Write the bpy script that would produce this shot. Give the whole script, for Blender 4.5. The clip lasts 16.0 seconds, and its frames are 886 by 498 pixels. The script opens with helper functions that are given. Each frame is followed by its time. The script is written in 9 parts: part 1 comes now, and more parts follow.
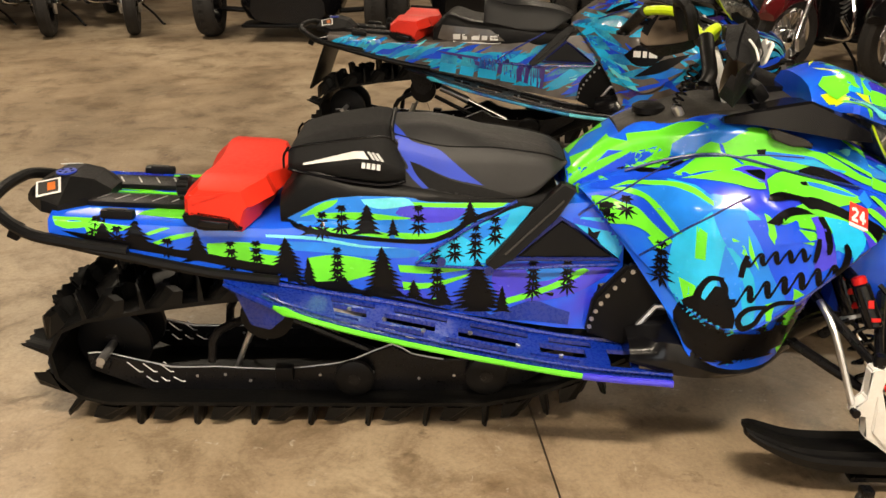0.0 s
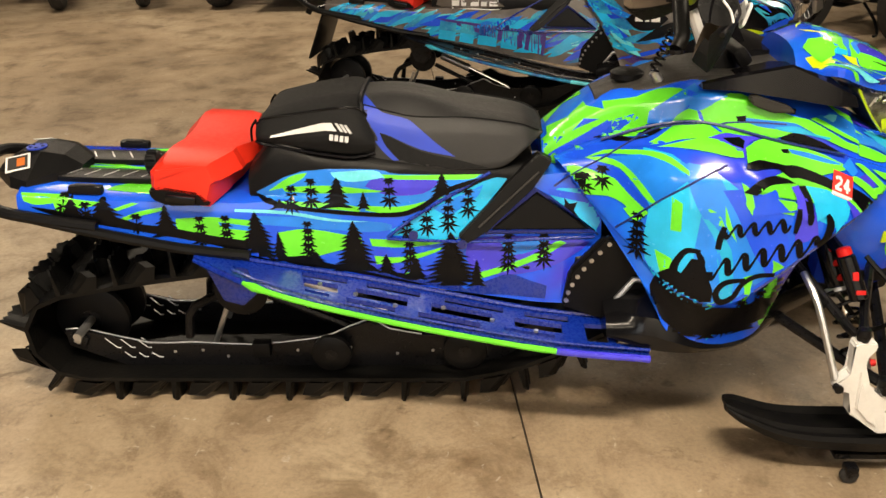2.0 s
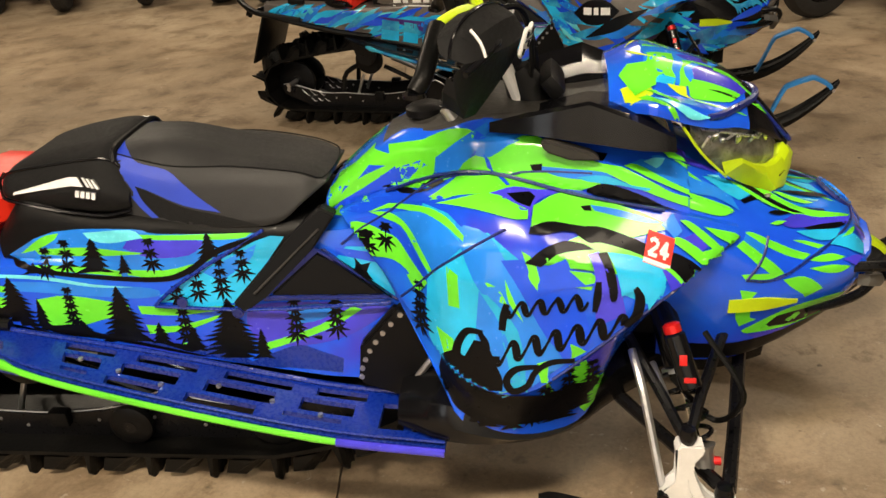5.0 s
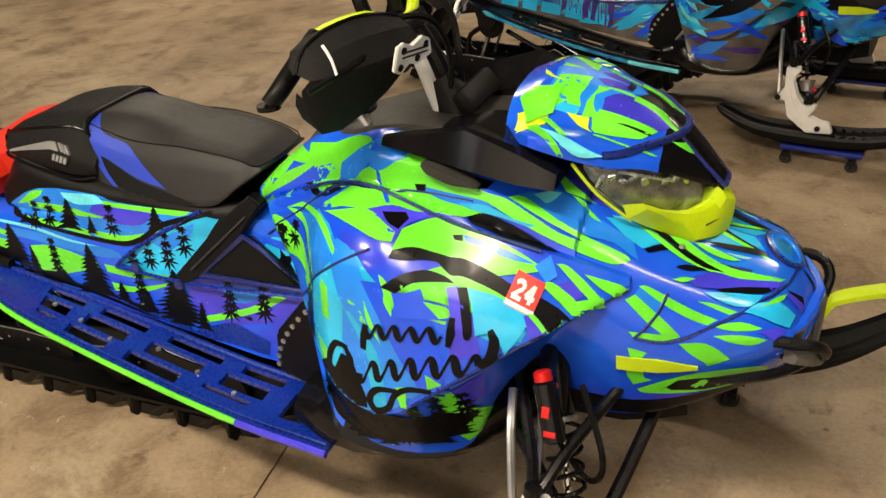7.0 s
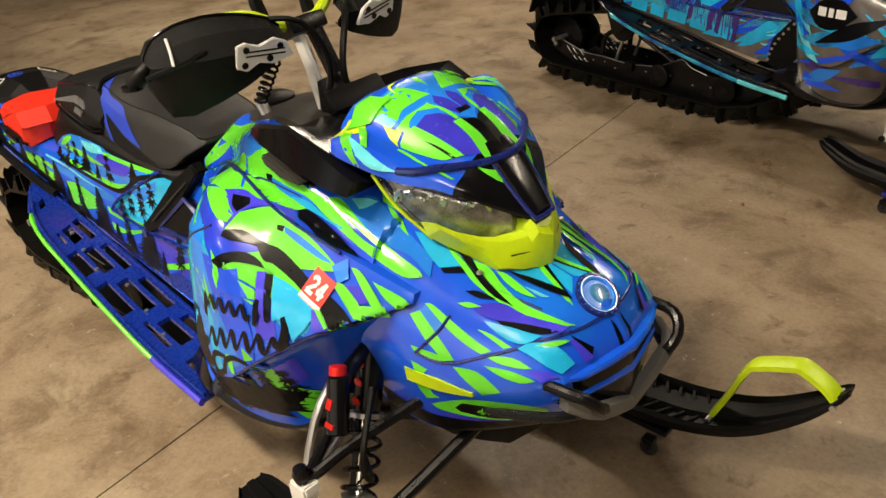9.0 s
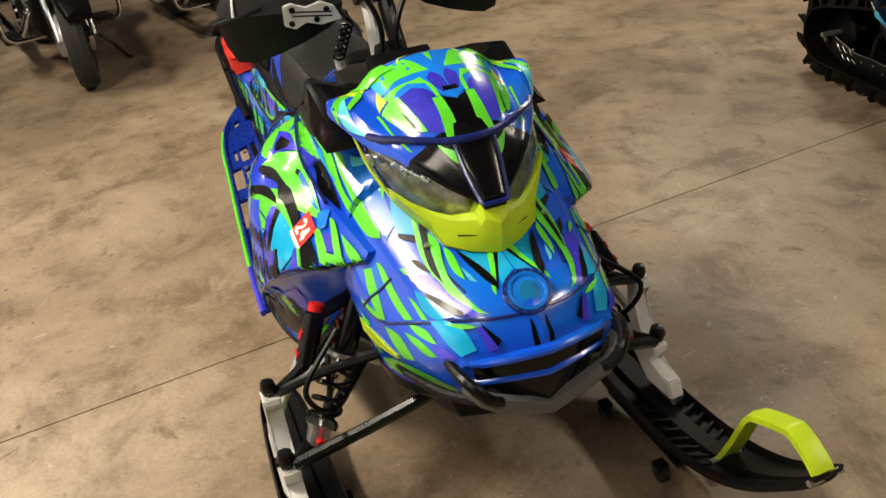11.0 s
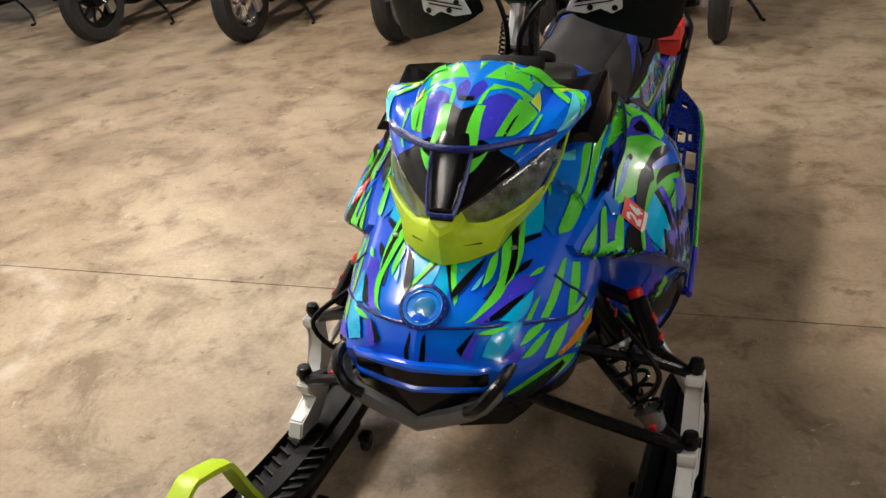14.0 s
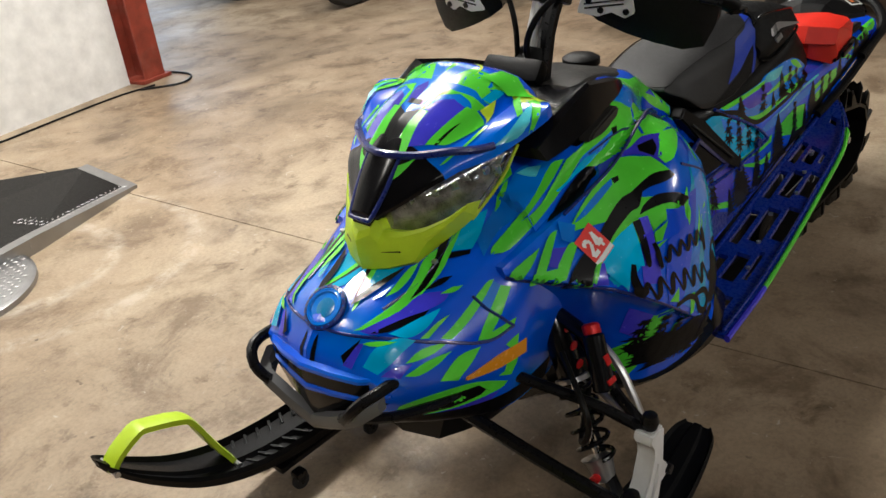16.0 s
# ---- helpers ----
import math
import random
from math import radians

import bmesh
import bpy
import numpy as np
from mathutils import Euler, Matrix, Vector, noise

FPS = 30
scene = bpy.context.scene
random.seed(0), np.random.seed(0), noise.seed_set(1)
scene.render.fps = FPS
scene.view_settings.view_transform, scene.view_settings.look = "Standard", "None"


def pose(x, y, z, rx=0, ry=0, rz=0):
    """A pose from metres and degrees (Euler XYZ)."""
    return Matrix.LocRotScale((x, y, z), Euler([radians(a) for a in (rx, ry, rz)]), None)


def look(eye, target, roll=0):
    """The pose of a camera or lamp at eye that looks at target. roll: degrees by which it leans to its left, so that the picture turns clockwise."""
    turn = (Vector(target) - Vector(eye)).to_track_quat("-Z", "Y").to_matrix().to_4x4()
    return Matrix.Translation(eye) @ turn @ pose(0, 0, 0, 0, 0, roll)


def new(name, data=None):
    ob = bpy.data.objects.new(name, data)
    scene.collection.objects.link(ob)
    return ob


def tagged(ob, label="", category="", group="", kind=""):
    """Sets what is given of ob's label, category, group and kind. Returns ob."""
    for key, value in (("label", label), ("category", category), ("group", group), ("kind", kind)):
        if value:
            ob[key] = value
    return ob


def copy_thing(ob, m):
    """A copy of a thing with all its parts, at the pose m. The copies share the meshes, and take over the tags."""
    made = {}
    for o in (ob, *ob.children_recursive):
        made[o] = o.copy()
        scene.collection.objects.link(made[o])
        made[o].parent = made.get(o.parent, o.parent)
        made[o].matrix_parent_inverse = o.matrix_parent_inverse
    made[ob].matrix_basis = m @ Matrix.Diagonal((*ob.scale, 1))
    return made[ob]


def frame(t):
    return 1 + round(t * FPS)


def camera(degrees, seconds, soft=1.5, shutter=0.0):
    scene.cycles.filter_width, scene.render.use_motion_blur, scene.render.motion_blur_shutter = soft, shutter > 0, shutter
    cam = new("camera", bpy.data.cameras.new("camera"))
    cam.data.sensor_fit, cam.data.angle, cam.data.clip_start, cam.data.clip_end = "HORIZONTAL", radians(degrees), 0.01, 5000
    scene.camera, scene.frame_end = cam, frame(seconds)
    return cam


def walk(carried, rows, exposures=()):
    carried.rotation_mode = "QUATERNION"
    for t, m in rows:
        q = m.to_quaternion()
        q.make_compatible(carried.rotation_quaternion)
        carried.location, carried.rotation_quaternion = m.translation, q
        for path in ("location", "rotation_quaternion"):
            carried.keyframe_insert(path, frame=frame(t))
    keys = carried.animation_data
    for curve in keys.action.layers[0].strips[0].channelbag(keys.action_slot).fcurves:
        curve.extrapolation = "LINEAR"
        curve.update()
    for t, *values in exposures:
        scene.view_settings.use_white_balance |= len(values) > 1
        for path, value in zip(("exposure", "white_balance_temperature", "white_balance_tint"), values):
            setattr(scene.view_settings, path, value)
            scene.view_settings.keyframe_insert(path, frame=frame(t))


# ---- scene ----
cam = camera(56.0, 16.0)
# seconds, eye, target, roll
PATH = [
    (0, (0.017, -2.135, 1.427), (0.008, -0.309, 0.61), 0.3),
    (0.5, (0.031, -2.131, 1.425), (0.02, -0.309, 0.6), 0.2),
    (1, (0.051, -2.124, 1.423), (0.018, -0.307, 0.587), -0.0),
    (1.5, (0.101, -2.113, 1.422), (0.051, -0.306, 0.565), -0.3),
    (2, (0.151, -2.086, 1.416), (0.08, -0.293, 0.533), -1.0),
    (2.5, (0.197, -2.035, 1.42), (0.102, -0.251, 0.519), -1.9),
    (3, (0.271, -1.947, 1.426), (0.172, -0.164, 0.525), -2.7),
    (3.5, (0.394, -1.9, 1.431), (0.234, -0.12, 0.533), -3.1),
    (4, (0.575, -1.858, 1.424), (0.336, -0.096, 0.508), -3.4),
    (4.5, (0.701, -1.766, 1.409), (0.455, -0.017, 0.471), -5.1),
    (5, (0.798, -1.671, 1.425), (0.536, 0.083, 0.501), -4.5),
    (7.5, (1.59, -1.36, 1.479), (0.676, 0.088, 0.446), -5.8),
    (8, (1.793, -1.296, 1.472), (0.747, 0.047, 0.423), -5.5),
    (8.5, (1.92, -1.172, 1.464), (0.771, 0.1, 0.434), -5.8),
    (9, (2.06, -1.023, 1.474), (0.813, 0.19, 0.488), -5.8),
    (9.5, (2.267, -0.899, 1.466), (0.887, 0.156, 0.475), -5.5),
    (10, (2.36, -0.776, 1.453), (0.869, 0.09, 0.44), -6.2),
    (12.5, (2.628, 0.018, 1.451), (0.836, -0.034, 0.563), -5.0),
    (13, (2.647, 0.219, 1.445), (0.89, -0.121, 0.551), -4.8),
    (13.5, (2.609, 0.364, 1.433), (0.928, -0.203, 0.51), -5.2),
    (14, (2.512, 0.515, 1.434), (0.875, -0.163, 0.507), -4.5),
    (14.5, (2.421, 0.656, 1.432), (0.895, -0.229, 0.49), -5.9),
    (15, (2.366, 0.851, 1.429), (0.985, -0.239, 0.478), -6.4),
    (15.5, (2.268, 0.961, 1.421), (0.955, -0.22, 0.482), -6.8),
    (16, (2.129, 1.026, 1.42), (0.857, -0.204, 0.488), -6.5),
]
EXPOSURES = [(0.0, 0.07, 7050, 10), (3.5, 0.08, 7020, 10), (5.0, -0.05, 7000, 10), (9.0, -0.05, 6950, 10), (12.5, -0.13, 6050, 10), (14.5, -0.09, 5900, 10), (16.0, -0.09, 5700, 8)]
walk(cam, [(t, look(eye, target, roll)) for t, eye, target, roll in PATH], EXPOSURES)

# ---- world and light ----
world = bpy.data.worlds.new("world")
scene.world = world
world.use_nodes = True
world.node_tree.nodes["Background"].inputs[0].default_value = (0.9, 0.8, 0.7, 1)
world.node_tree.nodes["Background"].inputs[1].default_value = 0.02


def area(name, m, sx, sy, power, colour):
    d = bpy.data.lights.new(name, "AREA")
    d.shape, d.size, d.size_y, d.energy, d.color = "RECTANGLE", sx, sy, power, colour
    ob = new(name, d)
    ob.matrix_world = m
    return ob


WARM = (1.0, 0.88, 0.72)
COOL = (0.86, 0.93, 1.0)
# x, y, watts, length, width of unseen ceiling lamps, most added to match brightness
# Two follow the side panel's glare; the rest fill dim floor and flanks.
LAMPS = [(0.4, -2.25, 235, 1.6, 0.3), (-3.0, -2.8, 95, 1.6, 0.3), (3.3, -1.6, 36, 1.2, 0.4), (-4.5, -5.5, 60, 1.6, 0.5), (-3.2, 4.2, 135, 1.6, 0.4), (0.6, 6.4, 85, 1.6, 0.4), (3.7, 3.7, 88, 1.6, 0.3)]
for lx, ly, pw, sx, sy in LAMPS:
    area("shop_light", pose(lx, ly, 3.86), sx, sy, pw, WARM)
# Cool daylight from an unseen opening past the column; no door is built.
area("door_light", pose(-2.6, -9.4, 2.0, 80, 0, 0), 3.6, 3.0, 100, COOL)

# ---- materials ----


def ramp(nt, fac, stops):
    r = nt.nodes.new("ShaderNodeValToRGB")
    while len(r.color_ramp.elements) < len(stops):
        r.color_ramp.elements.new(0.5)
    for e, (p, c) in zip(r.color_ramp.elements, stops):
        e.position, e.color = p, (*c, 1)
    nt.links.new(fac, r.inputs[0])
    return r.outputs[0]


def noise_tex(nt, scale, detail=4, rough=0.55, distort=0.0, stretch=None):
    tc = nt.nodes.new("ShaderNodeTexCoord")
    n = nt.nodes.new("ShaderNodeTexNoise")
    n.inputs["Scale"].default_value, n.inputs["Detail"].default_value = scale, detail
    n.inputs["Roughness"].default_value, n.inputs["Distortion"].default_value = rough, distort
    if stretch:
        mp = nt.nodes.new("ShaderNodeMapping")
        mp.inputs["Scale"].default_value = stretch
        nt.links.new(tc.outputs["Object"], mp.inputs[0])
        nt.links.new(mp.outputs[0], n.inputs["Vector"])
    else:
        nt.links.new(tc.outputs["Object"], n.inputs["Vector"])
    return n.outputs["Fac"]


def mixc(nt, fac, a, b, mode="MIX"):
    m = nt.nodes.new("ShaderNodeMix")
    m.data_type, m.blend_type = "RGBA", mode
    for sock, v in ((m.inputs[0], fac), (m.inputs[6], a), (m.inputs[7], b)):
        if isinstance(v, (int, float)):
            sock.default_value = v
        elif isinstance(v, tuple):
            sock.default_value = (*v, 1)
        else:
            nt.links.new(v, sock)
    return m.outputs[2]


def material(name, colour, rough=0.5, metal=0.0, coat=0.0, vary=0.12, scale=9.0, bump=0.0, bscale=300.0, stops=None, spec=0.5, wear=0.0):
    """A painted, moulded or metal surface: two scales of variation in colour and gloss, and fine relief."""
    m = bpy.data.materials.new(name)
    m.use_nodes = True
    nt = m.node_tree
    p = nt.nodes["Principled BSDF"]
    big = noise_tex(nt, scale, 3)
    fine = noise_tex(nt, scale * 14, 3)
    if stops:
        col = ramp(nt, big, stops)
    else:
        dark = tuple(c * (1 - vary) for c in colour)
        light = tuple(min(1, c * (1 + vary)) for c in colour)
        col = ramp(nt, big, [(0.3, dark), (0.7, light)])
    col = mixc(nt, fine, col, ramp(nt, fine, [(0.35, (0.9, 0.9, 0.9)), (0.65, (1, 1, 1))]), "MULTIPLY")
    if wear:
        dust = ramp(nt, noise_tex(nt, 5, 6, 0.7), [(0.5, (0, 0, 0)), (0.8, (wear, wear, wear))])
        col = mixc(nt, dust, col, (0.32, 0.27, 0.21))
    nt.links.new(col, p.inputs["Base Color"])
    r = ramp(nt, fine, [(0.3, (rough * 0.85,) * 3), (0.7, (min(1, rough * 1.15),) * 3)])
    nt.links.new(r, p.inputs["Roughness"])
    p.inputs["Metallic"].default_value = metal
    p.inputs["Coat Weight"].default_value, p.inputs["Coat Roughness"].default_value = coat, 0.06
    p.inputs["Specular IOR Level"].default_value = spec
    if bump:
        b = nt.nodes.new("ShaderNodeBump")
        b.inputs["Strength"].default_value, b.inputs["Distance"].default_value = bump, 0.002
        nt.links.new(noise_tex(nt, bscale, 2), b.inputs["Height"])
        nt.links.new(b.outputs[0], p.inputs["Normal"])
    return m


BLUE, CYAN, PURPLE = (0.006, 0.075, 0.78), (0.006, 0.44, 0.82), (0.07, 0.04, 0.6)
wrap_blue = material("wrap_blue", BLUE, 0.22, 0, 0.45, scale=3.2, stops=[(0.3, (0.03, 0.035, 0.62)), (0.40, BLUE), (0.56, (0.006, 0.11, 0.82)), (0.7, (0.006, 0.2, 0.84))])
wrap_plain = material("wrap_plain_blue", BLUE, 0.24, 0, 0.4, scale=4)
wrap_green = material("wrap_green", (0.125, 0.72, 0.035), 0.24, 0, 0.4, scale=5, vary=0.2)
wrap_cyan = material("wrap_cyan", CYAN, 0.24, 0, 0.4, scale=6, vary=0.25)
wrap_light = material("wrap_bright_blue", (0.008, 0.2, 0.84), 0.24, 0, 0.4, scale=5, vary=0.3)
ice_pale = material("pale_ice_wrap", (0.12, 0.66, 0.84), 0.25, 0, 0.6, vary=0.3)
wrap_purple = material("wrap_purple", (0.05, 0.045, 0.66), 0.24, 0, 0.4, scale=6, vary=0.25)
wrap_black = material("wrap_black", (0.002, 0.002, 0.003), 0.32, 0, 0.08, spec=0.15)
navy = material("navy_trim", (0.008, 0.018, 0.16), 0.3, 0, 0.4)
board_blue = material("powder_coat_blue", (0.002, 0.022, 0.27), 0.28, 0, 0.3, bump=0.15, wear=0.03)
chartreuse = material("chartreuse_plastic", (0.52, 0.72, 0.012), 0.38)
black_plastic = material("black_plastic", (0.004, 0.004, 0.0045), 0.42, bump=0.25, bscale=500, wear=0.015, spec=0.16)
gloss_black = material("gloss_black", (0.004, 0.004, 0.005), 0.2, 0, 0.12, spec=0.25)
grey_plastic = material("grey_plastic", (0.036, 0.034, 0.032), 0.5, bump=0.2, spec=0.25)
pad_grey = material("pad_grey_metal", (0.12, 0.12, 0.12), 0.4, 0.1)
rubber = material("track_rubber", (0.003, 0.003, 0.003), 0.42, bump=0.3, bscale=120, wear=0.02, spec=0.16)
seat_vinyl = material("seat_vinyl", (0.017, 0.017, 0.018), 0.48, bump=0.35, bscale=700, spec=0.35)
seat_side = material("seat_side_vinyl", (0.004, 0.004, 0.0045), 0.6, bump=0.6, bscale=420, spec=0.2)
seat_blue = material("seat_blue_vinyl", (0.012, 0.045, 0.46), 0.5, bump=0.3, bscale=700)
bag_cloth = material("bag_cloth", (0.006, 0.006, 0.0065), 0.6, bump=0.5, bscale=900, spec=0.18)
tan_felt = material("tan_felt", (0.2, 0.15, 0.105), 0.9, bump=0.4)
red_plastic = material("red_plastic", (0.78, 0.028, 0.012), 0.42, scale=6, bump=0.12)
white_paint = material("white_paint", (0.75, 0.75, 0.74), 0.4, wear=0.15)
black_metal = material("black_metal", (0.004, 0.004, 0.005), 0.3, 0.0, wear=0.02, spec=0.25)
alloy = material("alloy", (0.55, 0.55, 0.56), 0.35, 0.9)
chrome = material("chrome", (0.8, 0.8, 0.82), 0.1, 1.0)
red_metal = material("red_anodised", (0.62, 0.012, 0.012), 0.35, 0.3)
amber = material("amber_lens", (0.9, 0.36, 0.01), 0.25, 0, 0.5)
lens_inner = material("lamp_reflector", (0.65, 0.65, 0.65), 0.28, 0.8)
lamp_dark = material("lamp_housing", (0.3, 0.3, 0.29), 0.3, 0.75, scale=40, vary=0.6)
sticker_red = material("sticker_red", (0.72, 0.03, 0.02), 0.4)
sticker_white = material("sticker_white", (0.8, 0.8, 0.8), 0.4)
ice_blue = material("ice_blue_wrap", (0.02, 0.42, 0.72), 0.25, 0, 0.6, scale=7, stops=[(0.36, (0.008, 0.05, 0.28)), (0.5, (0.012, 0.24, 0.52)), (0.64, (0.04, 0.46, 0.64))])
wood_grey = material("weathered_wood_wrap", (0.10, 0.085, 0.075), 0.35, 0, 0.4, scale=9, vary=0.45)
purple_dark = material("dark_purple_wrap", (0.05, 0.02, 0.2), 0.3, 0, 0.4)
loop_blue = material("loop_blue_plastic", (0.02, 0.22, 0.6), 0.4)
maroon = material("maroon_paint", (0.09, 0.006, 0.008), 0.15, 0, 0.9)
red_paint = material("red_paint", (0.5, 0.01, 0.012), 0.15, 0, 0.9)
tyre_rubber = material("tyre_rubber", (0.015, 0.014, 0.014), 0.75, bump=0.4, bscale=150)
# Wall and ceiling tones are kept dim to hold down bounce light.
wall_paint = material("wall_paint", (0.3, 0.27, 0.23), 0.7, bump=0.3, bscale=60, wear=0.1)
white_wall = material("white_panel", (0.82, 0.82, 0.81), 0.5, bump=0.1, wear=0.05)
ceiling_mat = material("dark_ceiling", (0.12, 0.11, 0.1), 0.8)
blue_paint = material("blue_paint", (0.015, 0.03, 0.28), 0.4)
orange_paint = material("orange_paint", (0.6, 0.16, 0.03), 0.3, 0, 0.5)
steel_red = material("red_oxide_steel", (0.22, 0.035, 0.018), 0.55, wear=0.25, vary=0.3)


def glass_material():
    m = bpy.data.materials.new("clear_lens")
    m.use_nodes = True
    p = m.node_tree.nodes["Principled BSDF"]
    p.inputs["Base Color"].default_value = (0.9, 0.92, 0.92, 1)
    p.inputs["Roughness"].default_value = 0.05
    p.inputs["Transmission Weight"].default_value = 1.0
    p.inputs["IOR"].default_value = 1.3
    return m


clear_lens = glass_material()


def concrete():
    m = bpy.data.materials.new("stained_concrete")
    m.use_nodes = True
    nt = m.node_tree
    p = nt.nodes["Principled BSDF"]
    a = ramp(nt, noise_tex(nt, 0.5, 6, 0.62, 0.8), [(0.32, (0.22, 0.165, 0.108)), (0.48, (0.37, 0.28, 0.187)), (0.66, (0.50, 0.405, 0.285))])
    b = ramp(nt, noise_tex(nt, 3.6, 8, 0.7, 0.4), [(0.36, (0.5, 0.46, 0.42)), (0.50, (0.88, 0.87, 0.86)), (0.64, (1.0, 1.0, 1.0))])
    c = ramp(nt, noise_tex(nt, 70, 5, 0.75), [(0.3, (0.74, 0.74, 0.74)), (0.58, (1, 1, 1))])
    d = ramp(nt, noise_tex(nt, 1.5, 9, 0.75, 0.7), [(0.55, (1, 1, 1)), (0.66, (0.74, 0.69, 0.63)), (0.78, (0.52, 0.48, 0.43))])
    s = ramp(nt, noise_tex(nt, 14, 3, 0.5, 0.2), [(0.24, (0.3, 0.28, 0.26)), (0.29, (1, 1, 1))])
    e = ramp(nt, noise_tex(nt, 6.5, 6, 0.65, 0.3), [(0.30, (0.5, 0.46, 0.41)), (0.40, (1, 1, 1))])
    col = a
    for layer in (b, c, d, e, s):
        col = mixc(nt, 1.0, col, layer, "MULTIPLY")
    col = mixc(nt, ramp(nt, noise_tex(nt, 2.3, 9, 0.8, 0.9), [(0.6, (0, 0, 0)), (0.8, (0.5, 0.5, 0.5))]), col, (0.5, 0.45, 0.38))
    flecks = ramp(nt, noise_tex(nt, 22, 4, 0.6, 1.2), [(0.66, (0, 0, 0)), (0.72, (0.4, 0.4, 0.4))])
    col = mixc(nt, flecks, col, (0.62, 0.57, 0.5))
    spots = ramp(nt, noise_tex(nt, 9, 5, 0.6, 0.6), [(0.29, (0.5, 0.5, 0.5)), (0.34, (0, 0, 0))])
    col = mixc(nt, spots, col, (0.1, 0.075, 0.05))
    tc = nt.nodes.new("ShaderNodeTexCoord")
    for cx, cy, r0 in ((1.113, -2.185, 0.62), (1.17, -2.2, 0.36)):
        dist = nt.nodes.new("ShaderNodeVectorMath")
        dist.operation = "DISTANCE"
        dist.inputs[1].default_value = (cx, cy, 0)
        nt.links.new(tc.outputs["Object"], dist.inputs[0])
        ring = ramp(nt, dist.outputs["Value"], [(r0 - 0.05, (0, 0, 0)), (r0 - 0.02, (1, 1, 1)), (r0 + 0.02, (1, 1, 1)), (r0 + 0.05, (0, 0, 0))])
        worn = ramp(nt, noise_tex(nt, 7, 6, 0.75, 0.5), [(0.42, (0, 0, 0)), (0.62, (0.6, 0.6, 0.6))])
        col = mixc(nt, mixc(nt, 1.0, ring, worn, "MULTIPLY"), col, (0.56, 0.5, 0.42))
    nt.links.new(col, p.inputs["Base Color"])
    nt.links.new(ramp(nt, noise_tex(nt, 2.2, 5, 0.6), [(0.3, (0.36,) * 3), (0.7, (0.62,) * 3)]), p.inputs["Roughness"])
    bp = nt.nodes.new("ShaderNodeBump")
    bp.inputs["Strength"].default_value, bp.inputs["Distance"].default_value = 0.25, 0.004
    nt.links.new(noise_tex(nt, 35, 6, 0.65), bp.inputs["Height"])
    nt.links.new(bp.outputs[0], p.inputs["Normal"])
    return m


concrete_mat = concrete()


def glow_material():
    m = bpy.data.materials.new("lamp_glow")
    m.use_nodes = True
    p = m.node_tree.nodes["Principled BSDF"]
    p.inputs["Emission Color"].default_value = (1.0, 0.88, 0.72, 1)
    p.inputs["Emission Strength"].default_value = 6.0
    return m


lamp_glow = glow_material()


def plate_material():
    """Bright tread plate: raised bars in a slanted lattice."""
    m = bpy.data.materials.new("tread_plate")
    m.use_nodes = True
    nt = m.node_tree
    p = nt.nodes["Principled BSDF"]
    p.inputs["Metallic"].default_value = 0.9
    tc = nt.nodes.new("ShaderNodeTexCoord")
    heights = []
    for angle in (0.6, 2.2):
        mp = nt.nodes.new("ShaderNodeMapping")
        mp.inputs["Rotation"].default_value = (0, 0, angle)
        mp.inputs["Scale"].default_value = (28, 60, 28)
        br = nt.nodes.new("ShaderNodeTexBrick")
        br.inputs["Scale"].default_value = 1.0
        br.inputs["Mortar Size"].default_value = 0.12
        br.inputs["Color1"].default_value = br.inputs["Color2"].default_value = (1, 1, 1, 1)
        br.inputs["Mortar"].default_value = (0, 0, 0, 1)
        nt.links.new(tc.outputs["Object"], mp.inputs[0])
        nt.links.new(mp.outputs[0], br.inputs["Vector"])
        heights.append(br.outputs["Color"])
    h = mixc(nt, 1.0, heights[0], heights[1], "MULTIPLY")
    col = mixc(nt, h, (0.34, 0.34, 0.34), (0.2, 0.195, 0.19))
    nt.links.new(col, p.inputs["Base Color"])
    nt.links.new(ramp(nt, noise_tex(nt, 20), [(0.3, (0.3,) * 3), (0.7, (0.5,) * 3)]), p.inputs["Roughness"])
    bp = nt.nodes.new("ShaderNodeBump")
    bp.inputs["Strength"].default_value, bp.inputs["Distance"].default_value = 0.8, 0.003
    nt.links.new(h, bp.inputs["Height"])
    nt.links.new(bp.outputs[0], p.inputs["Normal"])
    return m


tread_plate = plate_material()

# ---- modelling helpers ----


def thing(name, label, category, group="", at=None, kind=""):
    ob = new(name)
    ob.empty_display_size = 0.1
    if at is not None:
        ob.matrix_basis = at
    return tagged(ob, label, category, group, kind)


def part(name, bm, mat, parent=None, label="", smooth=35):
    me = bpy.data.meshes.new(name)
    bmesh.ops.recalc_face_normals(bm, faces=bm.faces)
    bm.to_mesh(me)
    bm.free()
    me.materials.append(mat)
    if smooth:
        for p in me.polygons:
            p.use_smooth = True
        me.set_sharp_from_angle(angle=radians(smooth))
    ob = new(name, me)
    if parent is not None:
        ob.parent = parent
    return tagged(ob, label)


def again(ob, m, parent=None):
    """One more object on the same mesh."""
    o = new(ob.name.split(".")[0], ob.data)
    o.parent = parent or ob.parent
    o.matrix_basis = m
    if "label" in ob:
        o["label"] = ob["label"]
    return o


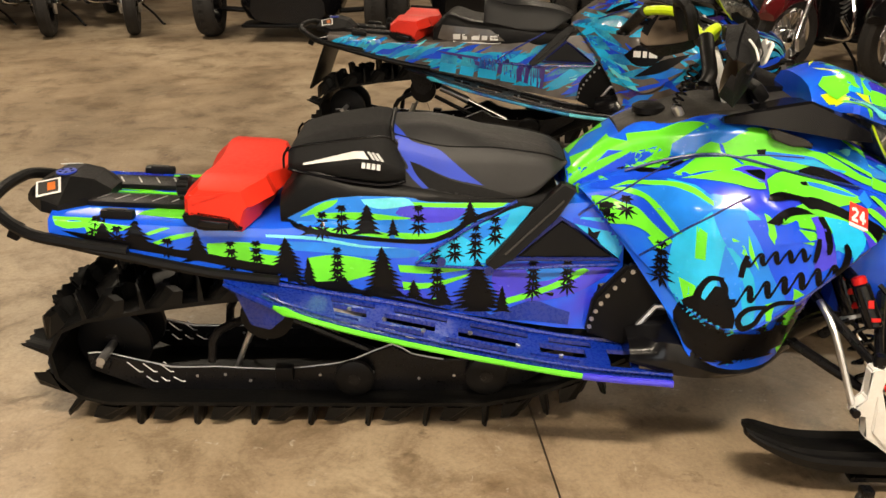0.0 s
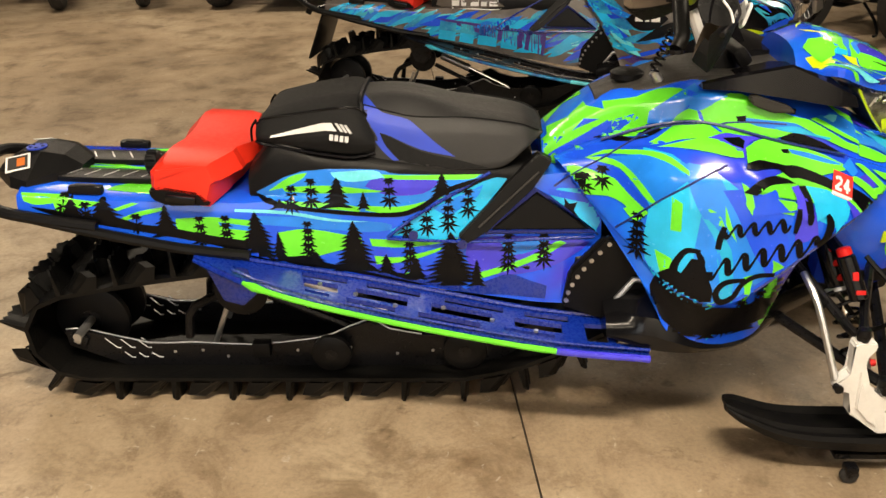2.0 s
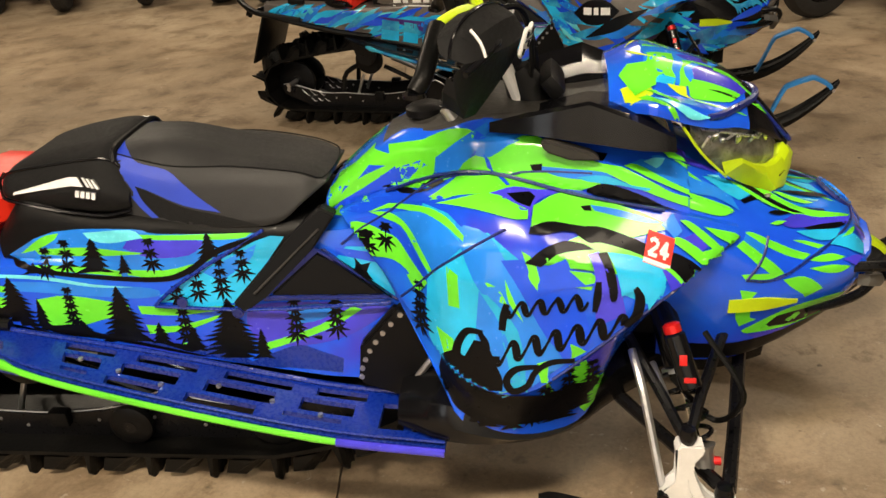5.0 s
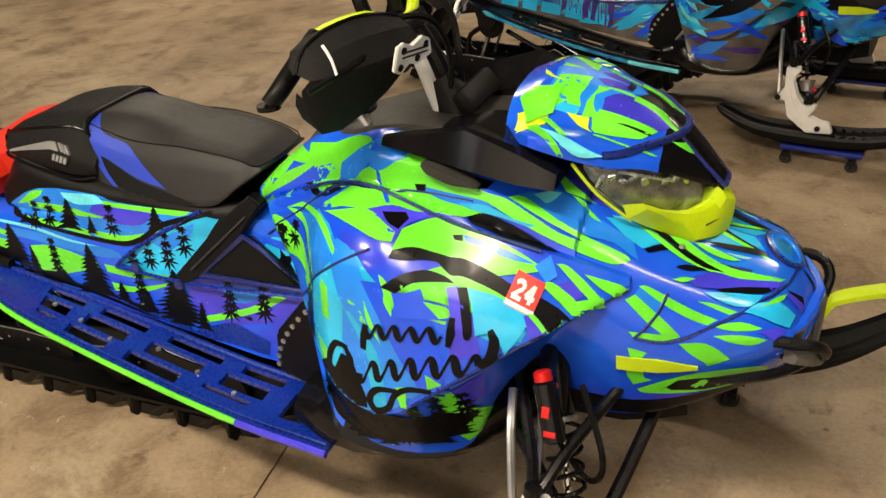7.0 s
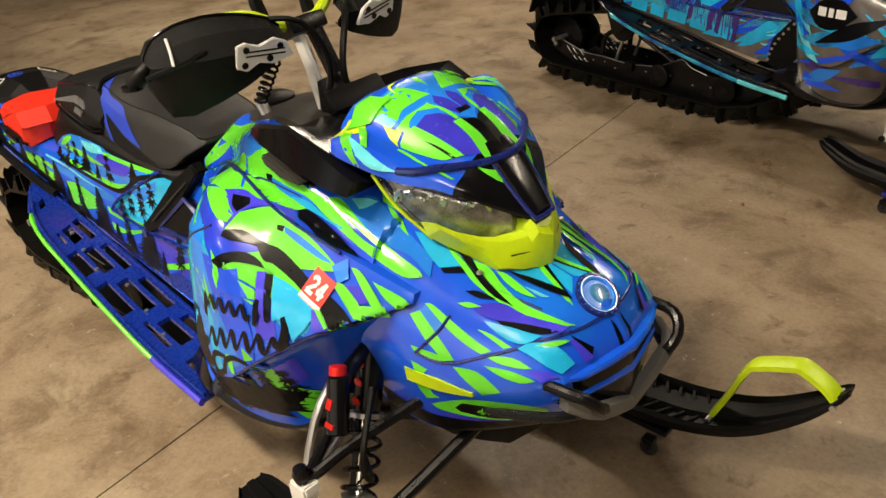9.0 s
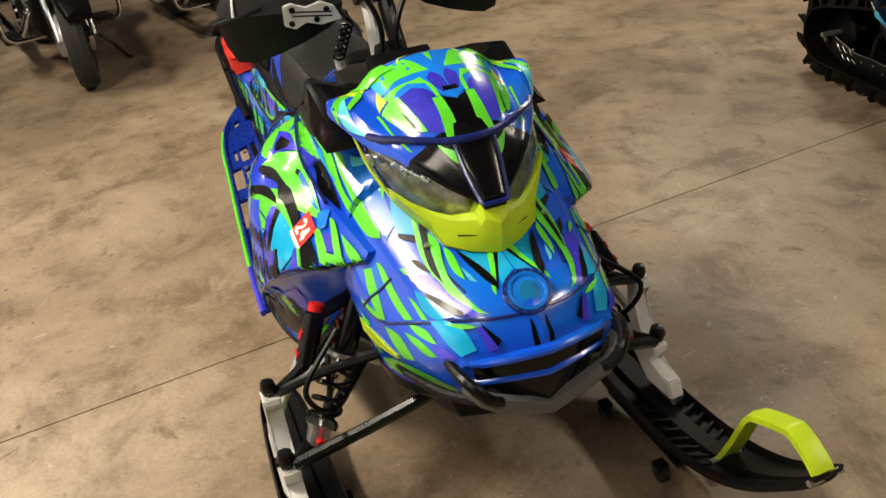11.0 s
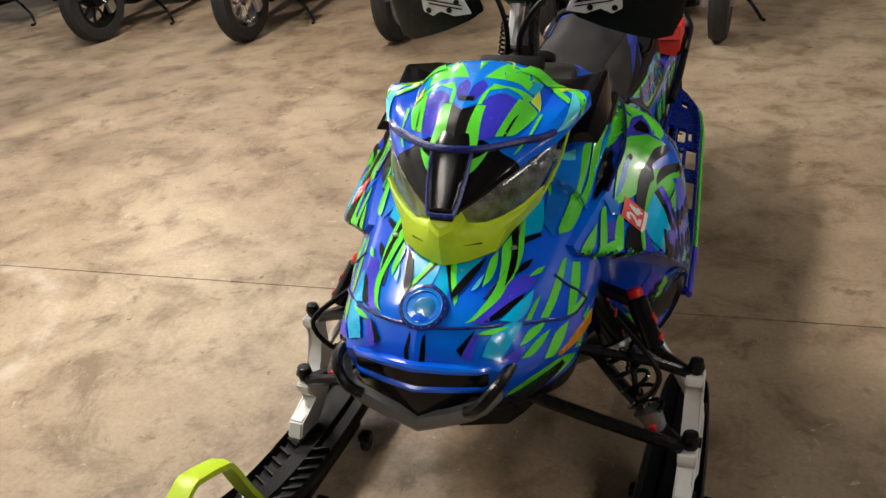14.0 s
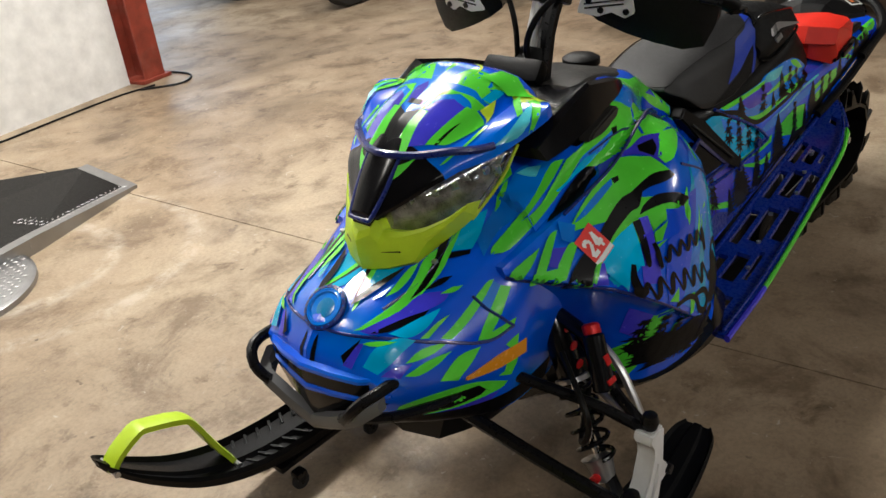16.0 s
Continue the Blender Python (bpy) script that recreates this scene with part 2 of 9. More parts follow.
def cr(p, n):
    """Catmull-Rom through points p, n steps a span."""
    p = [Vector(q) for q in p]
    if n <= 1:
        return p
    e = [p[0] * 2 - p[1]] + p + [p[-1] * 2 - p[-2]]
    out = []
    for i in range(1, len(e) - 2):
        for k in range(n):
            t = k / n
            a, b, c, d = e[i - 1], e[i], e[i + 1], e[i + 2]
            out.append(0.5 * (2 * b + (c - a) * t + (2 * a - 5 * b + 4 * c - d) * t * t + (3 * b - a - 3 * c + d) * t ** 3))
    return out + [p[-1]]


def skin(bm, rings, closed=True, caps=True):
    vs = [[bm.verts.new(q) for q in r] for r in rings]
    n = len(rings[0])
    for a, b in zip(vs, vs[1:]):
        for i in range(n if closed else n - 1):
            j = (i + 1) % n
            bm.faces.new((a[i], a[j], b[j], b[i]))
    if caps and closed:
        bm.faces.new(vs[0][::-1])
        bm.faces.new(vs[-1])
    return bm


def tube(points, r, n=10, sub=1, closed=False, bm=None, flat=1.0):
    """A round bar along points; r is one radius or one for each point."""
    bm = bm or bmesh.new()
    rs = r if isinstance(r, (list, tuple)) else [r] * len(points)
    pts = cr(points, sub)
    rad = cr([(w, 0, 0) for w in rs], sub)
    rings, up = [], Vector((0, 0, 1))
    m = len(pts)
    for i, q in enumerate(pts):
        d = (pts[(i + 1) % m] - pts[i - 1]) if closed or 0 < i < m - 1 else (pts[min(i + 1, m - 1)] - pts[max(i - 1, 0)])
        d.normalize()
        if abs(d.dot(up)) > 0.95:
            up = Vector((0, 1, 0)) if abs(d.y) < 0.9 else Vector((1, 0, 0))
        s = d.cross(up).normalized()
        up = s.cross(d).normalized()
        rings.append([q + (s * math.cos(a) + up * math.sin(a) * flat) * rad[i].x for a in (2 * math.pi * k / n for k in range(n))])
    if closed:
        rings.append(rings[0])
    return skin(bm, rings, True, not closed)


def lathe(profile, centre, axis="y", n=24, bm=None):
    """Turns (radius, offset) pairs round an axis through centre."""
    bm = bm or bmesh.new()
    c = Vector(centre)
    ax = {"x": (Vector((1, 0, 0)), Vector((0, 1, 0)), Vector((0, 0, 1))), "y": (Vector((0, 1, 0)), Vector((1, 0, 0)), Vector((0, 0, 1))), "z": (Vector((0, 0, 1)), Vector((1, 0, 0)), Vector((0, 1, 0)))}[axis] if isinstance(axis, str) else axis
    rings = [[c + ax[0] * o + (ax[1] * math.cos(a) + ax[2] * math.sin(a)) * r for a in (2 * math.pi * k / n for k in range(n))] for r, o in profile]
    return skin(bm, rings, True, profile[0] != profile[-1])


def box(c, size, rot=(0, 0, 0), bevel=0.004, bm=None):
    bm = bm or bmesh.new()
    m = pose(*c, *rot) @ Matrix.Diagonal((*size, 1))
    made = bmesh.ops.create_cube(bm, size=1, matrix=m)
    if bevel:
        es = list({e for v in made["verts"] for e in v.link_edges})
        bmesh.ops.bevel(bm, geom=es, offset=min(bevel, min(size) * 0.4), segments=2, affect="EDGES", profile=0.6)
    return bm


def plate(outline, y0, y1, bevel=0.003, bm=None, taper=1.0):
    """A flat part: an (x, z) outline given thickness from y0 to y1."""
    bm = bm or bmesh.new()
    cx = sum(p[0] for p in outline) / len(outline)
    cz = sum(p[1] for p in outline) / len(outline)
    a = [Vector((x, y0, z)) for x, z in outline]
    b = [Vector((cx + (x - cx) * taper, y1, cz + (z - cz) * taper)) for x, z in outline]
    before = set(bm.edges)
    skin(bm, [a, b])
    if bevel:
        bmesh.ops.bevel(bm, geom=[e for e in bm.edges if e not in before], offset=bevel, segments=2, affect="EDGES")
    return bm


def loft(stations, side=None, sub=4, psub=2, inner=None, crisp=False):
    """A shell through stations (x, [(half width, z), ...]). side None: the whole width; +1 or -1: one side, closed at the half width inner."""
    bm = bmesh.new()
    k = len(stations[0][1])
    lines = [cr([(x, h[i][0], h[i][1]) for x, h in stations], sub) for i in range(k)]
    rings = []
    for j in range(len(lines[0])):
        half = [lines[i][j] for i in range(k)]
        if crisp:
            # folds stay folds: two points close to each corner
            fold = [half[0]]
            for p, q in zip(half, half[1:]):
                fold += [p.lerp(q, f) for f in (0.1, 0.5, 0.9)]
            half = fold + [half[-1]]
            for i in range(4, len(half) - 1, 4):
                half[i] = half[i] * 0.5 + (half[i - 1] + half[i + 1]) * 0.25
        else:
            half = cr(half, psub)
        if side is None:
            ring = half + [Vector((q.x, -q.y, q.z)) for q in reversed(half) if abs(q.y) > 1e-6]
        else:
            ring = [Vector((q.x, side * q.y, q.z)) for q in half]
            ring += [Vector((q.x, side * max(inner, 0.0), q.z)) for q in (half[-1], half[0])]
        rings.append(ring)
    return skin(bm, rings)

# ---- the snowmobiles ----


def true_place(p):
    """From the sled's drawing units to metres on the shop floor: the same on both sides."""
    x, y, z = p
    return Vector((0.012 + 0.9977 * x - 0.0106 * z, 1.035 * y, (1.0043 + 0.011 * x) * z + 0.0028 * x + 0.0341 * math.hypot(y, 0.02) - 0.0078))


def settle(top, done=None):
    """Brings all the parts of a sled, or of what is carried on it, from drawing units to metres."""
    done = set() if done is None else done
    for o in top.children:
        if o.matrix_basis == Matrix.Identity(4):
            if o.type == "MESH" and o.data.name not in done:
                done.add(o.data.name)
                for v in o.data.vertices:
                    v.co = true_place(v.co)
            settle(o, done)
        else:
            o.matrix_basis.translation = true_place(o.matrix_basis.translation)


# the side panel's long lines, from its top seam down to its lower edge: (x, half width, z)
SIDE_LINES = [
    [(0.35, 0.12, 0.70), (0.46, 0.13, 0.745), (0.57, 0.17, 0.79), (0.68, 0.21, 0.808), (0.84, 0.24, 0.772), (1.0, 0.235, 0.733), (1.143, 0.206, 0.684)],
    [(0.365, 0.14, 0.69), (0.475, 0.172, 0.722), (0.585, 0.245, 0.765), (0.718, 0.302, 0.768), (0.848, 0.294, 0.724), (1.0, 0.280, 0.684), (1.144, 0.208, 0.680)],
    [(0.40, 0.168, 0.65), (0.50, 0.22, 0.662), (0.60, 0.32, 0.695), (0.745, 0.357, 0.694), (0.862, 0.348, 0.664), (1.002, 0.324, 0.630), (1.145, 0.211, 0.676)],
    [(0.44, 0.19, 0.60), (0.525, 0.285, 0.53), (0.615, 0.365, 0.455), (0.73, 0.388, 0.43), (0.86, 0.378, 0.515), (1.004, 0.331, 0.611), (1.144, 0.213, 0.668)],
    [(0.442, 0.189, 0.596), (0.527, 0.28, 0.523), (0.617, 0.352, 0.445), (0.73, 0.362, 0.418), (0.86, 0.346, 0.501), (0.998, 0.295, 0.597), (1.14, 0.20, 0.66)],
    [(0.48, 0.228, 0.545), (0.55, 0.305, 0.48), (0.632, 0.357, 0.405), (0.735, 0.35, 0.37), (0.86, 0.32, 0.43), (0.965, 0.26, 0.53), (1.13, 0.195, 0.65)],
    [(0.572, 0.34, 0.42), (0.605, 0.355, 0.345), (0.68, 0.345, 0.298), (0.77, 0.318, 0.285), (0.855, 0.28, 0.305), (0.925, 0.235, 0.44), (1.12, 0.185, 0.64)],
]
COWL = [
    (0.32, [(0.0, 0.735), (0.07, 0.73), (0.1, 0.72), (0.103, 0.7), (0.09, 0.67)]),
    (0.4, [(0.0, 0.8), (0.07, 0.795), (0.098, 0.775), (0.1, 0.73), (0.09, 0.66)]),
    (0.49, [(0.0, 0.855), (0.085, 0.85), (0.112, 0.82), (0.113, 0.765), (0.11, 0.66)]),
    (0.58, [(0.0, 0.872), (0.10, 0.864), (0.14, 0.842), (0.16, 0.795), (0.16, 0.66)]),
    (0.67, [(0.0, 0.888), (0.13, 0.884), (0.175, 0.862), (0.198, 0.805), (0.19, 0.66)]),
    (0.8, [(0.0, 0.875), (0.15, 0.875), (0.198, 0.85), (0.214, 0.78), (0.2, 0.66)]),
    (0.93, [(0.0, 0.84), (0.14, 0.84), (0.205, 0.8), (0.22, 0.745), (0.205, 0.64)]),
    (1.05, [(0.0, 0.8), (0.12, 0.8), (0.195, 0.75), (0.222, 0.7), (0.206, 0.6)]),
]
NOSE = [
    (1.00, [(0.0, 0.81), (0.11, 0.80), (0.195, 0.755), (0.232, 0.70), (0.236, 0.58), (0.225, 0.50), (0.20, 0.38), (0.0, 0.36)]),
    (1.08, [(0.0, 0.785), (0.11, 0.772), (0.188, 0.728), (0.234, 0.66), (0.24, 0.565), (0.228, 0.495), (0.20, 0.372), (0.0, 0.355)]),
    (1.16, [(0.0, 0.745), (0.10, 0.735), (0.178, 0.69), (0.230, 0.62), (0.238, 0.55), (0.225, 0.495), (0.195, 0.378), (0.0, 0.36)]),
    (1.26, [(0.0, 0.697), (0.092, 0.688), (0.16, 0.65), (0.205, 0.59), (0.214, 0.54), (0.20, 0.50), (0.165, 0.41), (0.0, 0.385)]),
    (1.36, [(0.0, 0.660), (0.085, 0.652), (0.14, 0.622), (0.172, 0.582), (0.174, 0.556), (0.16, 0.51), (0.115, 0.452), (0.0, 0.44)]),
    (1.395, [(0.0, 0.607), (0.07, 0.603), (0.11, 0.594), (0.146, 0.578), (0.149, 0.568), (0.132, 0.524), (0.09, 0.484), (0.0, 0.462)]),
    (1.406, [(0.0, 0.576), (0.07, 0.575), (0.11, 0.573), (0.142, 0.571), (0.144, 0.565), (0.122, 0.528), (0.08, 0.492), (0.0, 0.468)]),
]
POD = [
    (0.905, [(0.0, 0.962), (0.05, 0.959), (0.09, 0.948), (0.118, 0.925), (0.125, 0.915), (0.13, 0.905), (0.13, 0.89), (0.0, 0.88)]),
    (0.97, [(0.0, 0.985), (0.055, 0.98), (0.10, 0.963), (0.132, 0.932), (0.165, 0.926), (0.20, 0.926), (0.202, 0.905), (0.0, 0.87)]),
    (1.03, [(0.0, 0.97), (0.055, 0.964), (0.095, 0.944), (0.125, 0.915), (0.163, 0.918), (0.190, 0.905), (0.187, 0.882), (0.0, 0.86)]),
    (1.09, [(0.0, 0.95), (0.05, 0.943), (0.085, 0.926), (0.112, 0.90), (0.143, 0.892), (0.160, 0.878), (0.163, 0.862), (0.0, 0.84)]),
    (1.14, [(0.0, 0.927), (0.045, 0.92), (0.075, 0.904), (0.098, 0.885), (0.117, 0.876), (0.130, 0.866), (0.135, 0.853), (0.0, 0.825)]),
    (1.168, [(0.0, 0.904), (0.042, 0.898), (0.067, 0.885), (0.087, 0.869), (0.102, 0.861), (0.113, 0.853), (0.117, 0.842), (0.0, 0.811)]),
    (1.19, [(0.0, 0.885), (0.04, 0.879), (0.06, 0.867), (0.078, 0.855), (0.09, 0.848), (0.098, 0.842), (0.10, 0.832), (0.0, 0.80)]),
    (1.225, [(0.0, 0.845), (0.028, 0.84), (0.042, 0.832), (0.05, 0.825), (0.058, 0.819), (0.063, 0.814), (0.063, 0.806), (0.0, 0.785)]),
    (1.258, [(0.0, 0.802), (0.012, 0.80), (0.018, 0.797), (0.02, 0.794), (0.022, 0.791), (0.024, 0.788), (0.022, 0.783), (0.0, 0.775)]),
]


def nose_shell():
    """The nose cone: a loft whose front runs out to a shallow V in plan."""
    bm = loft(NOSE, sub=3, crisp=True)
    for v in bm.verts:
        f = min(1.0, max(0.0, (v.co.x - 1.24) / 0.16))
        v.co.x += 0.034 * f ** 3 * max(0.0, 1 - abs(v.co.y) / 0.155)
        v.co.z += 0.012 * f * f * max(0.0, 1 - abs(v.co.y) / 0.155) * (1 if v.co.z > 0.56 else 0)
    return tri(bm)


def v_bar(half, depth):
    """A bar across the nose, from side to side: sections (x, half width, top, bottom) towards the middle."""
    line = [(x, -y, a, b) for x, y, a, b in half] + [(x, y, a, b) for x, y, a, b in reversed(half) if y > 1e-6]
    bm = bmesh.new()
    skin(bm, [[Vector((x - 0.004, y, a)), Vector((x, y, a - (a - b) * 0.3)), Vector((x, y, b + (a - b) * 0.25)), Vector((x - 0.004, y, b)), Vector((x - depth, y * 0.97, b)), Vector((x - depth, y * 0.97, a))] for x, y, a, b in line])
    return bm


def brow_shell():
    """The trim under the lamps: two tapering wings that meet in a keel below the beak."""
    half = [((1.150, 0.146, 0.798), (1.153, 0.147, 0.792), (1.154, 0.142, 0.784)),
            ((1.178, 0.122, 0.778), (1.184, 0.123, 0.768), (1.181, 0.125, 0.764)),
            ((1.205, 0.092, 0.764), (1.216, 0.092, 0.750), (1.212, 0.101, 0.742)),
            ((1.228, 0.062, 0.758), (1.244, 0.060, 0.742), (1.236, 0.087, 0.709)),
            ((1.244, 0.032, 0.764), (1.263, 0.030, 0.744), (1.262, 0.048, 0.699)),
            ((1.256, 0.024, 0.784), (1.272, 0.022, 0.762), (1.272, 0.022, 0.695)),
            ((1.262, 0.0, 0.778), (1.286, 0.0, 0.752), (1.279, 0.0, 0.692))]
    line = [[(x, -y, z) for x, y, z in q] for q in half] + [list(q) for q in reversed(half[:-1])]
    rings = []
    for u, r, l in line:
        u, r, l = Vector(u), Vector(r), Vector(l)
        back = Vector((-0.035, 0, -0.006))
        rings.append([u + back, u, u.lerp(r, 0.5) + Vector((0.002, 0, 0.001)), r, r.lerp(l, 0.5) + Vector((0.002, 0, 0)), l, l + Vector((-0.03, 0, -0.02))])
    return skin(bmesh.new(), rings)


def tri(bm):
    """Cut to triangles, so that what is laid on the shell follows it closely."""
    bmesh.ops.triangulate(bm, faces=[f for f in bm.faces if len(f.verts) == 4])
    return bm


def side_shell(s):
    lines = [cr(l, 4) for l in SIDE_LINES]
    rings = []
    for j in range(len(lines[0])):
        half = [lines[i][j] for i in range(len(lines))]
        rounded = [half[0]]
        for a, b in zip(half, half[1:]):
            rounded += [a.lerp(b, 0.18), a.lerp(b, 0.5), a.lerp(b, 0.82)]
        rounded.append(half[-1])
        ring = [Vector((q.x, s * q.y, q.z)) for q in rounded]
        ring += [Vector((q.x, s * 0.10, q.z)) for q in (rounded[-1], rounded[0])]
        rings.append(ring)
    return skin(bmesh.new(), rings)


def track_path():
    """The belt's loop in (x, z): rear idler, ground run, front climb, drive wheel, top run."""
    pts = []
    for k in range(0, 13):
        a = radians(95 + 175 * k / 12)
        pts.append((-0.945 + 0.13 * math.cos(a), 0.213 + 0.13 * math.sin(a)))
    pts += [(-0.6, 0.083), (-0.2, 0.083), (0.12, 0.085), (0.26, 0.118), (0.42, 0.19), (0.55, 0.265)]
    for k in range(0, 7):
        a = radians(-40 + 140 * k / 6)
        pts.append((0.57 + 0.075 * math.cos(a), 0.335 + 0.075 * math.sin(a)))
    pts += [(0.3, 0.385), (0.0, 0.385), (-0.25, 0.39), (-0.48, 0.418), (-0.72, 0.385)]
    # even steps
    n = len(pts)
    seg = [math.dist(pts[i], pts[(i + 1) % n]) for i in range(n)]
    total, count = sum(seg), 46
    out, i, acc = [], 0, 0.0
    for k in range(count):
        want = total * k / count
        while acc + seg[i] < want:
            acc += seg[i]
            i += 1
        f = (want - acc) / seg[i]
        a, b = pts[i], pts[(i + 1) % n]
        out.append((a[0] + (b[0] - a[0]) * f, a[1] + (b[1] - a[1]) * f))
    return out


def add_track(sled):
    path = track_path()
    n = len(path)
    bm = bmesh.new()
    rings = []
    for i, (x, z) in enumerate(path):
        dx, dz = path[(i + 1) % n][0] - path[i - 1][0], path[(i + 1) % n][1] - path[i - 1][1]
        l = math.hypot(dx, dz)
        nx, nz = dz / l, -dx / l
        rings.append([Vector((x + nx * o, y, z + nz * o)) for y, o in ((-0.185, 0), (-0.185, 0.008), (0.185, 0.008), (0.185, 0), (0.185, -0.004), (-0.185, -0.004))])
    rings.append(rings[0])
    skin(bm, rings, True, False)
    belt = part("track_belt", bm, rubber, sled, "black rubber track belt")
    # a paddle: a thin wall with a notched, curved top edge
    def paddle(width, h, notch):
        b = bmesh.new()
        cols = 9
        front, back = [], []
        for side, store in ((-1, front), (1, back)):
            low, top = [], []
            for k in range(cols):
                u = k / (cols - 1) - 0.5
                bow = 0.012 * (1 - 4 * u * u)
                hh = h * (1 - (0.12 if k % 2 == notch else 0)) * (0.84 if abs(u) > 0.45 else 1)
                low.append(b.verts.new((side * 0.0075 + bow, u * width, 0)))
                top.append(b.verts.new((side * 0.003 + bow - 0.008, u * width, hh)))
            store += [low, top]
        for k in range(cols - 1):
            b.faces.new((front[0][k], front[0][k + 1], front[1][k + 1], front[1][k]))
            b.faces.new((back[0][k + 1], back[0][k], back[1][k], back[1][k + 1]))
            b.faces.new((front[1][k], front[1][k + 1], back[1][k + 1], back[1][k]))
        b.faces.new((front[0][0], front[1][0], back[1][0], back[0][0]))
        b.faces.new((front[0][-1], back[0][-1], back[1][-1], front[1][-1]))
        return b
    wide, edge, clip = None, None, None
    for i, (x, z) in enumerate(path):
        dx, dz = path[(i + 1) % n][0] - path[i - 1][0], path[(i + 1) % n][1] - path[i - 1][1]
        l = math.hypot(dx, dz)
        nrm = Vector((dz / l, 0, -dx / l))
        t = Vector((dx / l, 0, dz / l))
        m = Matrix((( t.x, 0, nrm.x, x + nrm.x * 0.008), (0, 1, 0, 0), (t.z, 0, nrm.z, z + nrm.z * 0.008), (0, 0, 0, 1)))
        if i % 2:
            for y in (-0.055, 0.055):
                mm = m @ Matrix.Translation((0, y, 0))
                if wide is None:
                    wide = part("lug", paddle(0.125, 0.076, 1), rubber, belt, smooth=0)
                    wide.matrix_basis = mm
                else:
                    again(wide, mm)
            if edge is not None:
                for y in (-0.14, 0.14):
                    again(edge, m @ Matrix.Translation((0, y, 0)) @ Matrix.Diagonal((4.0, 1, 0.72, 1)))
        else:
            for y in (-0.135, 0.135):
                mm = m @ Matrix.Translation((0, y, 0))
                if edge is None:
                    edge = part("edge_lug", paddle(0.10, 0.076, 0), rubber, belt, smooth=0)
                    edge.matrix_basis = mm
                else:
                    again(edge, mm)
            for y in (0.0, 0.09):
                if clip is not None:
                    again(clip, m @ Matrix.Translation((0, y, 0.002)))
            mm = m @ Matrix.Translation((0, -0.09, 0.002))
            if clip is None:
                clip = part("guide_clip", box((0, 0, 0), (0.022, 0.03, 0.006), bevel=0.002), alloy, belt, "bright steel guide clip")
                clip.matrix_basis = mm
            else:
                again(clip, mm)


def wheel_part(name, x, y, z, r, w, mat, parent, rim=None):
    bm = lathe([(r * 0.25, -w / 2), (r * 0.85, -w / 2), (r, -w * 0.3), (r, w * 0.3), (r * 0.85, w / 2), (r * 0.25, w / 2), (r * 0.25, -w / 2)], (0, 0, 0), "y", 24)
    ob = part(name, bm, mat, parent)
    ob.location = (x, y, z)
    hub = part("hub", lathe([(r * 0.3, -w * 0.55), (r * 0.3, w * 0.55)], (0, 0, 0), "y", 16), rim or black_metal, ob)
    return ob


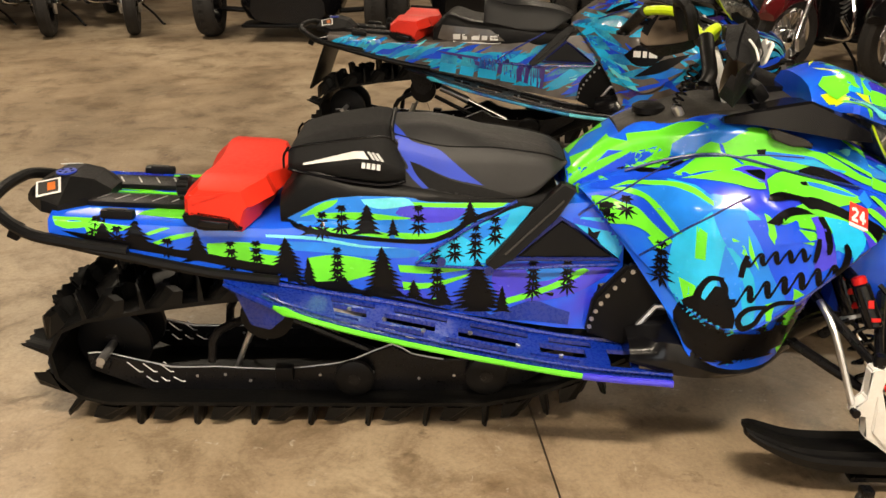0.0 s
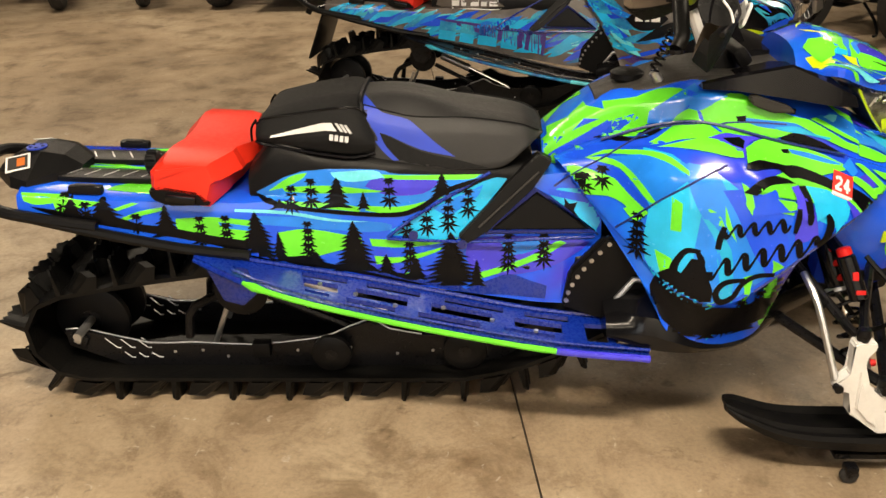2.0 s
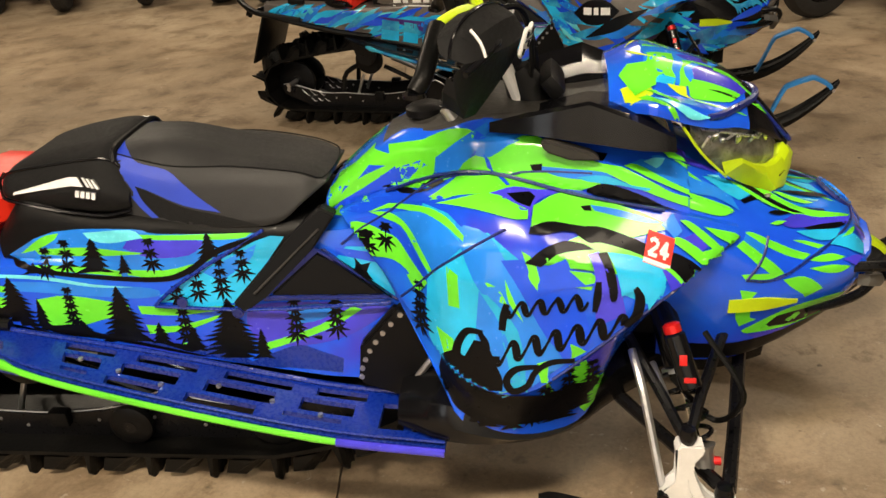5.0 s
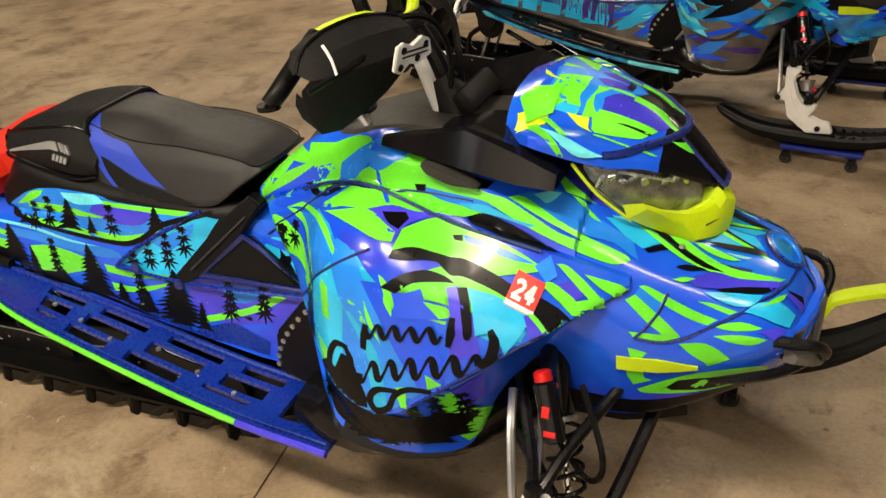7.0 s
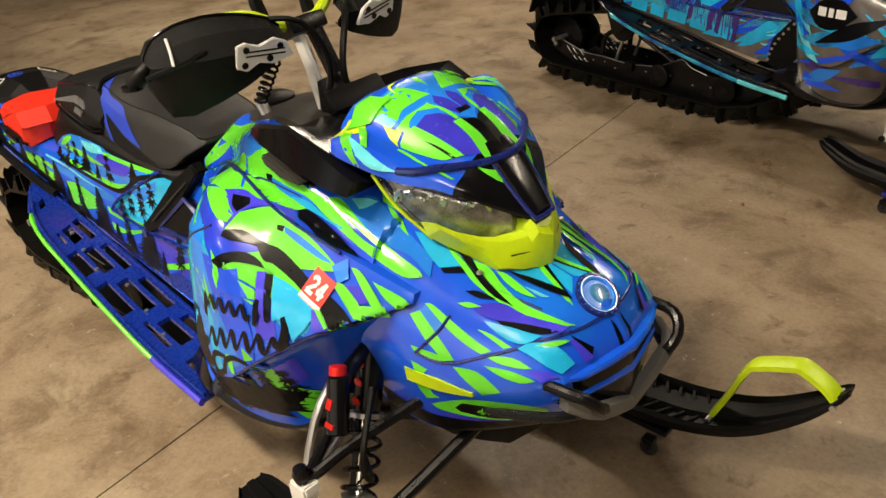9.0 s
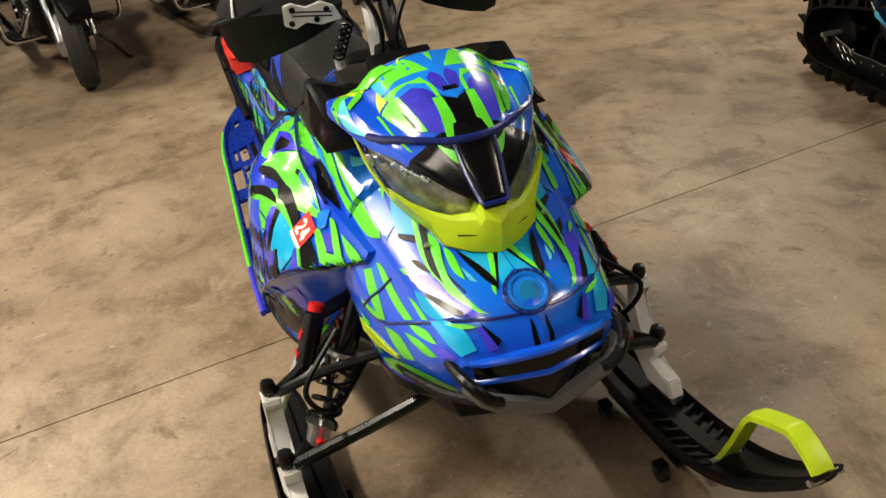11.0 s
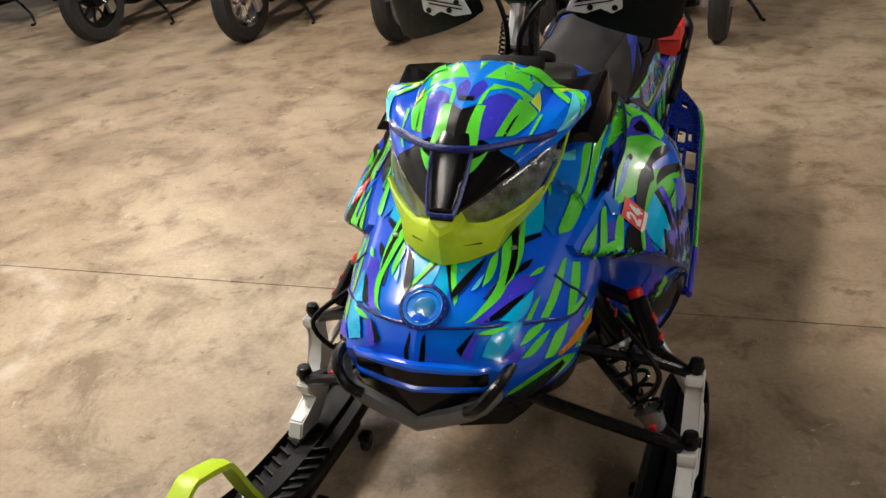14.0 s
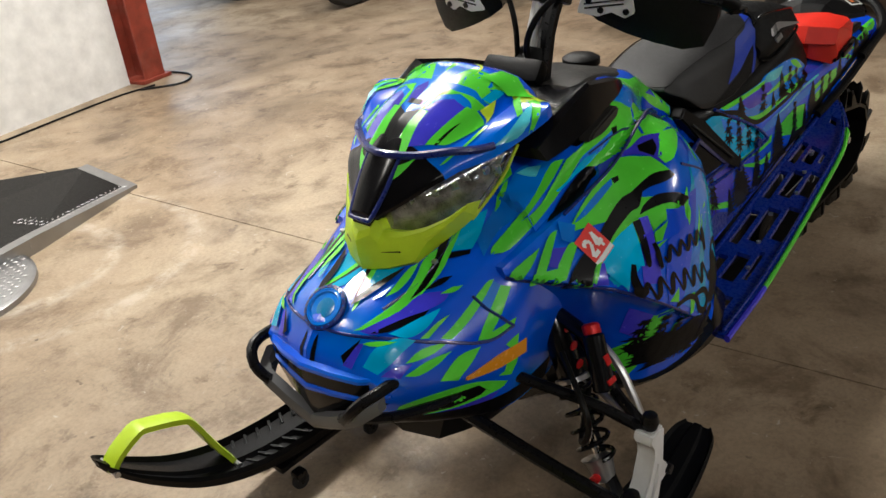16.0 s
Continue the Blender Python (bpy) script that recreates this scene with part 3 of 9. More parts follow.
def add_skid(sled):
    for s in (-1, 1):
        y = s * 0.115
        top = [(-1.003, 0.202), (-0.941, 0.202), (-0.773, 0.158), (-0.648, 0.160), (-0.483, 0.152), (-0.327, 0.168), (-0.249, 0.187), (-0.145, 0.234), (-0.09, 0.204), (0.0, 0.186), (0.20, 0.195), (0.38, 0.24)]
        rail = part("slide_rail", plate([(-1.0, 0.155)] + top + [(0.36, 0.20), (0.2, 0.10), (0.05, 0.088), (-0.85, 0.088)], y - 0.008, y + 0.008, 0.002), black_metal, sled, "black alloy slide rail")
        part("bright_edge", tube([(x, y, z + 0.002) for x, z in top[:10]], 0.0024, 6, 2), alloy, rail, "bare metal rail edge")
        for a, b in (((-0.894, 0.180), (-0.863, 0.148)), ((-0.849, 0.176), (-0.822, 0.149)), ((-0.798, 0.171), (-0.775, 0.149)), ((-0.845, 0.134), (-0.827, 0.116)), ((-0.804, 0.131), (-0.79, 0.118)), ((-0.768, 0.131), (-0.747, 0.117))):
            for o in (-0.0085, 0.0085):
                part("slot_edge", tube([(a[0], y + o, a[1]), (b[0], y + o, b[1]), (b[0] + 0.01, y + o, b[1])], 0.0018, 5), alloy, rail, "bright slot edge")
        for x, z in ((-0.70, 0.135), (-0.62, 0.14), (-0.55, 0.12), (-0.35, 0.14), (-0.30, 0.115), (-0.2, 0.15), (-0.07, 0.13), (0.03, 0.14)):
            part("rivet", lathe([(0.001, -0.010), (0.0045, -0.010), (0.0045, 0.010), (0.001, 0.010)], (x, y, z), "y", 8), alloy, rail)
        part("axle_block", box((-0.965, y + s * 0.012, 0.178), (0.05, 0.012, 0.034), (0, 25, 0), 0.004), black_metal, rail)
        part("axle_bolt", box((-0.965, y + s * 0.02, 0.180), (0.02, 0.008, 0.02), (0, 25, 0), 0.003), alloy, rail)
        part("bump_stop", box((-0.449, y + s * 0.012, 0.150), (0.05, 0.03, 0.045), (0, 0, 0), 0.006), black_plastic, rail)
        wheel_part("idler_wheel", -0.945, s * 0.06, 0.21, 0.105, 0.03, black_plastic, sled)
        wheel_part("upper_idler", -0.475, s * 0.15, 0.348, 0.072, 0.03, black_plastic, sled)
        wheel_part("bogie_wheel", -0.25, s * 0.145, 0.145, 0.055, 0.025, black_plastic, sled)
        wheel_part("bogie_wheel", 0.12, s * 0.145, 0.155, 0.06, 0.025, black_plastic, sled)
    for s in (-1, 1):
        part("rear_arm", tube([(-0.66, s * 0.1, 0.17), (-0.63, s * 0.1, 0.27), (-0.46, s * 0.13, 0.35)], 0.013, 8, 3), black_metal, sled)
        part("brace", tube([(-0.60, s * 0.07, 0.13), (-0.55, s * 0.07, 0.25)], 0.008, 8), alloy, sled, "bare alloy brace")
        part("front_arm", tube([(-0.42, s * 0.09, 0.3), (-0.05, s * 0.09, 0.13)], 0.012, 8), black_metal, sled)
    part("axle", tube([(-0.945, -0.17, 0.21), (-0.945, 0.17, 0.21)], 0.012, 10), alloy, sled)
    part("cross_shaft", tube([(-0.475, -0.19, 0.348), (-0.475, 0.19, 0.348)], 0.012, 10), black_metal, sled)
    body = part("skid_shock", tube([(-0.40, -0.02, 0.335), (-0.24, -0.02, 0.27)], 0.02, 12), alloy, sled, "gold and silver skid shock")
    part("skid_shock_rod", tube([(-0.24, -0.02, 0.27), (-0.02, -0.02, 0.17)], 0.008, 10), chrome, body)


def helix(a, b, r, turns, wire, n=14):
    a, b = Vector(a), Vector(b)
    d = (b - a).normalized()
    u = d.orthogonal().normalized()
    v = d.cross(u)
    pts = []
    for k in range(int(turns * n) + 1):
        f = k / (turns * n)
        ang = 2 * math.pi * k / n
        pts.append(a + (b - a) * f + (u * math.cos(ang) + v * math.sin(ang)) * r)
    return tube(pts, wire, 6)


SKI_Y = 0.402


def add_front_end(sled, loop_mat):
    for s in (-1, 1):
        P = lambda *q: [(x, s * y, z) for x, y, z in q]
        arm = part("upper_arm", tube(P((0.93, 0.20, 0.47), (1.0, 0.34, 0.39), (1.035, 0.415, 0.36), (1.07, 0.34, 0.40), (1.14, 0.19, 0.46)), 0.011, 8, 4), black_metal, sled, "black tubular A-arm")
        part("ball_joint", lathe([(0.001, -0.018), (0.013, -0.015), (0.017, 0), (0.013, 0.015), (0.001, 0.018)], (1.033, s * 0.432, 0.376), "z", 12), black_metal, arm)
        low = part("lower_arm", tube(P((0.86, 0.15, 0.33), (1.0, 0.29, 0.27), (1.115, 0.42, 0.232)), 0.014, 8, 3), black_metal, sled, "black tubular A-arm")
        part("lower_arm_front", tube(P((1.19, 0.11, 0.372), (1.155, 0.27, 0.298), (1.118, 0.42, 0.232)), 0.014, 8, 3), black_metal, low)
        part("ball_joint", lathe([(0.001, -0.02), (0.015, -0.017), (0.019, 0), (0.015, 0.017), (0.001, 0.02)], (1.106, s * 0.436, 0.243), "z", 12), black_metal, low)
        part("tie_rod", tube(P((0.945, 0.27, 0.452), (0.962, 0.34, 0.40), (0.992, 0.43, 0.252)), 0.0085, 8, 3), alloy, sled, "bare alloy tie rod")
        part("sway_link", tube(P((0.99, 0.24, 0.40), (1.03, 0.415, 0.352)), 0.0075, 8), alloy, sled, "bare alloy link rod")
        # spindle: one casting with lugs for both joints and the tie rod, and a toe on the ski
        cast = [(1.01, 0.356), (1.02, 0.366), (1.038, 0.356), (1.059, 0.365), (1.064, 0.346), (1.042, 0.327), (1.04, 0.305), (1.063, 0.252), (1.077, 0.228), (1.094, 0.215), (1.119, 0.222), (1.131, 0.225), (1.134, 0.208), (1.112, 0.181), (1.105, 0.172), (1.155, 0.16), (1.186, 0.158), (1.202, 0.118), (1.105, 0.112), (1.082, 0.138), (1.03, 0.169), (1.023, 0.235), (0.992, 0.232), (0.985, 0.242), (0.989, 0.255), (1.018, 0.279)]
        spindle = part("spindle", plate(cast, s * 0.414, s * 0.45, 0.004), white_paint, sled, "white cast alloy ski spindle")
        part("spindle_rib", plate([(1.035, 0.29), (1.05, 0.23), (1.08, 0.18), (1.10, 0.135), (1.075, 0.155), (1.04, 0.19)], s * 0.44, s * 0.456, 0.003), white_paint, spindle)
        for z, x in ((0.243, 0.992), (0.236, 1.10), (0.135, 1.15)):
            part("bolt", lathe([(0.001, -0.008), (0.011, -0.008), (0.011, 0.008), (0.001, 0.008)], (x, s * 0.449, z), "y", 8), black_metal, spindle)
        # shock
        top, bot = Vector((1.0, s * 0.195, 0.545)), Vector((1.082, s * 0.37, 0.24))
        at = lambda f: top + (bot - top) * f
        shock = part("shock", tube([at(0), at(0.05), at(0.42), at(0.44)], [0.022, 0.027, 0.027, 0.022], 14), gloss_black, sled, "black coil-over shock with red badges")
        part("shock_rod", tube([at(0.44), at(0.9)], 0.007, 10), chrome, shock)
        part("shock_collar", tube([at(0.43), at(0.455)], 0.033, 14), alloy, shock)
        part("spring", helix(at(0.45), at(0.88), 0.032, 4.5, 0.0048), gloss_black, shock, "black coil spring")
        part("shock_foot", tube([at(0.87), at(0.9), at(1.0)], [0.034, 0.026, 0.02], 12), alloy, shock)
        for f in (0.16, 0.26, 0.36):
            q = at(f)
            part("red_badge", lathe([(0.001, 0.0), (0.010, 0.0), (0.010, 0.003), (0.001, 0.003)], (q.x, q.y + s * 0.0255 - (0.003 if s < 0 else 0), q.z + 0.01), "y", 12), red_metal, shock, "small red badge")
        part("rebound_knob", tube([at(0.95) + Vector((0.018, 0, 0)), at(0.95) + Vector((0.034, 0, 0))], 0.009, 10), red_metal, shock, "small red knob")
        r0, r1 = Vector((1.014, s * 0.30, 0.525)), Vector((1.05, s * 0.35, 0.42))
        rt = lambda f: r0 + (r1 - r0) * f
        res = part("reservoir", tube([rt(0.1), rt(0.14), rt(0.97), rt(1)], [0.016, 0.021, 0.021, 0.016], 14), gloss_black, sled, "black shock reservoir")
        part("adjuster_knob", tube([rt(-0.06), rt(-0.03), rt(0.1), rt(0.13)], [0.012, 0.017, 0.017, 0.012], 12), red_metal, res, "red anodised knob")
        q = rt(0.5)
        part("red_badge", box((q.x, q.y + s * 0.0195, q.z + 0.006), (0.014, 0.005, 0.02), (s * 25, 0, 0), 0.001), red_metal, res, "small red badge")
        q = rt(0.82)
        part("red_badge", box((q.x, q.y + s * 0.0195, q.z + 0.006), (0.022, 0.005, 0.01), (s * 25, 0, 0), 0.001), red_metal, res, "small red badge")
        part("bridge", tube([at(0.04), rt(0.2)], 0.015, 10), gloss_black, res)
        part("brake_hose", tube(P((1.02, 0.30, 0.41), (1.10, 0.33, 0.33), (1.14, 0.37, 0.42), (1.08, 0.28, 0.5)), 0.006, 6, 6), rubber, res)
        # ski
        rings = []
        stations = [(0.755, 0.165, 0.03, 0.012), (0.79, 0.148, 0.05, 0.02), (0.9, 0.105, 0.062, 0.03), (1.05, 0.092, 0.068, 0.035), (1.25, 0.095, 0.07, 0.035), (1.4, 0.12, 0.068, 0.03), (1.52, 0.17, 0.062, 0.026), (1.62, 0.245, 0.05, 0.022), (1.675, 0.30, 0.034, 0.016), (1.695, 0.325, 0.015, 0.01)]
        cs = cr([(x, z, w) for x, z, w, h in stations], 4)
        hs = cr([(h, 0, 0) for x, z, w, h in stations], 4)
        for c, h in zip(cs, hs):
            x, z, w, hh = c.x, c.y, c.z, h.x
            rings.append([Vector((x, s * SKI_Y + a * w, z + b * hh)) for a, b in ((-1, 0.25), (-0.92, 0.6), (-0.8, 0.05), (-0.35, 0.05), (-0.25, 0.4), (0.25, 0.4), (0.35, 0.05), (0.8, 0.05), (0.92, 0.6), (1, 0.25), (0.9, -0.55), (0.3, -0.6), (0.18, -1.3), (-0.18, -1.3), (-0.3, -0.6), (-0.9, -0.55))])
        ski = part("ski", skin(bmesh.new(), rings), black_plastic, sled, "black moulded plastic ski")
        for k in range(9):
            x = 1.20 + 0.036 * k
            z = 0.098 + 0.45 * max(0, x - 1.26) ** 2 + 0.06 * max(0, x - 1.3)
            for q in (-1, 1):
                part("tread_rib", box((x, s * SKI_Y + q * 0.037, z + 0.006), (0.007, 0.04, 0.014), (0, 0, q * 28), 0.002), black_plastic, ski)
        part("carbide", tube([(0.95, s * SKI_Y, 0.05), (1.3, s * SKI_Y, 0.052)], 0.005, 6), alloy, ski)
        # grab loop at the tip, a flat strap
        lp = cr([(x, s * SKI_Y, z) for x, z in ((1.41, 0.12), (1.448, 0.198), (1.485, 0.285), (1.51, 0.308), (1.575, 0.334), (1.602, 0.338), (1.65, 0.314), (1.676, 0.288))], 3)
        loop = part("ski_loop", strap(lp, 0.021, 0.006), loop_mat, ski, "bright plastic ski grab loop")
        for x, z in ((1.414, 0.128), (1.674, 0.294)):
            part("bolt", tube([(x, s * SKI_Y - 0.036, z), (x, s * SKI_Y + 0.036, z)], 0.007, 8), alloy, ski)


def strap(pts, half, thick):
    """A flat band along points that lie in one upright plane."""
    bm = bmesh.new()
    rings = []
    for i, q in enumerate(pts):
        d = (pts[min(i + 1, len(pts) - 1)] - pts[max(i - 1, 0)]).normalized()
        n = d.cross(Vector((0, 1, 0))).normalized()
        y = Vector((0, half, 0))
        rings.append([q + n * thick - y, q + n * thick * 1.6, q + n * thick + y, q - n * thick + y, q - n * thick * 0.6, q - n * thick - y])
    return skin(bm, rings)


def add_tunnel(sled, side_mat):
    st = []
    for x, top, bot, w, v in ((-1.0, 0.652, 0.60, 0.19, 0.19), (-0.85, 0.642, 0.565, 0.195, 0.195), (-0.6, 0.63, 0.51, 0.196, 0.198), (-0.42, 0.625, 0.475, 0.194, 0.2), (-0.2, 0.64, 0.42, 0.186, 0.2), (0.1, 0.66, 0.37, 0.172, 0.202), (0.3, 0.67, 0.34, 0.142, 0.205), (0.47, 0.68, 0.33, 0.13, 0.206)):
        st.append((x, [(0.0, top), (w - 0.035, top), (w - 0.008, top - 0.012), (w, top - 0.035), (v, bot), (v - 0.008, bot), (w - 0.012, top - 0.045), (0.0, top - 0.012)]))
    bm = bmesh.new()
    rings = []
    for x, h in st:
        rings.append([Vector((x, -a, b)) for a, b in h] + [Vector((x, a, b)) for a, b in reversed(h) if a])
    fine = []
    for a, b in zip(rings, rings[1:]):
        n = max(1, round((b[0] - a[0]).length / 0.03))
        fine += [[p.lerp(q, k / n) for p, q in zip(a, b)] for k in range(n)]
    tri(skin(bm, fine + [rings[-1]]))
    tunnel = part("tunnel", bm, side_mat, sled, "blue wrapped tunnel")
    for s in (-1, 1):
        part("tunnel_rail", tube([(-1.0, s * 0.203, 0.595), (-0.85, s * 0.208, 0.557), (-0.6, s * 0.21, 0.502), (-0.42, s * 0.208, 0.478)], 0.014, 8, 2), black_plastic, tunnel, "black plastic edge rail")
        part("cooler_strip", box((-0.80, s * 0.068, 0.6475), (0.26, 0.072, 0.018), (0, 2.6, 0), 0.007), black_plastic, tunnel, "black ribbed cooler strip")
        for k in range(5):
            part("cooler_tick", box((-0.90 + 0.05 * k, s * 0.068, 0.6605 - 0.0022 * k), (0.004, 0.05, 0.002), (0, 2.6, s * 30), 0.0), alloy, tunnel)
        td = part("tie_down", box((-0.826, s * 0.166, 0.648), (0.085, 0.026, 0.024), (0, 3, 0), 0.008), black_plastic, tunnel, "black tie-down block")
        part("tie_down_slot", box((-0.826, s * 0.166, 0.6605), (0.05, 0.012, 0.004), (0, 3, 0), 0.001), grey_plastic, td)
        part("deck_stripe", box((-0.80, s * 0.009, 0.6435), (0.36, 0.007, 0.003), (0, 2.6, 0), 0.0), wrap_green, tunnel, "thin green stripe")
    # rear bumper bar
    pts = [(-0.80, 0.205, 0.56), (-0.95, 0.205, 0.585), (-1.06, 0.195, 0.61), (-1.165, 0.13, 0.655), (-1.185, 0.05, 0.67)]
    pts = pts + [(x, -y, z) for x, y, z in reversed(pts)]
    part("rear_bumper", tube(pts, 0.016, 10, 4), black_plastic, sled, "black tubular rear bumper")
    part("bumper_foot", box((-1.10, -0.16, 0.60), (0.03, 0.02, 0.05), (0, 30, 0), 0.005), black_plastic, sled)
    tl = part("tail_housing", loft([(-1.11, [(0, 0.672), (0.03, 0.671), (0.05, 0.662), (0.055, 0.645), (0, 0.64)]), (-1.085, [(0, 0.69), (0.045, 0.688), (0.08, 0.668), (0.085, 0.645), (0, 0.64)]), (-1.035, [(0, 0.714), (0.045, 0.712), (0.132, 0.674), (0.142, 0.645), (0, 0.64)]), (-0.985, [(0, 0.717), (0.05, 0.713), (0.15, 0.664), (0.157, 0.64), (0, 0.635)]), (-0.93, [(0, 0.702), (0.04, 0.70), (0.09, 0.668), (0.105, 0.638), (0, 0.635)]), (-0.89, [(0, 0.668), (0.03, 0.667), (0.055, 0.655), (0.06, 0.637), (0, 0.635)])], sub=1, psub=1), black_plastic, sled, "black plastic tail lamp housing", 12)
    for s in (-1, 1):
        st = part("sticker", box((0, 0, 0), (0.062, 0.058, 0.002), bevel=0.0), sticker_white, tl, "white-edged sticker with dark print")
        st.matrix_basis = pose(-1.03, s * 0.09, 0.6945, s * -24, -8, s * -16)
        part("sticker_print", box((0, 0, 0.0014), (0.05, 0.046, 0.001), bevel=0.0), grey_plastic, st)
        part("sticker_print", box((0.008, 0, 0.002), (0.02, 0.03, 0.001), bevel=0.0), orange_paint, st, "orange print")
    part("badge", lathe([(0.001, 0.0), (0.026, 0.0), (0.026, 0.004), (0.001, 0.005)], (-1.008, -0.022, 0.714), "z", 18), seat_blue, tl, "round blue badge")
    for k in range(5):
        part("badge_dot", box((-1.008 + 0.016 * math.cos(k * 1.257), -0.022 + 0.016 * math.sin(k * 1.257), 0.719), (0.007, 0.007, 0.001), bevel=0.0), gloss_black, tl)


def add_boards(sled, green_mat, board_mat, front_mat):
    """Running boards: a deck with rows of slots, a fold up to the tunnel and a rolled outer edge."""
    inner = [(-0.56, 0.205, 0.49), (-0.41, 0.21, 0.462), (-0.1, 0.212, 0.405), (0.3, 0.214, 0.32), (0.57, 0.216, 0.292)]
    outer = [(-0.56, 0.225, 0.485), (-0.36, 0.31, 0.44), (-0.1, 0.335, 0.378), (0.3, 0.362, 0.308), (0.57, 0.372, 0.284)]
    N, M = 56, 12
    a, b = cr(inner, N // 4), cr(outer, N // 4)
    for s in (-1, 1):
        bm = bmesh.new()
        grid = []
        for i in range(N + 1):
            row = []
            for j in range(M + 1):
                q = a[i].lerp(b[i], j / M)
                row.append(bm.verts.new((q.x, s * q.y, q.z)))
            grid.append(row)
        for i in range(N):
            for j in range(M):
                hole = False
                if 20 <= i < 46:
                    k = (i - 20 + j // 4) % 7
                    hole = k < 5 and j % 4 in (0, 1, 2) and j > 0 and not (j > 8 and (i > 38 or i < 24))
                elif 47 <= i < 54:
                    hole = (i % 4 != 3) and 3 <= j <= 8
                elif 9 <= i < 12:
                    hole = 5 <= j <= 7
                if not hole:
                    bm.faces.new((grid[i][j], grid[i + 1][j], grid[i + 1][j + 1], grid[i][j + 1]))
        ext = bmesh.ops.extrude_face_region(bm, geom=bm.faces[:])
        for v in ext["geom"]:
            if isinstance(v, bmesh.types.BMVert):
                v.co.z -= 0.012
        board = part("running_board", bm, board_mat, sled, "slotted blue alloy running board")
        edge = [(q.x, s * (q.y + 0.006), q.z - 0.008) for q in b[::2]]
        part("board_edge", tube(edge[5:23], [0.004, 0.010] + [0.0062] * 14 + [0.007, 0.006], 8, flat=1.3), green_mat, board, "bright rolled board edge")
        part("board_edge", tube(edge[22:], 0.0075, 8, flat=1.3), front_mat, board, "rolled board edge")
        part("board_edge_rear", tube(edge[:6], [0.004, 0.007, 0.008, 0.008, 0.008, 0.008], 8), board_mat, board)
        part("board_lip", tube([(q.x, s * (q.y - 0.004), q.z + 0.012) for q in b[8::4]], 0.004, 6), board_mat, board)
        part("side_fold", tube([(q.x, s * (q.y + 0.001), q.z + 0.004) for q in a[::2]], 0.006, 6), board_mat, board)
        for k in range(6):
            i = 22 + 4 * k
            q = a[i].lerp(b[i], 0.45 + 0.1 * (k % 3))
            part("grip_stud", lathe([(0.001, 0), (0.006, 0), (0.006, 0.006), (0.001, 0.006)], (q.x, s * q.y, q.z), "z", 8), alloy, board)
        part("suspension_bracket", plate([(-0.56, 0.48), (-0.40, 0.455), (-0.42, 0.36), (-0.46, 0.325), (-0.51, 0.34)], s * 0.186, s * 0.198, 0.003), board_mat, board)


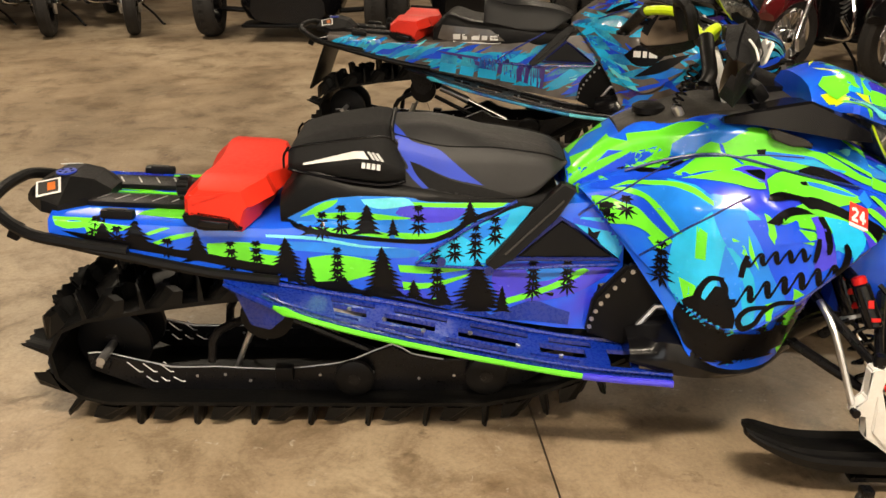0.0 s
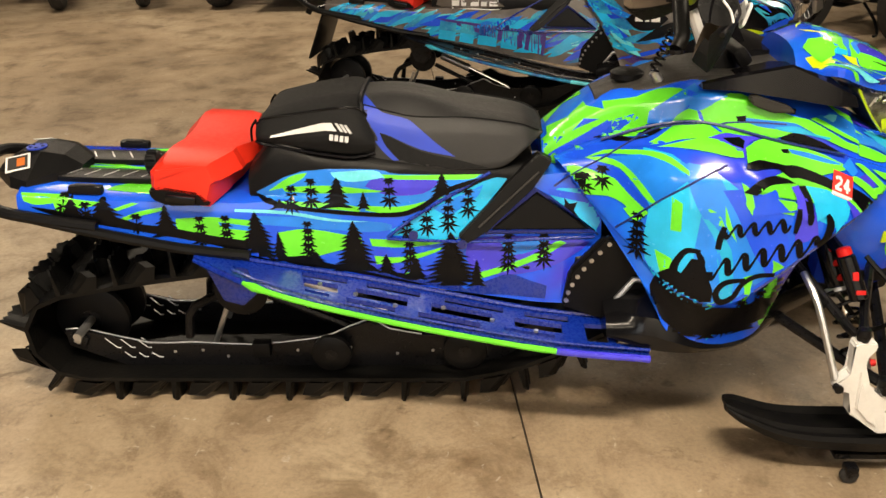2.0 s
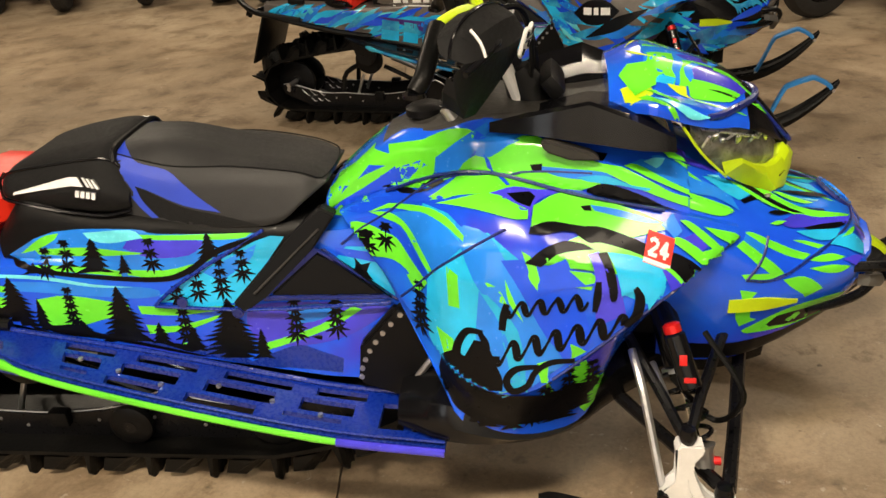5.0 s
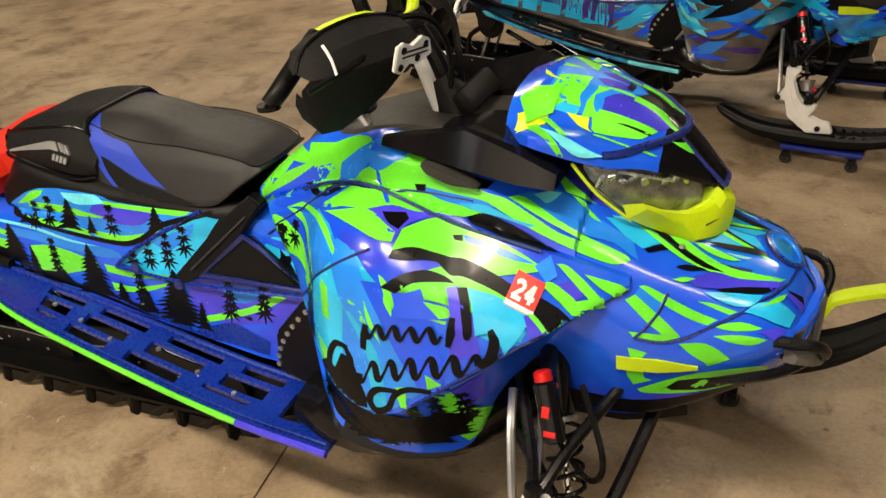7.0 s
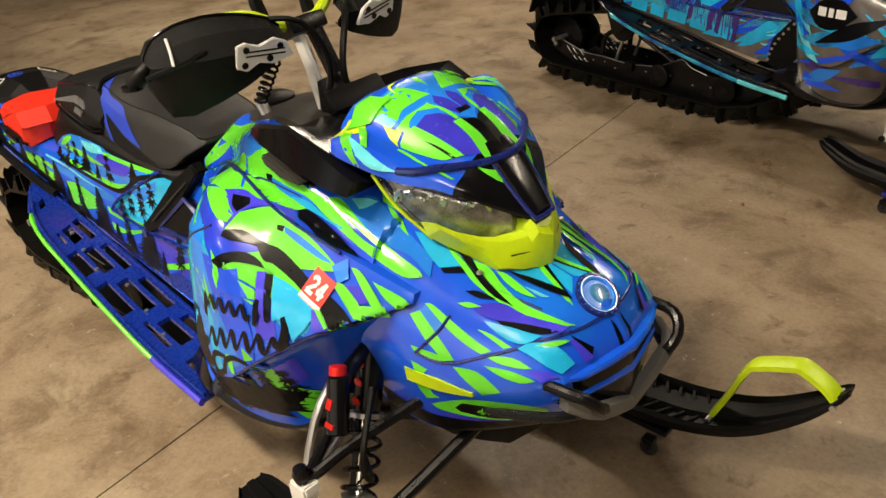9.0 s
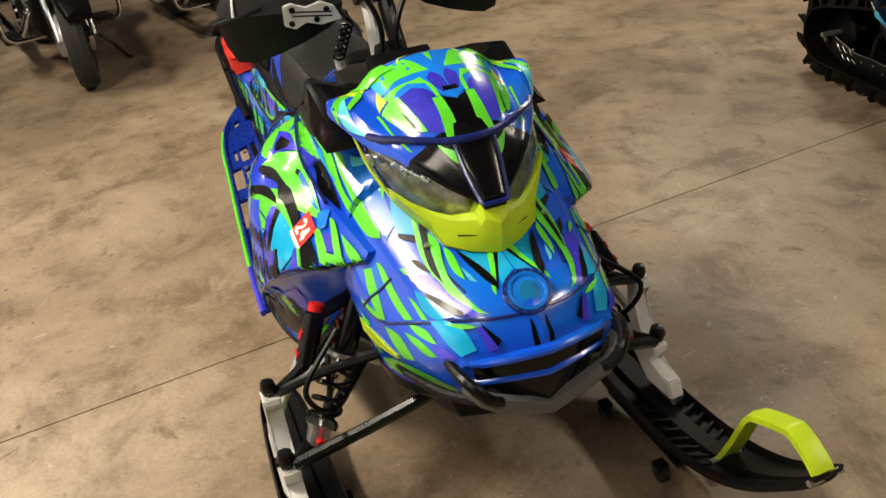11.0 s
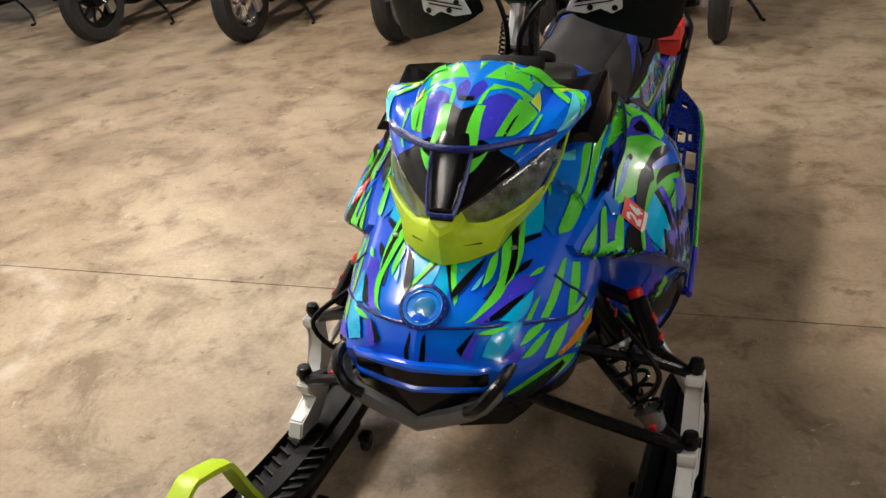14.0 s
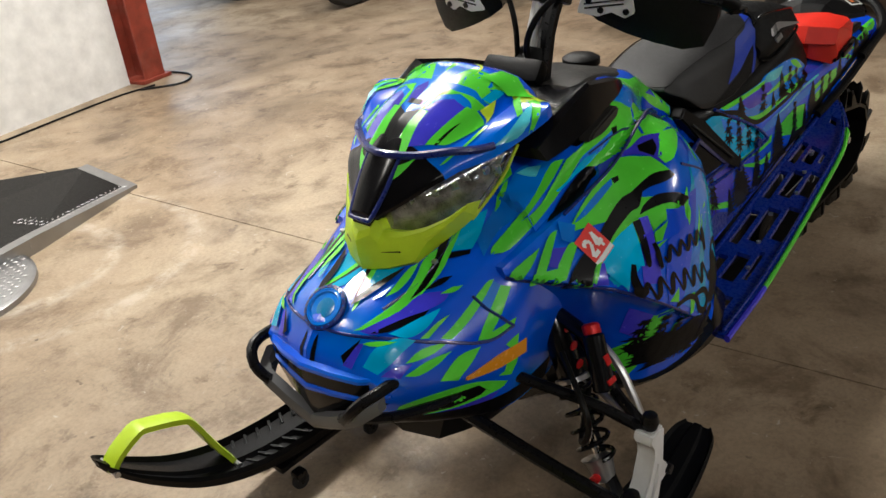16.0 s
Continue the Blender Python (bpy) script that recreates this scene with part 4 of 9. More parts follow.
def add_seat(sled, with_bag=True):
    rows = []
    for x, top, w, k, d in ((-0.142, 0.838, 0.078, 1.0, 0.006), (-0.122, 0.851, 0.083, 1.0, 0.014), (-0.06, 0.853, 0.087, 1.0, 0.032), (0.0, 0.847, 0.088, 1.0, 0.040), (0.07, 0.830, 0.088, 1.0, 0.026), (0.13, 0.814, 0.086, 1.0, 0.012), (0.22, 0.797, 0.081, 0.9, 0.008), (0.275, 0.785, 0.076, 0.6, 0.008), (0.305, 0.770, 0.070, 0.25, 0.006), (0.322, 0.759, 0.066, 0.1, 0.003)):
        low = 0.682 + max(0.0, x - 0.215) * 0.66
        rows.append((x, [(0, top + 0.002), (w * 0.7, top), (w * 1.22, top - d), (w * 1.22 + 0.022 * k, max(top - d - 0.03 * k, low + 0.006)), (w * 1.22 + 0.052 * k, low + 0.004), (w * 1.22 + 0.05 * k, low), (0, low)]))
    seat = part("seat", tri(loft(rows, sub=5, crisp=True)), seat_vinyl, sled, "charcoal vinyl seat with blue side inserts", 50)
    part("seat_seam", tube([(x, w, z) for x, w, z in [(-0.12, -0.102, 0.838), (-0.06, -0.107, 0.822), (0.0, -0.108, 0.808), (0.07, -0.108, 0.805), (0.13, -0.106, 0.803), (0.22, -0.10, 0.790), (0.275, -0.094, 0.778), (0.312, -0.083, 0.762), (0.322, 0.0, 0.762), (0.312, 0.083, 0.762), (0.275, 0.094, 0.778), (0.22, 0.10, 0.790), (0.13, 0.106, 0.803), (0.07, 0.108, 0.805), (0.0, 0.108, 0.808), (-0.06, 0.107, 0.822), (-0.12, 0.102, 0.838)]], 0.0016, 6, 3), seat_side, seat, "black stitched seam")
    base = part("seat_base", tri(loft([(-0.412, [(0, 0.70), (0.10, 0.70), (0.14, 0.69), (0.162, 0.668), (0.172, 0.62), (0, 0.60)]), (-0.335, [(0, 0.765), (0.12, 0.764), (0.147, 0.755), (0.164, 0.725), (0.18, 0.61), (0, 0.60)]), (-0.22, [(0, 0.738), (0.12, 0.736), (0.150, 0.728), (0.168, 0.705), (0.183, 0.60), (0, 0.60)]), (-0.08, [(0, 0.722), (0.12, 0.72), (0.15, 0.714), (0.170, 0.695), (0.188, 0.60), (0, 0.60)]), (0.16, [(0, 0.69), (0.12, 0.69), (0.145, 0.686), (0.162, 0.672), (0.172, 0.60), (0, 0.60)]), (0.30, [(0, 0.69), (0.09, 0.688), (0.115, 0.685), (0.13, 0.665), (0.15, 0.60), (0, 0.60)])], sub=6, crisp=True)), black_plastic, sled, "black plastic seat base", 30)
    if not with_bag:
        return
    bag = part("seat_bag", loft([(-0.388, [(0, 0.802), (0.085, 0.80), (0.115, 0.797), (0.132, 0.775), (0.132, 0.757), (0, 0.75)]), (-0.362, [(0, 0.824), (0.088, 0.822), (0.122, 0.812), (0.144, 0.775), (0.144, 0.752), (0, 0.74)]), (-0.275, [(0, 0.848), (0.088, 0.846), (0.126, 0.826), (0.156, 0.775), (0.156, 0.738), (0, 0.725)]), (-0.17, [(0, 0.862), (0.088, 0.860), (0.128, 0.838), (0.162, 0.775), (0.16, 0.722), (0, 0.71)]), (-0.128, [(0, 0.850), (0.08, 0.848), (0.12, 0.83), (0.16, 0.77), (0.158, 0.722), (0, 0.71)]), (-0.092, [(0, 0.80), (0.07, 0.80), (0.11, 0.79), (0.15, 0.755), (0.15, 0.728), (0, 0.71)])], sub=4, crisp=True), bag_cloth, sled, "black cloth bag strapped behind the seat", 30)

    def on_side(x, z, out=0.0):
        f = (0.826 + (x + 0.275) * 0.114 - z) / (0.051 + (x + 0.275) * 0.114)
        return 0.126 + (x + 0.275) * 0.02 + (0.03 + (x + 0.275) * 0.037) * f + out

    for s in (-1, 1):
        low = [(-0.346, 0.773), (-0.30, 0.779), (-0.255, 0.784), (-0.21, 0.789), (-0.182, 0.787)]
        top = [(-0.346, 0.777), (-0.30, 0.787), (-0.255, 0.797), (-0.217, 0.805), (-0.195, 0.805)]
        flash = skin(bmesh.new(), [[Vector((x, s * on_side(x, z, o), z)) for (x, z), o in ((a, 0.0035), (b, 0.0035), (b, -0.002), (a, -0.002))] for a, b in zip(low, top)])
        part("bag_flash", flash, alloy, bag, "silver reflective flash")
        for k in range(3):
            x = -0.186 + 0.011 * k
            bar = [(x, 0.804 - 0.002 * k), (x + 0.006, 0.804 - 0.002 * k), (x + 0.02, 0.786 - 0.002 * k), (x + 0.014, 0.786 - 0.002 * k)]
            part("bag_flash", skin(bmesh.new(), [[Vector((u, s * on_side(u, v, o), v)) for u, v in bar] for o in (-0.002, 0.0035)]), alloy, bag, "silver reflective flash")
        for k in range(4):
            x = -0.199 + 0.0125 * k
            bar = [(x, 0.780 - 0.0015 * k), (x + 0.009, 0.779 - 0.0015 * k), (x + 0.008, 0.767 - 0.0015 * k), (x - 0.001, 0.768 - 0.0015 * k)]
            part("bag_mark", skin(bmesh.new(), [[Vector((u, s * on_side(u, v, o), v)) for u, v in bar] for o in (-0.002, 0.003)]), alloy, bag)
        part("bag_seam", tube([(-0.388, s * 0.116, 0.797), (-0.362, s * 0.123, 0.812), (-0.275, s * 0.127, 0.826), (-0.17, s * 0.129, 0.838), (-0.128, s * 0.121, 0.83), (-0.098, s * 0.113, 0.795)], 0.0032, 6, 4), gloss_black, bag)
        part("bag_seam", tube([(-0.388, s * 0.133, 0.757), (-0.362, s * 0.145, 0.753), (-0.275, s * 0.157, 0.738), (-0.17, s * 0.161, 0.722), (-0.128, s * 0.159, 0.722), (-0.092, s * 0.151, 0.728)], 0.0045, 6, 4), gloss_black, bag)
        part("zip_pull", tube([(-0.388, s * 0.108, 0.806), (-0.402, s * 0.112, 0.785), (-0.404, s * 0.114, 0.752)], 0.0035, 6, 3), gloss_black, bag)
    part("bag_strap", tube([(-0.122, -0.12, 0.825), (-0.128, -0.082, 0.851), (-0.128, 0.082, 0.851), (-0.122, 0.12, 0.825)], 0.006, 6, 4), black_plastic, bag)


def add_can(sled_matrix, label):
    can = thing("fuel_can", label, "fuel can", "fuel cans", sled_matrix)
    side = [(-0.640, 0.663), (-0.636, 0.708), (-0.600, 0.736), (-0.484, 0.729), (-0.468, 0.683), (-0.480, 0.674), (-0.502, 0.615), (-0.59, 0.622)]
    arm = [(-0.645, 0.660), (-0.642, 0.710), (-0.602, 0.747), (-0.444, 0.740), (-0.426, 0.693), (-0.462, 0.683), (-0.466, 0.638), (-0.60, 0.640)]
    middle = [(-0.640, 0.662), (-0.638, 0.703), (-0.60, 0.740), (-0.412, 0.735), (-0.398, 0.701), (-0.448, 0.691), (-0.455, 0.640), (-0.60, 0.641)]
    rings = []
    for y, outline in ((0.0, middle), (0.05, middle), (0.12, arm), (0.15, arm), (0.208, side)):
        rings.append([Vector((x, y, z)) for x, z in outline])
    rings.append([Vector((-0.555 + (x + 0.555) * 0.86, 0.22, 0.69 + (z - 0.69) * 0.86)) for x, z in side])
    rings = [[Vector((q.x, -q.y, q.z)) for q in r] for r in reversed(rings[1:])] + rings
    bm = skin(bmesh.new(), rings)
    bmesh.ops.bevel(bm, geom=[e for e in bm.edges if e.calc_face_angle(0) > 0.25], offset=0.006, segments=2, affect="EDGES")
    part("body", bm, red_plastic, can, smooth=22)
    for s in (-1, 1):
        groove = [(-0.622, 0.716), (-0.52, 0.724), (-0.616, 0.69)]
        part("moulded_panel", skin(bmesh.new(), [[Vector((-0.59 + (x + 0.59) * k, s * y, 0.71 + (z - 0.71) * k)) for x, z in groove] for y, k in ((0.205, 1.0), (0.2225, 0.9))]), red_plastic, can)
    part("cap", lathe([(0.001, -0.034), (0.024, -0.034), (0.030, -0.029), (0.030, -0.002), (0.022, 0.004), (0.022, 0.03)], (-0.650, -0.10, 0.696), "x", 14), black_plastic, can, "ribbed black cap")
    for k in range(14):
        a = 2 * math.pi * k / 14
        part("cap_rib", box((-0.668, -0.10 + 0.030 * math.cos(a), 0.696 + 0.030 * math.sin(a)), (0.024, 0.005, 0.005), (k * -25.7, 0, 0), 0.001), black_plastic, can)
    for s in (-1, 1):
        part("latch", plate([(-0.645, 0.668), (-0.61, 0.672), (-0.52, 0.655), (-0.495, 0.622), (-0.60, 0.622), (-0.64, 0.64)], s * 0.19, s * 0.226, 0.006), black_plastic, can, "black mounting latch")
        part("latch_lever", box((-0.565, s * 0.228, 0.643), (0.075, 0.014, 0.02), (0, 8, 0), 0.005), gloss_black, can)
    return can


def add_bars(sled, muffs=True, bar_mat=None):
    post = part("steering_post", tube([(0.745, -0.03, 0.86), (0.70, -0.02, 0.98), (0.67, -0.02, 1.045)], 0.014, 10, 2), white_paint, sled, "white and black steering riser")
    part("riser", tube([(0.755, 0.03, 0.86), (0.71, 0.02, 0.98), (0.672, 0.02, 1.045)], 0.018, 10, 2), black_metal, post)
    part("clamp", box((0.668, 0, 1.05), (0.05, 0.09, 0.035), (0, -25, 0), 0.008), black_metal, post)
    part("riser_boot", tube([(0.78, 0, 0.83), (0.75, 0, 0.90), (0.725, 0, 0.95)], [0.06, 0.045, 0.03], 12, 3), black_plastic, post)
    bar = part("handlebar", tube([(0.588, -0.30, 1.03), (0.60, -0.21, 1.08), (0.65, -0.12, 1.092), (0.665, -0.05, 1.06), (0.66, 0.0, 1.055), (0.655, 0.05, 1.06), (0.625, 0.12, 1.092), (0.56, 0.21, 1.08), (0.545, 0.30, 1.03)], 0.0125, 10, 4), bar_mat or chartreuse, sled, "chartreuse handlebar")
    for s, dx in ((-1, 0.0), (1, -0.045)):
        part("grip", tube([(0.602 + dx, s * 0.205, 1.082), (0.593 + dx, s * 0.265, 1.05), (0.586 + dx, s * 0.312, 1.022), (0.572 + dx, s * 0.33, 1.002)], [0.0175, 0.017, 0.0165, 0.015], 12, 4), rubber, bar, "black rubber grip")
        part("grip_end", lathe([(0.001, 0.0), (0.02, 0.0), (0.02, 0.008), (0.001, 0.008)], (0.571 + dx, s * 0.331, 0.995), "z", 12), gloss_black, bar)
        part("lever", tube([(0.70 + dx, s * 0.15, 1.08), (0.71 + dx, s * 0.25, 1.06), (0.66 + dx, s * 0.34, 1.03)], 0.006, 8, 3), black_metal, bar)
        part("lever_perch", box((0.68 + dx, s * 0.15, 1.085), (0.045, 0.05, 0.035), (0, 0, s * 10), 0.008), black_plastic, bar)
    part("mountain_strap", tube([(0.62, -0.055, 1.06), (0.60, -0.05, 1.13), (0.60, 0.05, 1.13), (0.62, 0.055, 1.06)], 0.014, 8, 4), rubber, bar, "black rubber grab strap")
    part("cable", tube([(0.68, -0.14, 1.09), (0.74, -0.06, 1.08), (0.76, -0.02, 1.0), (0.75, -0.03, 0.88)], 0.006, 6, 5), rubber, bar)
    part("cable", tube([(0.63, 0.14, 1.09), (0.73, 0.06, 1.06), (0.765, 0.01, 0.98), (0.76, 0.02, 0.88)], 0.007, 6, 5), rubber, bar)
    part("tether", helix((0.63, -0.055, 0.99), (0.585, -0.08, 0.90), 0.012, 7, 0.003, 10), gloss_black, bar, "coiled black tether cord")
    part("tether_clip", tube([(0.585, -0.08, 0.90), (0.60, -0.08, 0.875)], 0.012, 10), alloy, bar)
    if not muffs:
        return
    for s, dx in ((-1, 0.0), (1, -0.042)):
        outer, lining = [], []
        stations = ((0.085, 0.020, 0.028, 0.735, 0.705), (0.115, 0.044, 0.048, 0.750, 0.688), (0.17, 0.062, 0.072, 0.748, 0.662), (0.22, 0.068, 0.090, 0.732, 0.642), (0.27, 0.062, 0.105, 0.708, 0.624), (0.305, 0.046, 0.100, 0.686, 0.614), (0.322, 0.024, 0.062, 0.670, 0.618), (0.328, 0.010, 0.03, 0.660, 0.628))
        for y, up, low, xf, xr in stations:
            xm = xr * 0.42 + xf * 0.58
            zc = 1.052 - 0.03 * (y - 0.1)
            c = Vector((xr + dx, s * y, zc))
            half = [Vector((x + dx, s * y, z)) for x, z in ((xr, zc + up * 0.84), (xm - 0.012, zc + up), (xf - 0.016, zc + up * 0.62), (xf, zc + up * 0.02), (xf - 0.02, zc - low * 0.62), (xm - 0.008, zc - low), (xr, zc - low * 0.74))]
            thin = [c + (q - c) * 0.93 for q in half]
            outer.append(half + thin[::-1])
            lining.append([c + (q - c) * 0.925 for q in half] + [c + (q - c) * 0.90 for q in half][::-1])
        muff = part("hand_guard", skin(bmesh.new(), outer), bag_cloth, bar, "black faceted handlebar wind guard", 18)
        part("guard_lining", skin(bmesh.new(), lining[:-1]), tan_felt, muff, "tan felt lining")
        part("guard_piping", tube([q[1] + Vector((0, 0, 0.001)) for q in outer], 0.0028, 6, 2), gloss_black, muff)
        slab = plate([(-0.064, -0.02), (-0.05, 0.012), (-0.022, 0.026), (0.008, 0.014), (0.036, 0.03), (0.054, 0.026), (0.056, -0.018), (0.034, -0.03), (0.01, -0.014), (-0.02, -0.028)], 0.0, 0.007, 0.002)
        clip = part("guard_clip", slab, sticker_white, muff, "cream plastic guard clip")
        clip.matrix_basis = pose(0.752 + dx, s * 0.158, 1.046, 16, 0, 90 + s * 8) @ Matrix.Diagonal((s, -1, 1, 1))
        for u, v in ((-0.034, 0.008), (-0.012, -0.012), (0.036, 0.016), (0.04, -0.014)):
            part("bolt", lathe([(0.001, 0.0), (0.0065, 0.0), (0.0065, 0.010), (0.001, 0.010)], (u, 0, v), "y", 8), black_metal, clip)
        for v in (-0.003, 0.006):
            part("clip_groove", box((-0.004, 0.0075, v), (0.082, 0.002, 0.0025), (0, -8, 0), 0.0), black_metal, clip)
        part("guard_mark", tube([(0.668 + dx, s * 0.292, 1.092), (0.684 + dx, s * 0.298, 1.072), (0.692 + dx, s * 0.302, 1.048)], 0.0028, 6, 2), sticker_white, muff, "slim white bar mark")


def add_body(sled, base, trim, black_side, hl_trim, nose_mat=None):
    """The painted shell. Returns the objects that graphics are laid on."""
    shell = []
    shell.append(part("cowl", tri(loft(COWL, sub=4, crisp=True)), base, sled, "wrapped upper cowl", 22))
    shell.append(part("nose", nose_shell(), nose_mat or base, sled, "wrapped nose cone", 20))
    pod = part("windshield_pod", tri(loft(POD[:6], sub=4, crisp=True)), base, sled, "wrapped low windshield pod", 22)
    part("lamp_cover", loft(POD[5:], sub=4, crisp=True), gloss_black, sled, "smoked headlight cover", 22)
    shell.append(pod)
    for s in (-1, 1):
        shell.append(part("side_panel", tri(side_shell(s)), base, sled, "bulging wrapped side panel", 28))
        part("belly_pan", loft([(0.47, [(0.20, 0.36), (0.30, 0.35), (0.33, 0.31), (0.28, 0.29)]), (0.58, [(0.22, 0.40), (0.345, 0.37), (0.36, 0.29), (0.28, 0.26)]), (0.70, [(0.22, 0.38), (0.335, 0.31), (0.335, 0.268), (0.25, 0.24)]), (0.82, [(0.20, 0.38), (0.29, 0.30), (0.285, 0.262), (0.2, 0.24)]), (0.92, [(0.18, 0.42), (0.235, 0.38), (0.225, 0.30), (0.15, 0.26)]), (1.02, [(0.16, 0.42), (0.20, 0.40), (0.19, 0.34), (0.13, 0.29)])], side=s, sub=3, psub=2, inner=0.08), gloss_black, sled, "black belly pan")
        fin = part("pod_fin", loft([(0.68, [(0.145, 0.880), (0.16, 0.892), (0.170, 0.889), (0.176, 0.878)]), (0.75, [(0.15, 0.89), (0.182, 0.914), (0.195, 0.909), (0.204, 0.880)]), (0.865, [(0.14, 0.915), (0.206, 0.938), (0.213, 0.933), (0.222, 0.864)]), (0.955, [(0.165, 0.91), (0.196, 0.902), (0.208, 0.894), (0.226, 0.848)]), (1.02, [(0.17, 0.85), (0.19, 0.862), (0.205, 0.862), (0.224, 0.842)])], side=s, sub=1, psub=1, inner=0.06), black_side, sled, "black plastic fin beside the windshield", 22)
        part("fin_vent", plate([(0.775, 0.868), (0.79, 0.872), (0.87, 0.846), (0.885, 0.83), (0.83, 0.832), (0.785, 0.85)], s * 0.195, s * 0.2235, 0.004), grey_plastic, fin, "grey vent plate")
        # head lamp
        lamp = part("headlight", loft([(1.05, [(0.150, 0.868), (0.155, 0.862), (0.153, 0.855)]), (1.08, [(0.14, 0.862), (0.148, 0.84), (0.14, 0.815)]), (1.13, [(0.11, 0.85), (0.12, 0.805), (0.105, 0.762)]), (1.18, [(0.075, 0.83), (0.085, 0.785), (0.06, 0.745)]), (1.225, [(0.032, 0.803), (0.04, 0.77), (0.02, 0.738)])], side=s, sub=4, psub=3, inner=0.0), lamp_dark, sled, "clear headlight with silver reflector")
        for k in range(9):
            f = k / 8
            part("reflector_fin", box((1.082 + 0.125 * f, s * (0.160 - 0.088 * f), 0.838 - 0.026 * f + 0.006 * (k % 2)), (0.005, 0.016 - 0.003 * (k % 3), 0.026 - 0.006 * (k % 3)), (12 * (k % 3), 28 + 9 * (k % 4), s * (30 + 25 * (k % 3))), 0.002), lens_inner, lamp, "silver reflector facet")
        # Bright tube put in for the white reflective streak inside the lens.
        part("lamp_strip", tube([(1.07, s * 0.158, 0.862), (1.13, s * 0.13, 0.842), (1.19, s * 0.09, 0.818)], 0.003, 6, 3), lens_inner, lamp)
        lens = part("lens", loft([(1.042, [(0.165, 0.874), (0.172, 0.866), (0.170, 0.858)]), (1.08, [(0.154, 0.866), (0.164, 0.842), (0.157, 0.813)]), (1.13, [(0.136, 0.854), (0.149, 0.806), (0.133, 0.760)]), (1.18, [(0.103, 0.834), (0.116, 0.786), (0.091, 0.744)]), (1.225, [(0.06, 0.806), (0.07, 0.771), (0.05, 0.737)]), (1.25, [(0.026, 0.788), (0.033, 0.765), (0.023, 0.741)])], side=s, sub=4, psub=3, inner=0.0), clear_lens, lamp, "clear plastic lens")
        lens.visible_shadow = False
        part("lamp_rim", tube([(1.036, s * 0.174, 0.872), (1.075, s * 0.162, 0.815), (1.128, s * 0.135, 0.757)], 0.003, 6, 3), chartreuse, lamp, "thin chartreuse lamp edging")
        part("turn_signal", loft([(1.13, [(0.22, 0.545), (0.2405, 0.545), (0.238, 0.515), (0.22, 0.515)]), (1.20, [(0.21, 0.545), (0.2335, 0.545), (0.228, 0.515), (0.2, 0.515)]), (1.265, [(0.19, 0.528), (0.2135, 0.53), (0.211, 0.522), (0.19, 0.52)])], side=s, sub=2, psub=1, inner=0.15), amber if s > 0 else chartreuse, sled, "side marker lens")
    brow = part("brow", brow_shell(), hl_trim, sled, "chartreuse trim under the headlights", 18)
    for s in (-1, 1):
        part("brow_vent", box((1.2525, s * 0.05, 0.728), (0.006, 0.036, 0.004), (0, 30, s * 30), 0.001), black_plastic, brow)
        part("brow_screw", lathe([(0.001, 0.0), (0.006, 0.0), (0.005, 0.004), (0.001, 0.004)], (1.214, s * 0.115, 0.706), "z", 10), alloy, brow)
    lip = [(1.082, 0.158, 0.882), (1.11, 0.142, 0.882), (1.139, 0.112, 0.884), (1.175, 0.06, 0.881), (1.195, 0.02, 0.884)]
    visor = part("visor_lip", tube([(x, -y, z) for x, y, z in lip] + [(x, y, z) for x, y, z in reversed(lip)], 0.0075, 8, 4), navy, sled, "navy visor lip")
    part("beak", loft([(1.155, [(0, 0.915), (0.026, 0.912), (0.036, 0.90), (0.03, 0.86)]), (1.192, [(0, 0.887), (0.024, 0.885), (0.036, 0.872), (0.03, 0.82)]), (1.228, [(0, 0.848), (0.024, 0.846), (0.033, 0.832), (0.03, 0.79)]), (1.266, [(0, 0.80), (0.018, 0.798), (0.024, 0.79), (0.02, 0.775)])], sub=4, psub=2), gloss_black, visor, "gloss black beak")
    edge = [(1.16, 0.037, 0.902), (1.193, 0.0365, 0.873), (1.228, 0.0335, 0.833), (1.264, 0.025, 0.792), (1.27, 0.018, 0.788)]
    part("beak_edge", tube([(x, -y, z) for x, y, z in edge] + [(x, y, z) for x, y, z in reversed(edge)], 0.0042, 8, 3), navy, visor, "navy beak edging")
    seam = [Vector(q) for q in SIDE_LINES[0]]
    for s in (-1, 1):
        part("panel_edge", tube([(q.x, s * (q.y + 0.006), q.z + 0.004) for q in seam[1:-1]], 0.0036, 6, 5), navy, sled, "navy panel edge")
    # console
    part("console", loft([(0.45, [(0, 0.842), (0.05, 0.838), (0.07, 0.83), (0.078, 0.815)]), (0.54, [(0, 0.872), (0.065, 0.868), (0.09, 0.858), (0.10, 0.835)]), (0.68, [(0, 0.895), (0.065, 0.895), (0.11, 0.892), (0.13, 0.862)]), (0.82, [(0, 0.893), (0.09, 0.895), (0.13, 0.895), (0.15, 0.86)]), (0.93, [(0, 0.905), (0.10, 0.905), (0.14, 0.905), (0.15, 0.85)])], sub=4, crisp=True), grey_plastic, sled, "dark grey plastic console", 20)
    part("fuel_cap", lathe([(0.001, 0.018), (0.03, 0.017), (0.042, 0.01), (0.042, -0.004), (0.03, -0.012)], (0.535, -0.01, 0.874), "z", 18), black_plastic, sled, "black fuel cap")
    part("gauge", box((0.80, 0, 0.925), (0.035, 0.14, 0.05), (0, -38, 0), 0.014), black_plastic, sled, "black gauge housing")
    # grille and bumper
    part("grille", v_bar([(1.388, 0.146, 0.567, 0.526), (1.419, 0.115, 0.570, 0.508), (1.433, 0.06, 0.575, 0.482), (1.446, 0.0, 0.578, 0.464)], 0.03), gloss_black, sled, "black front grille")
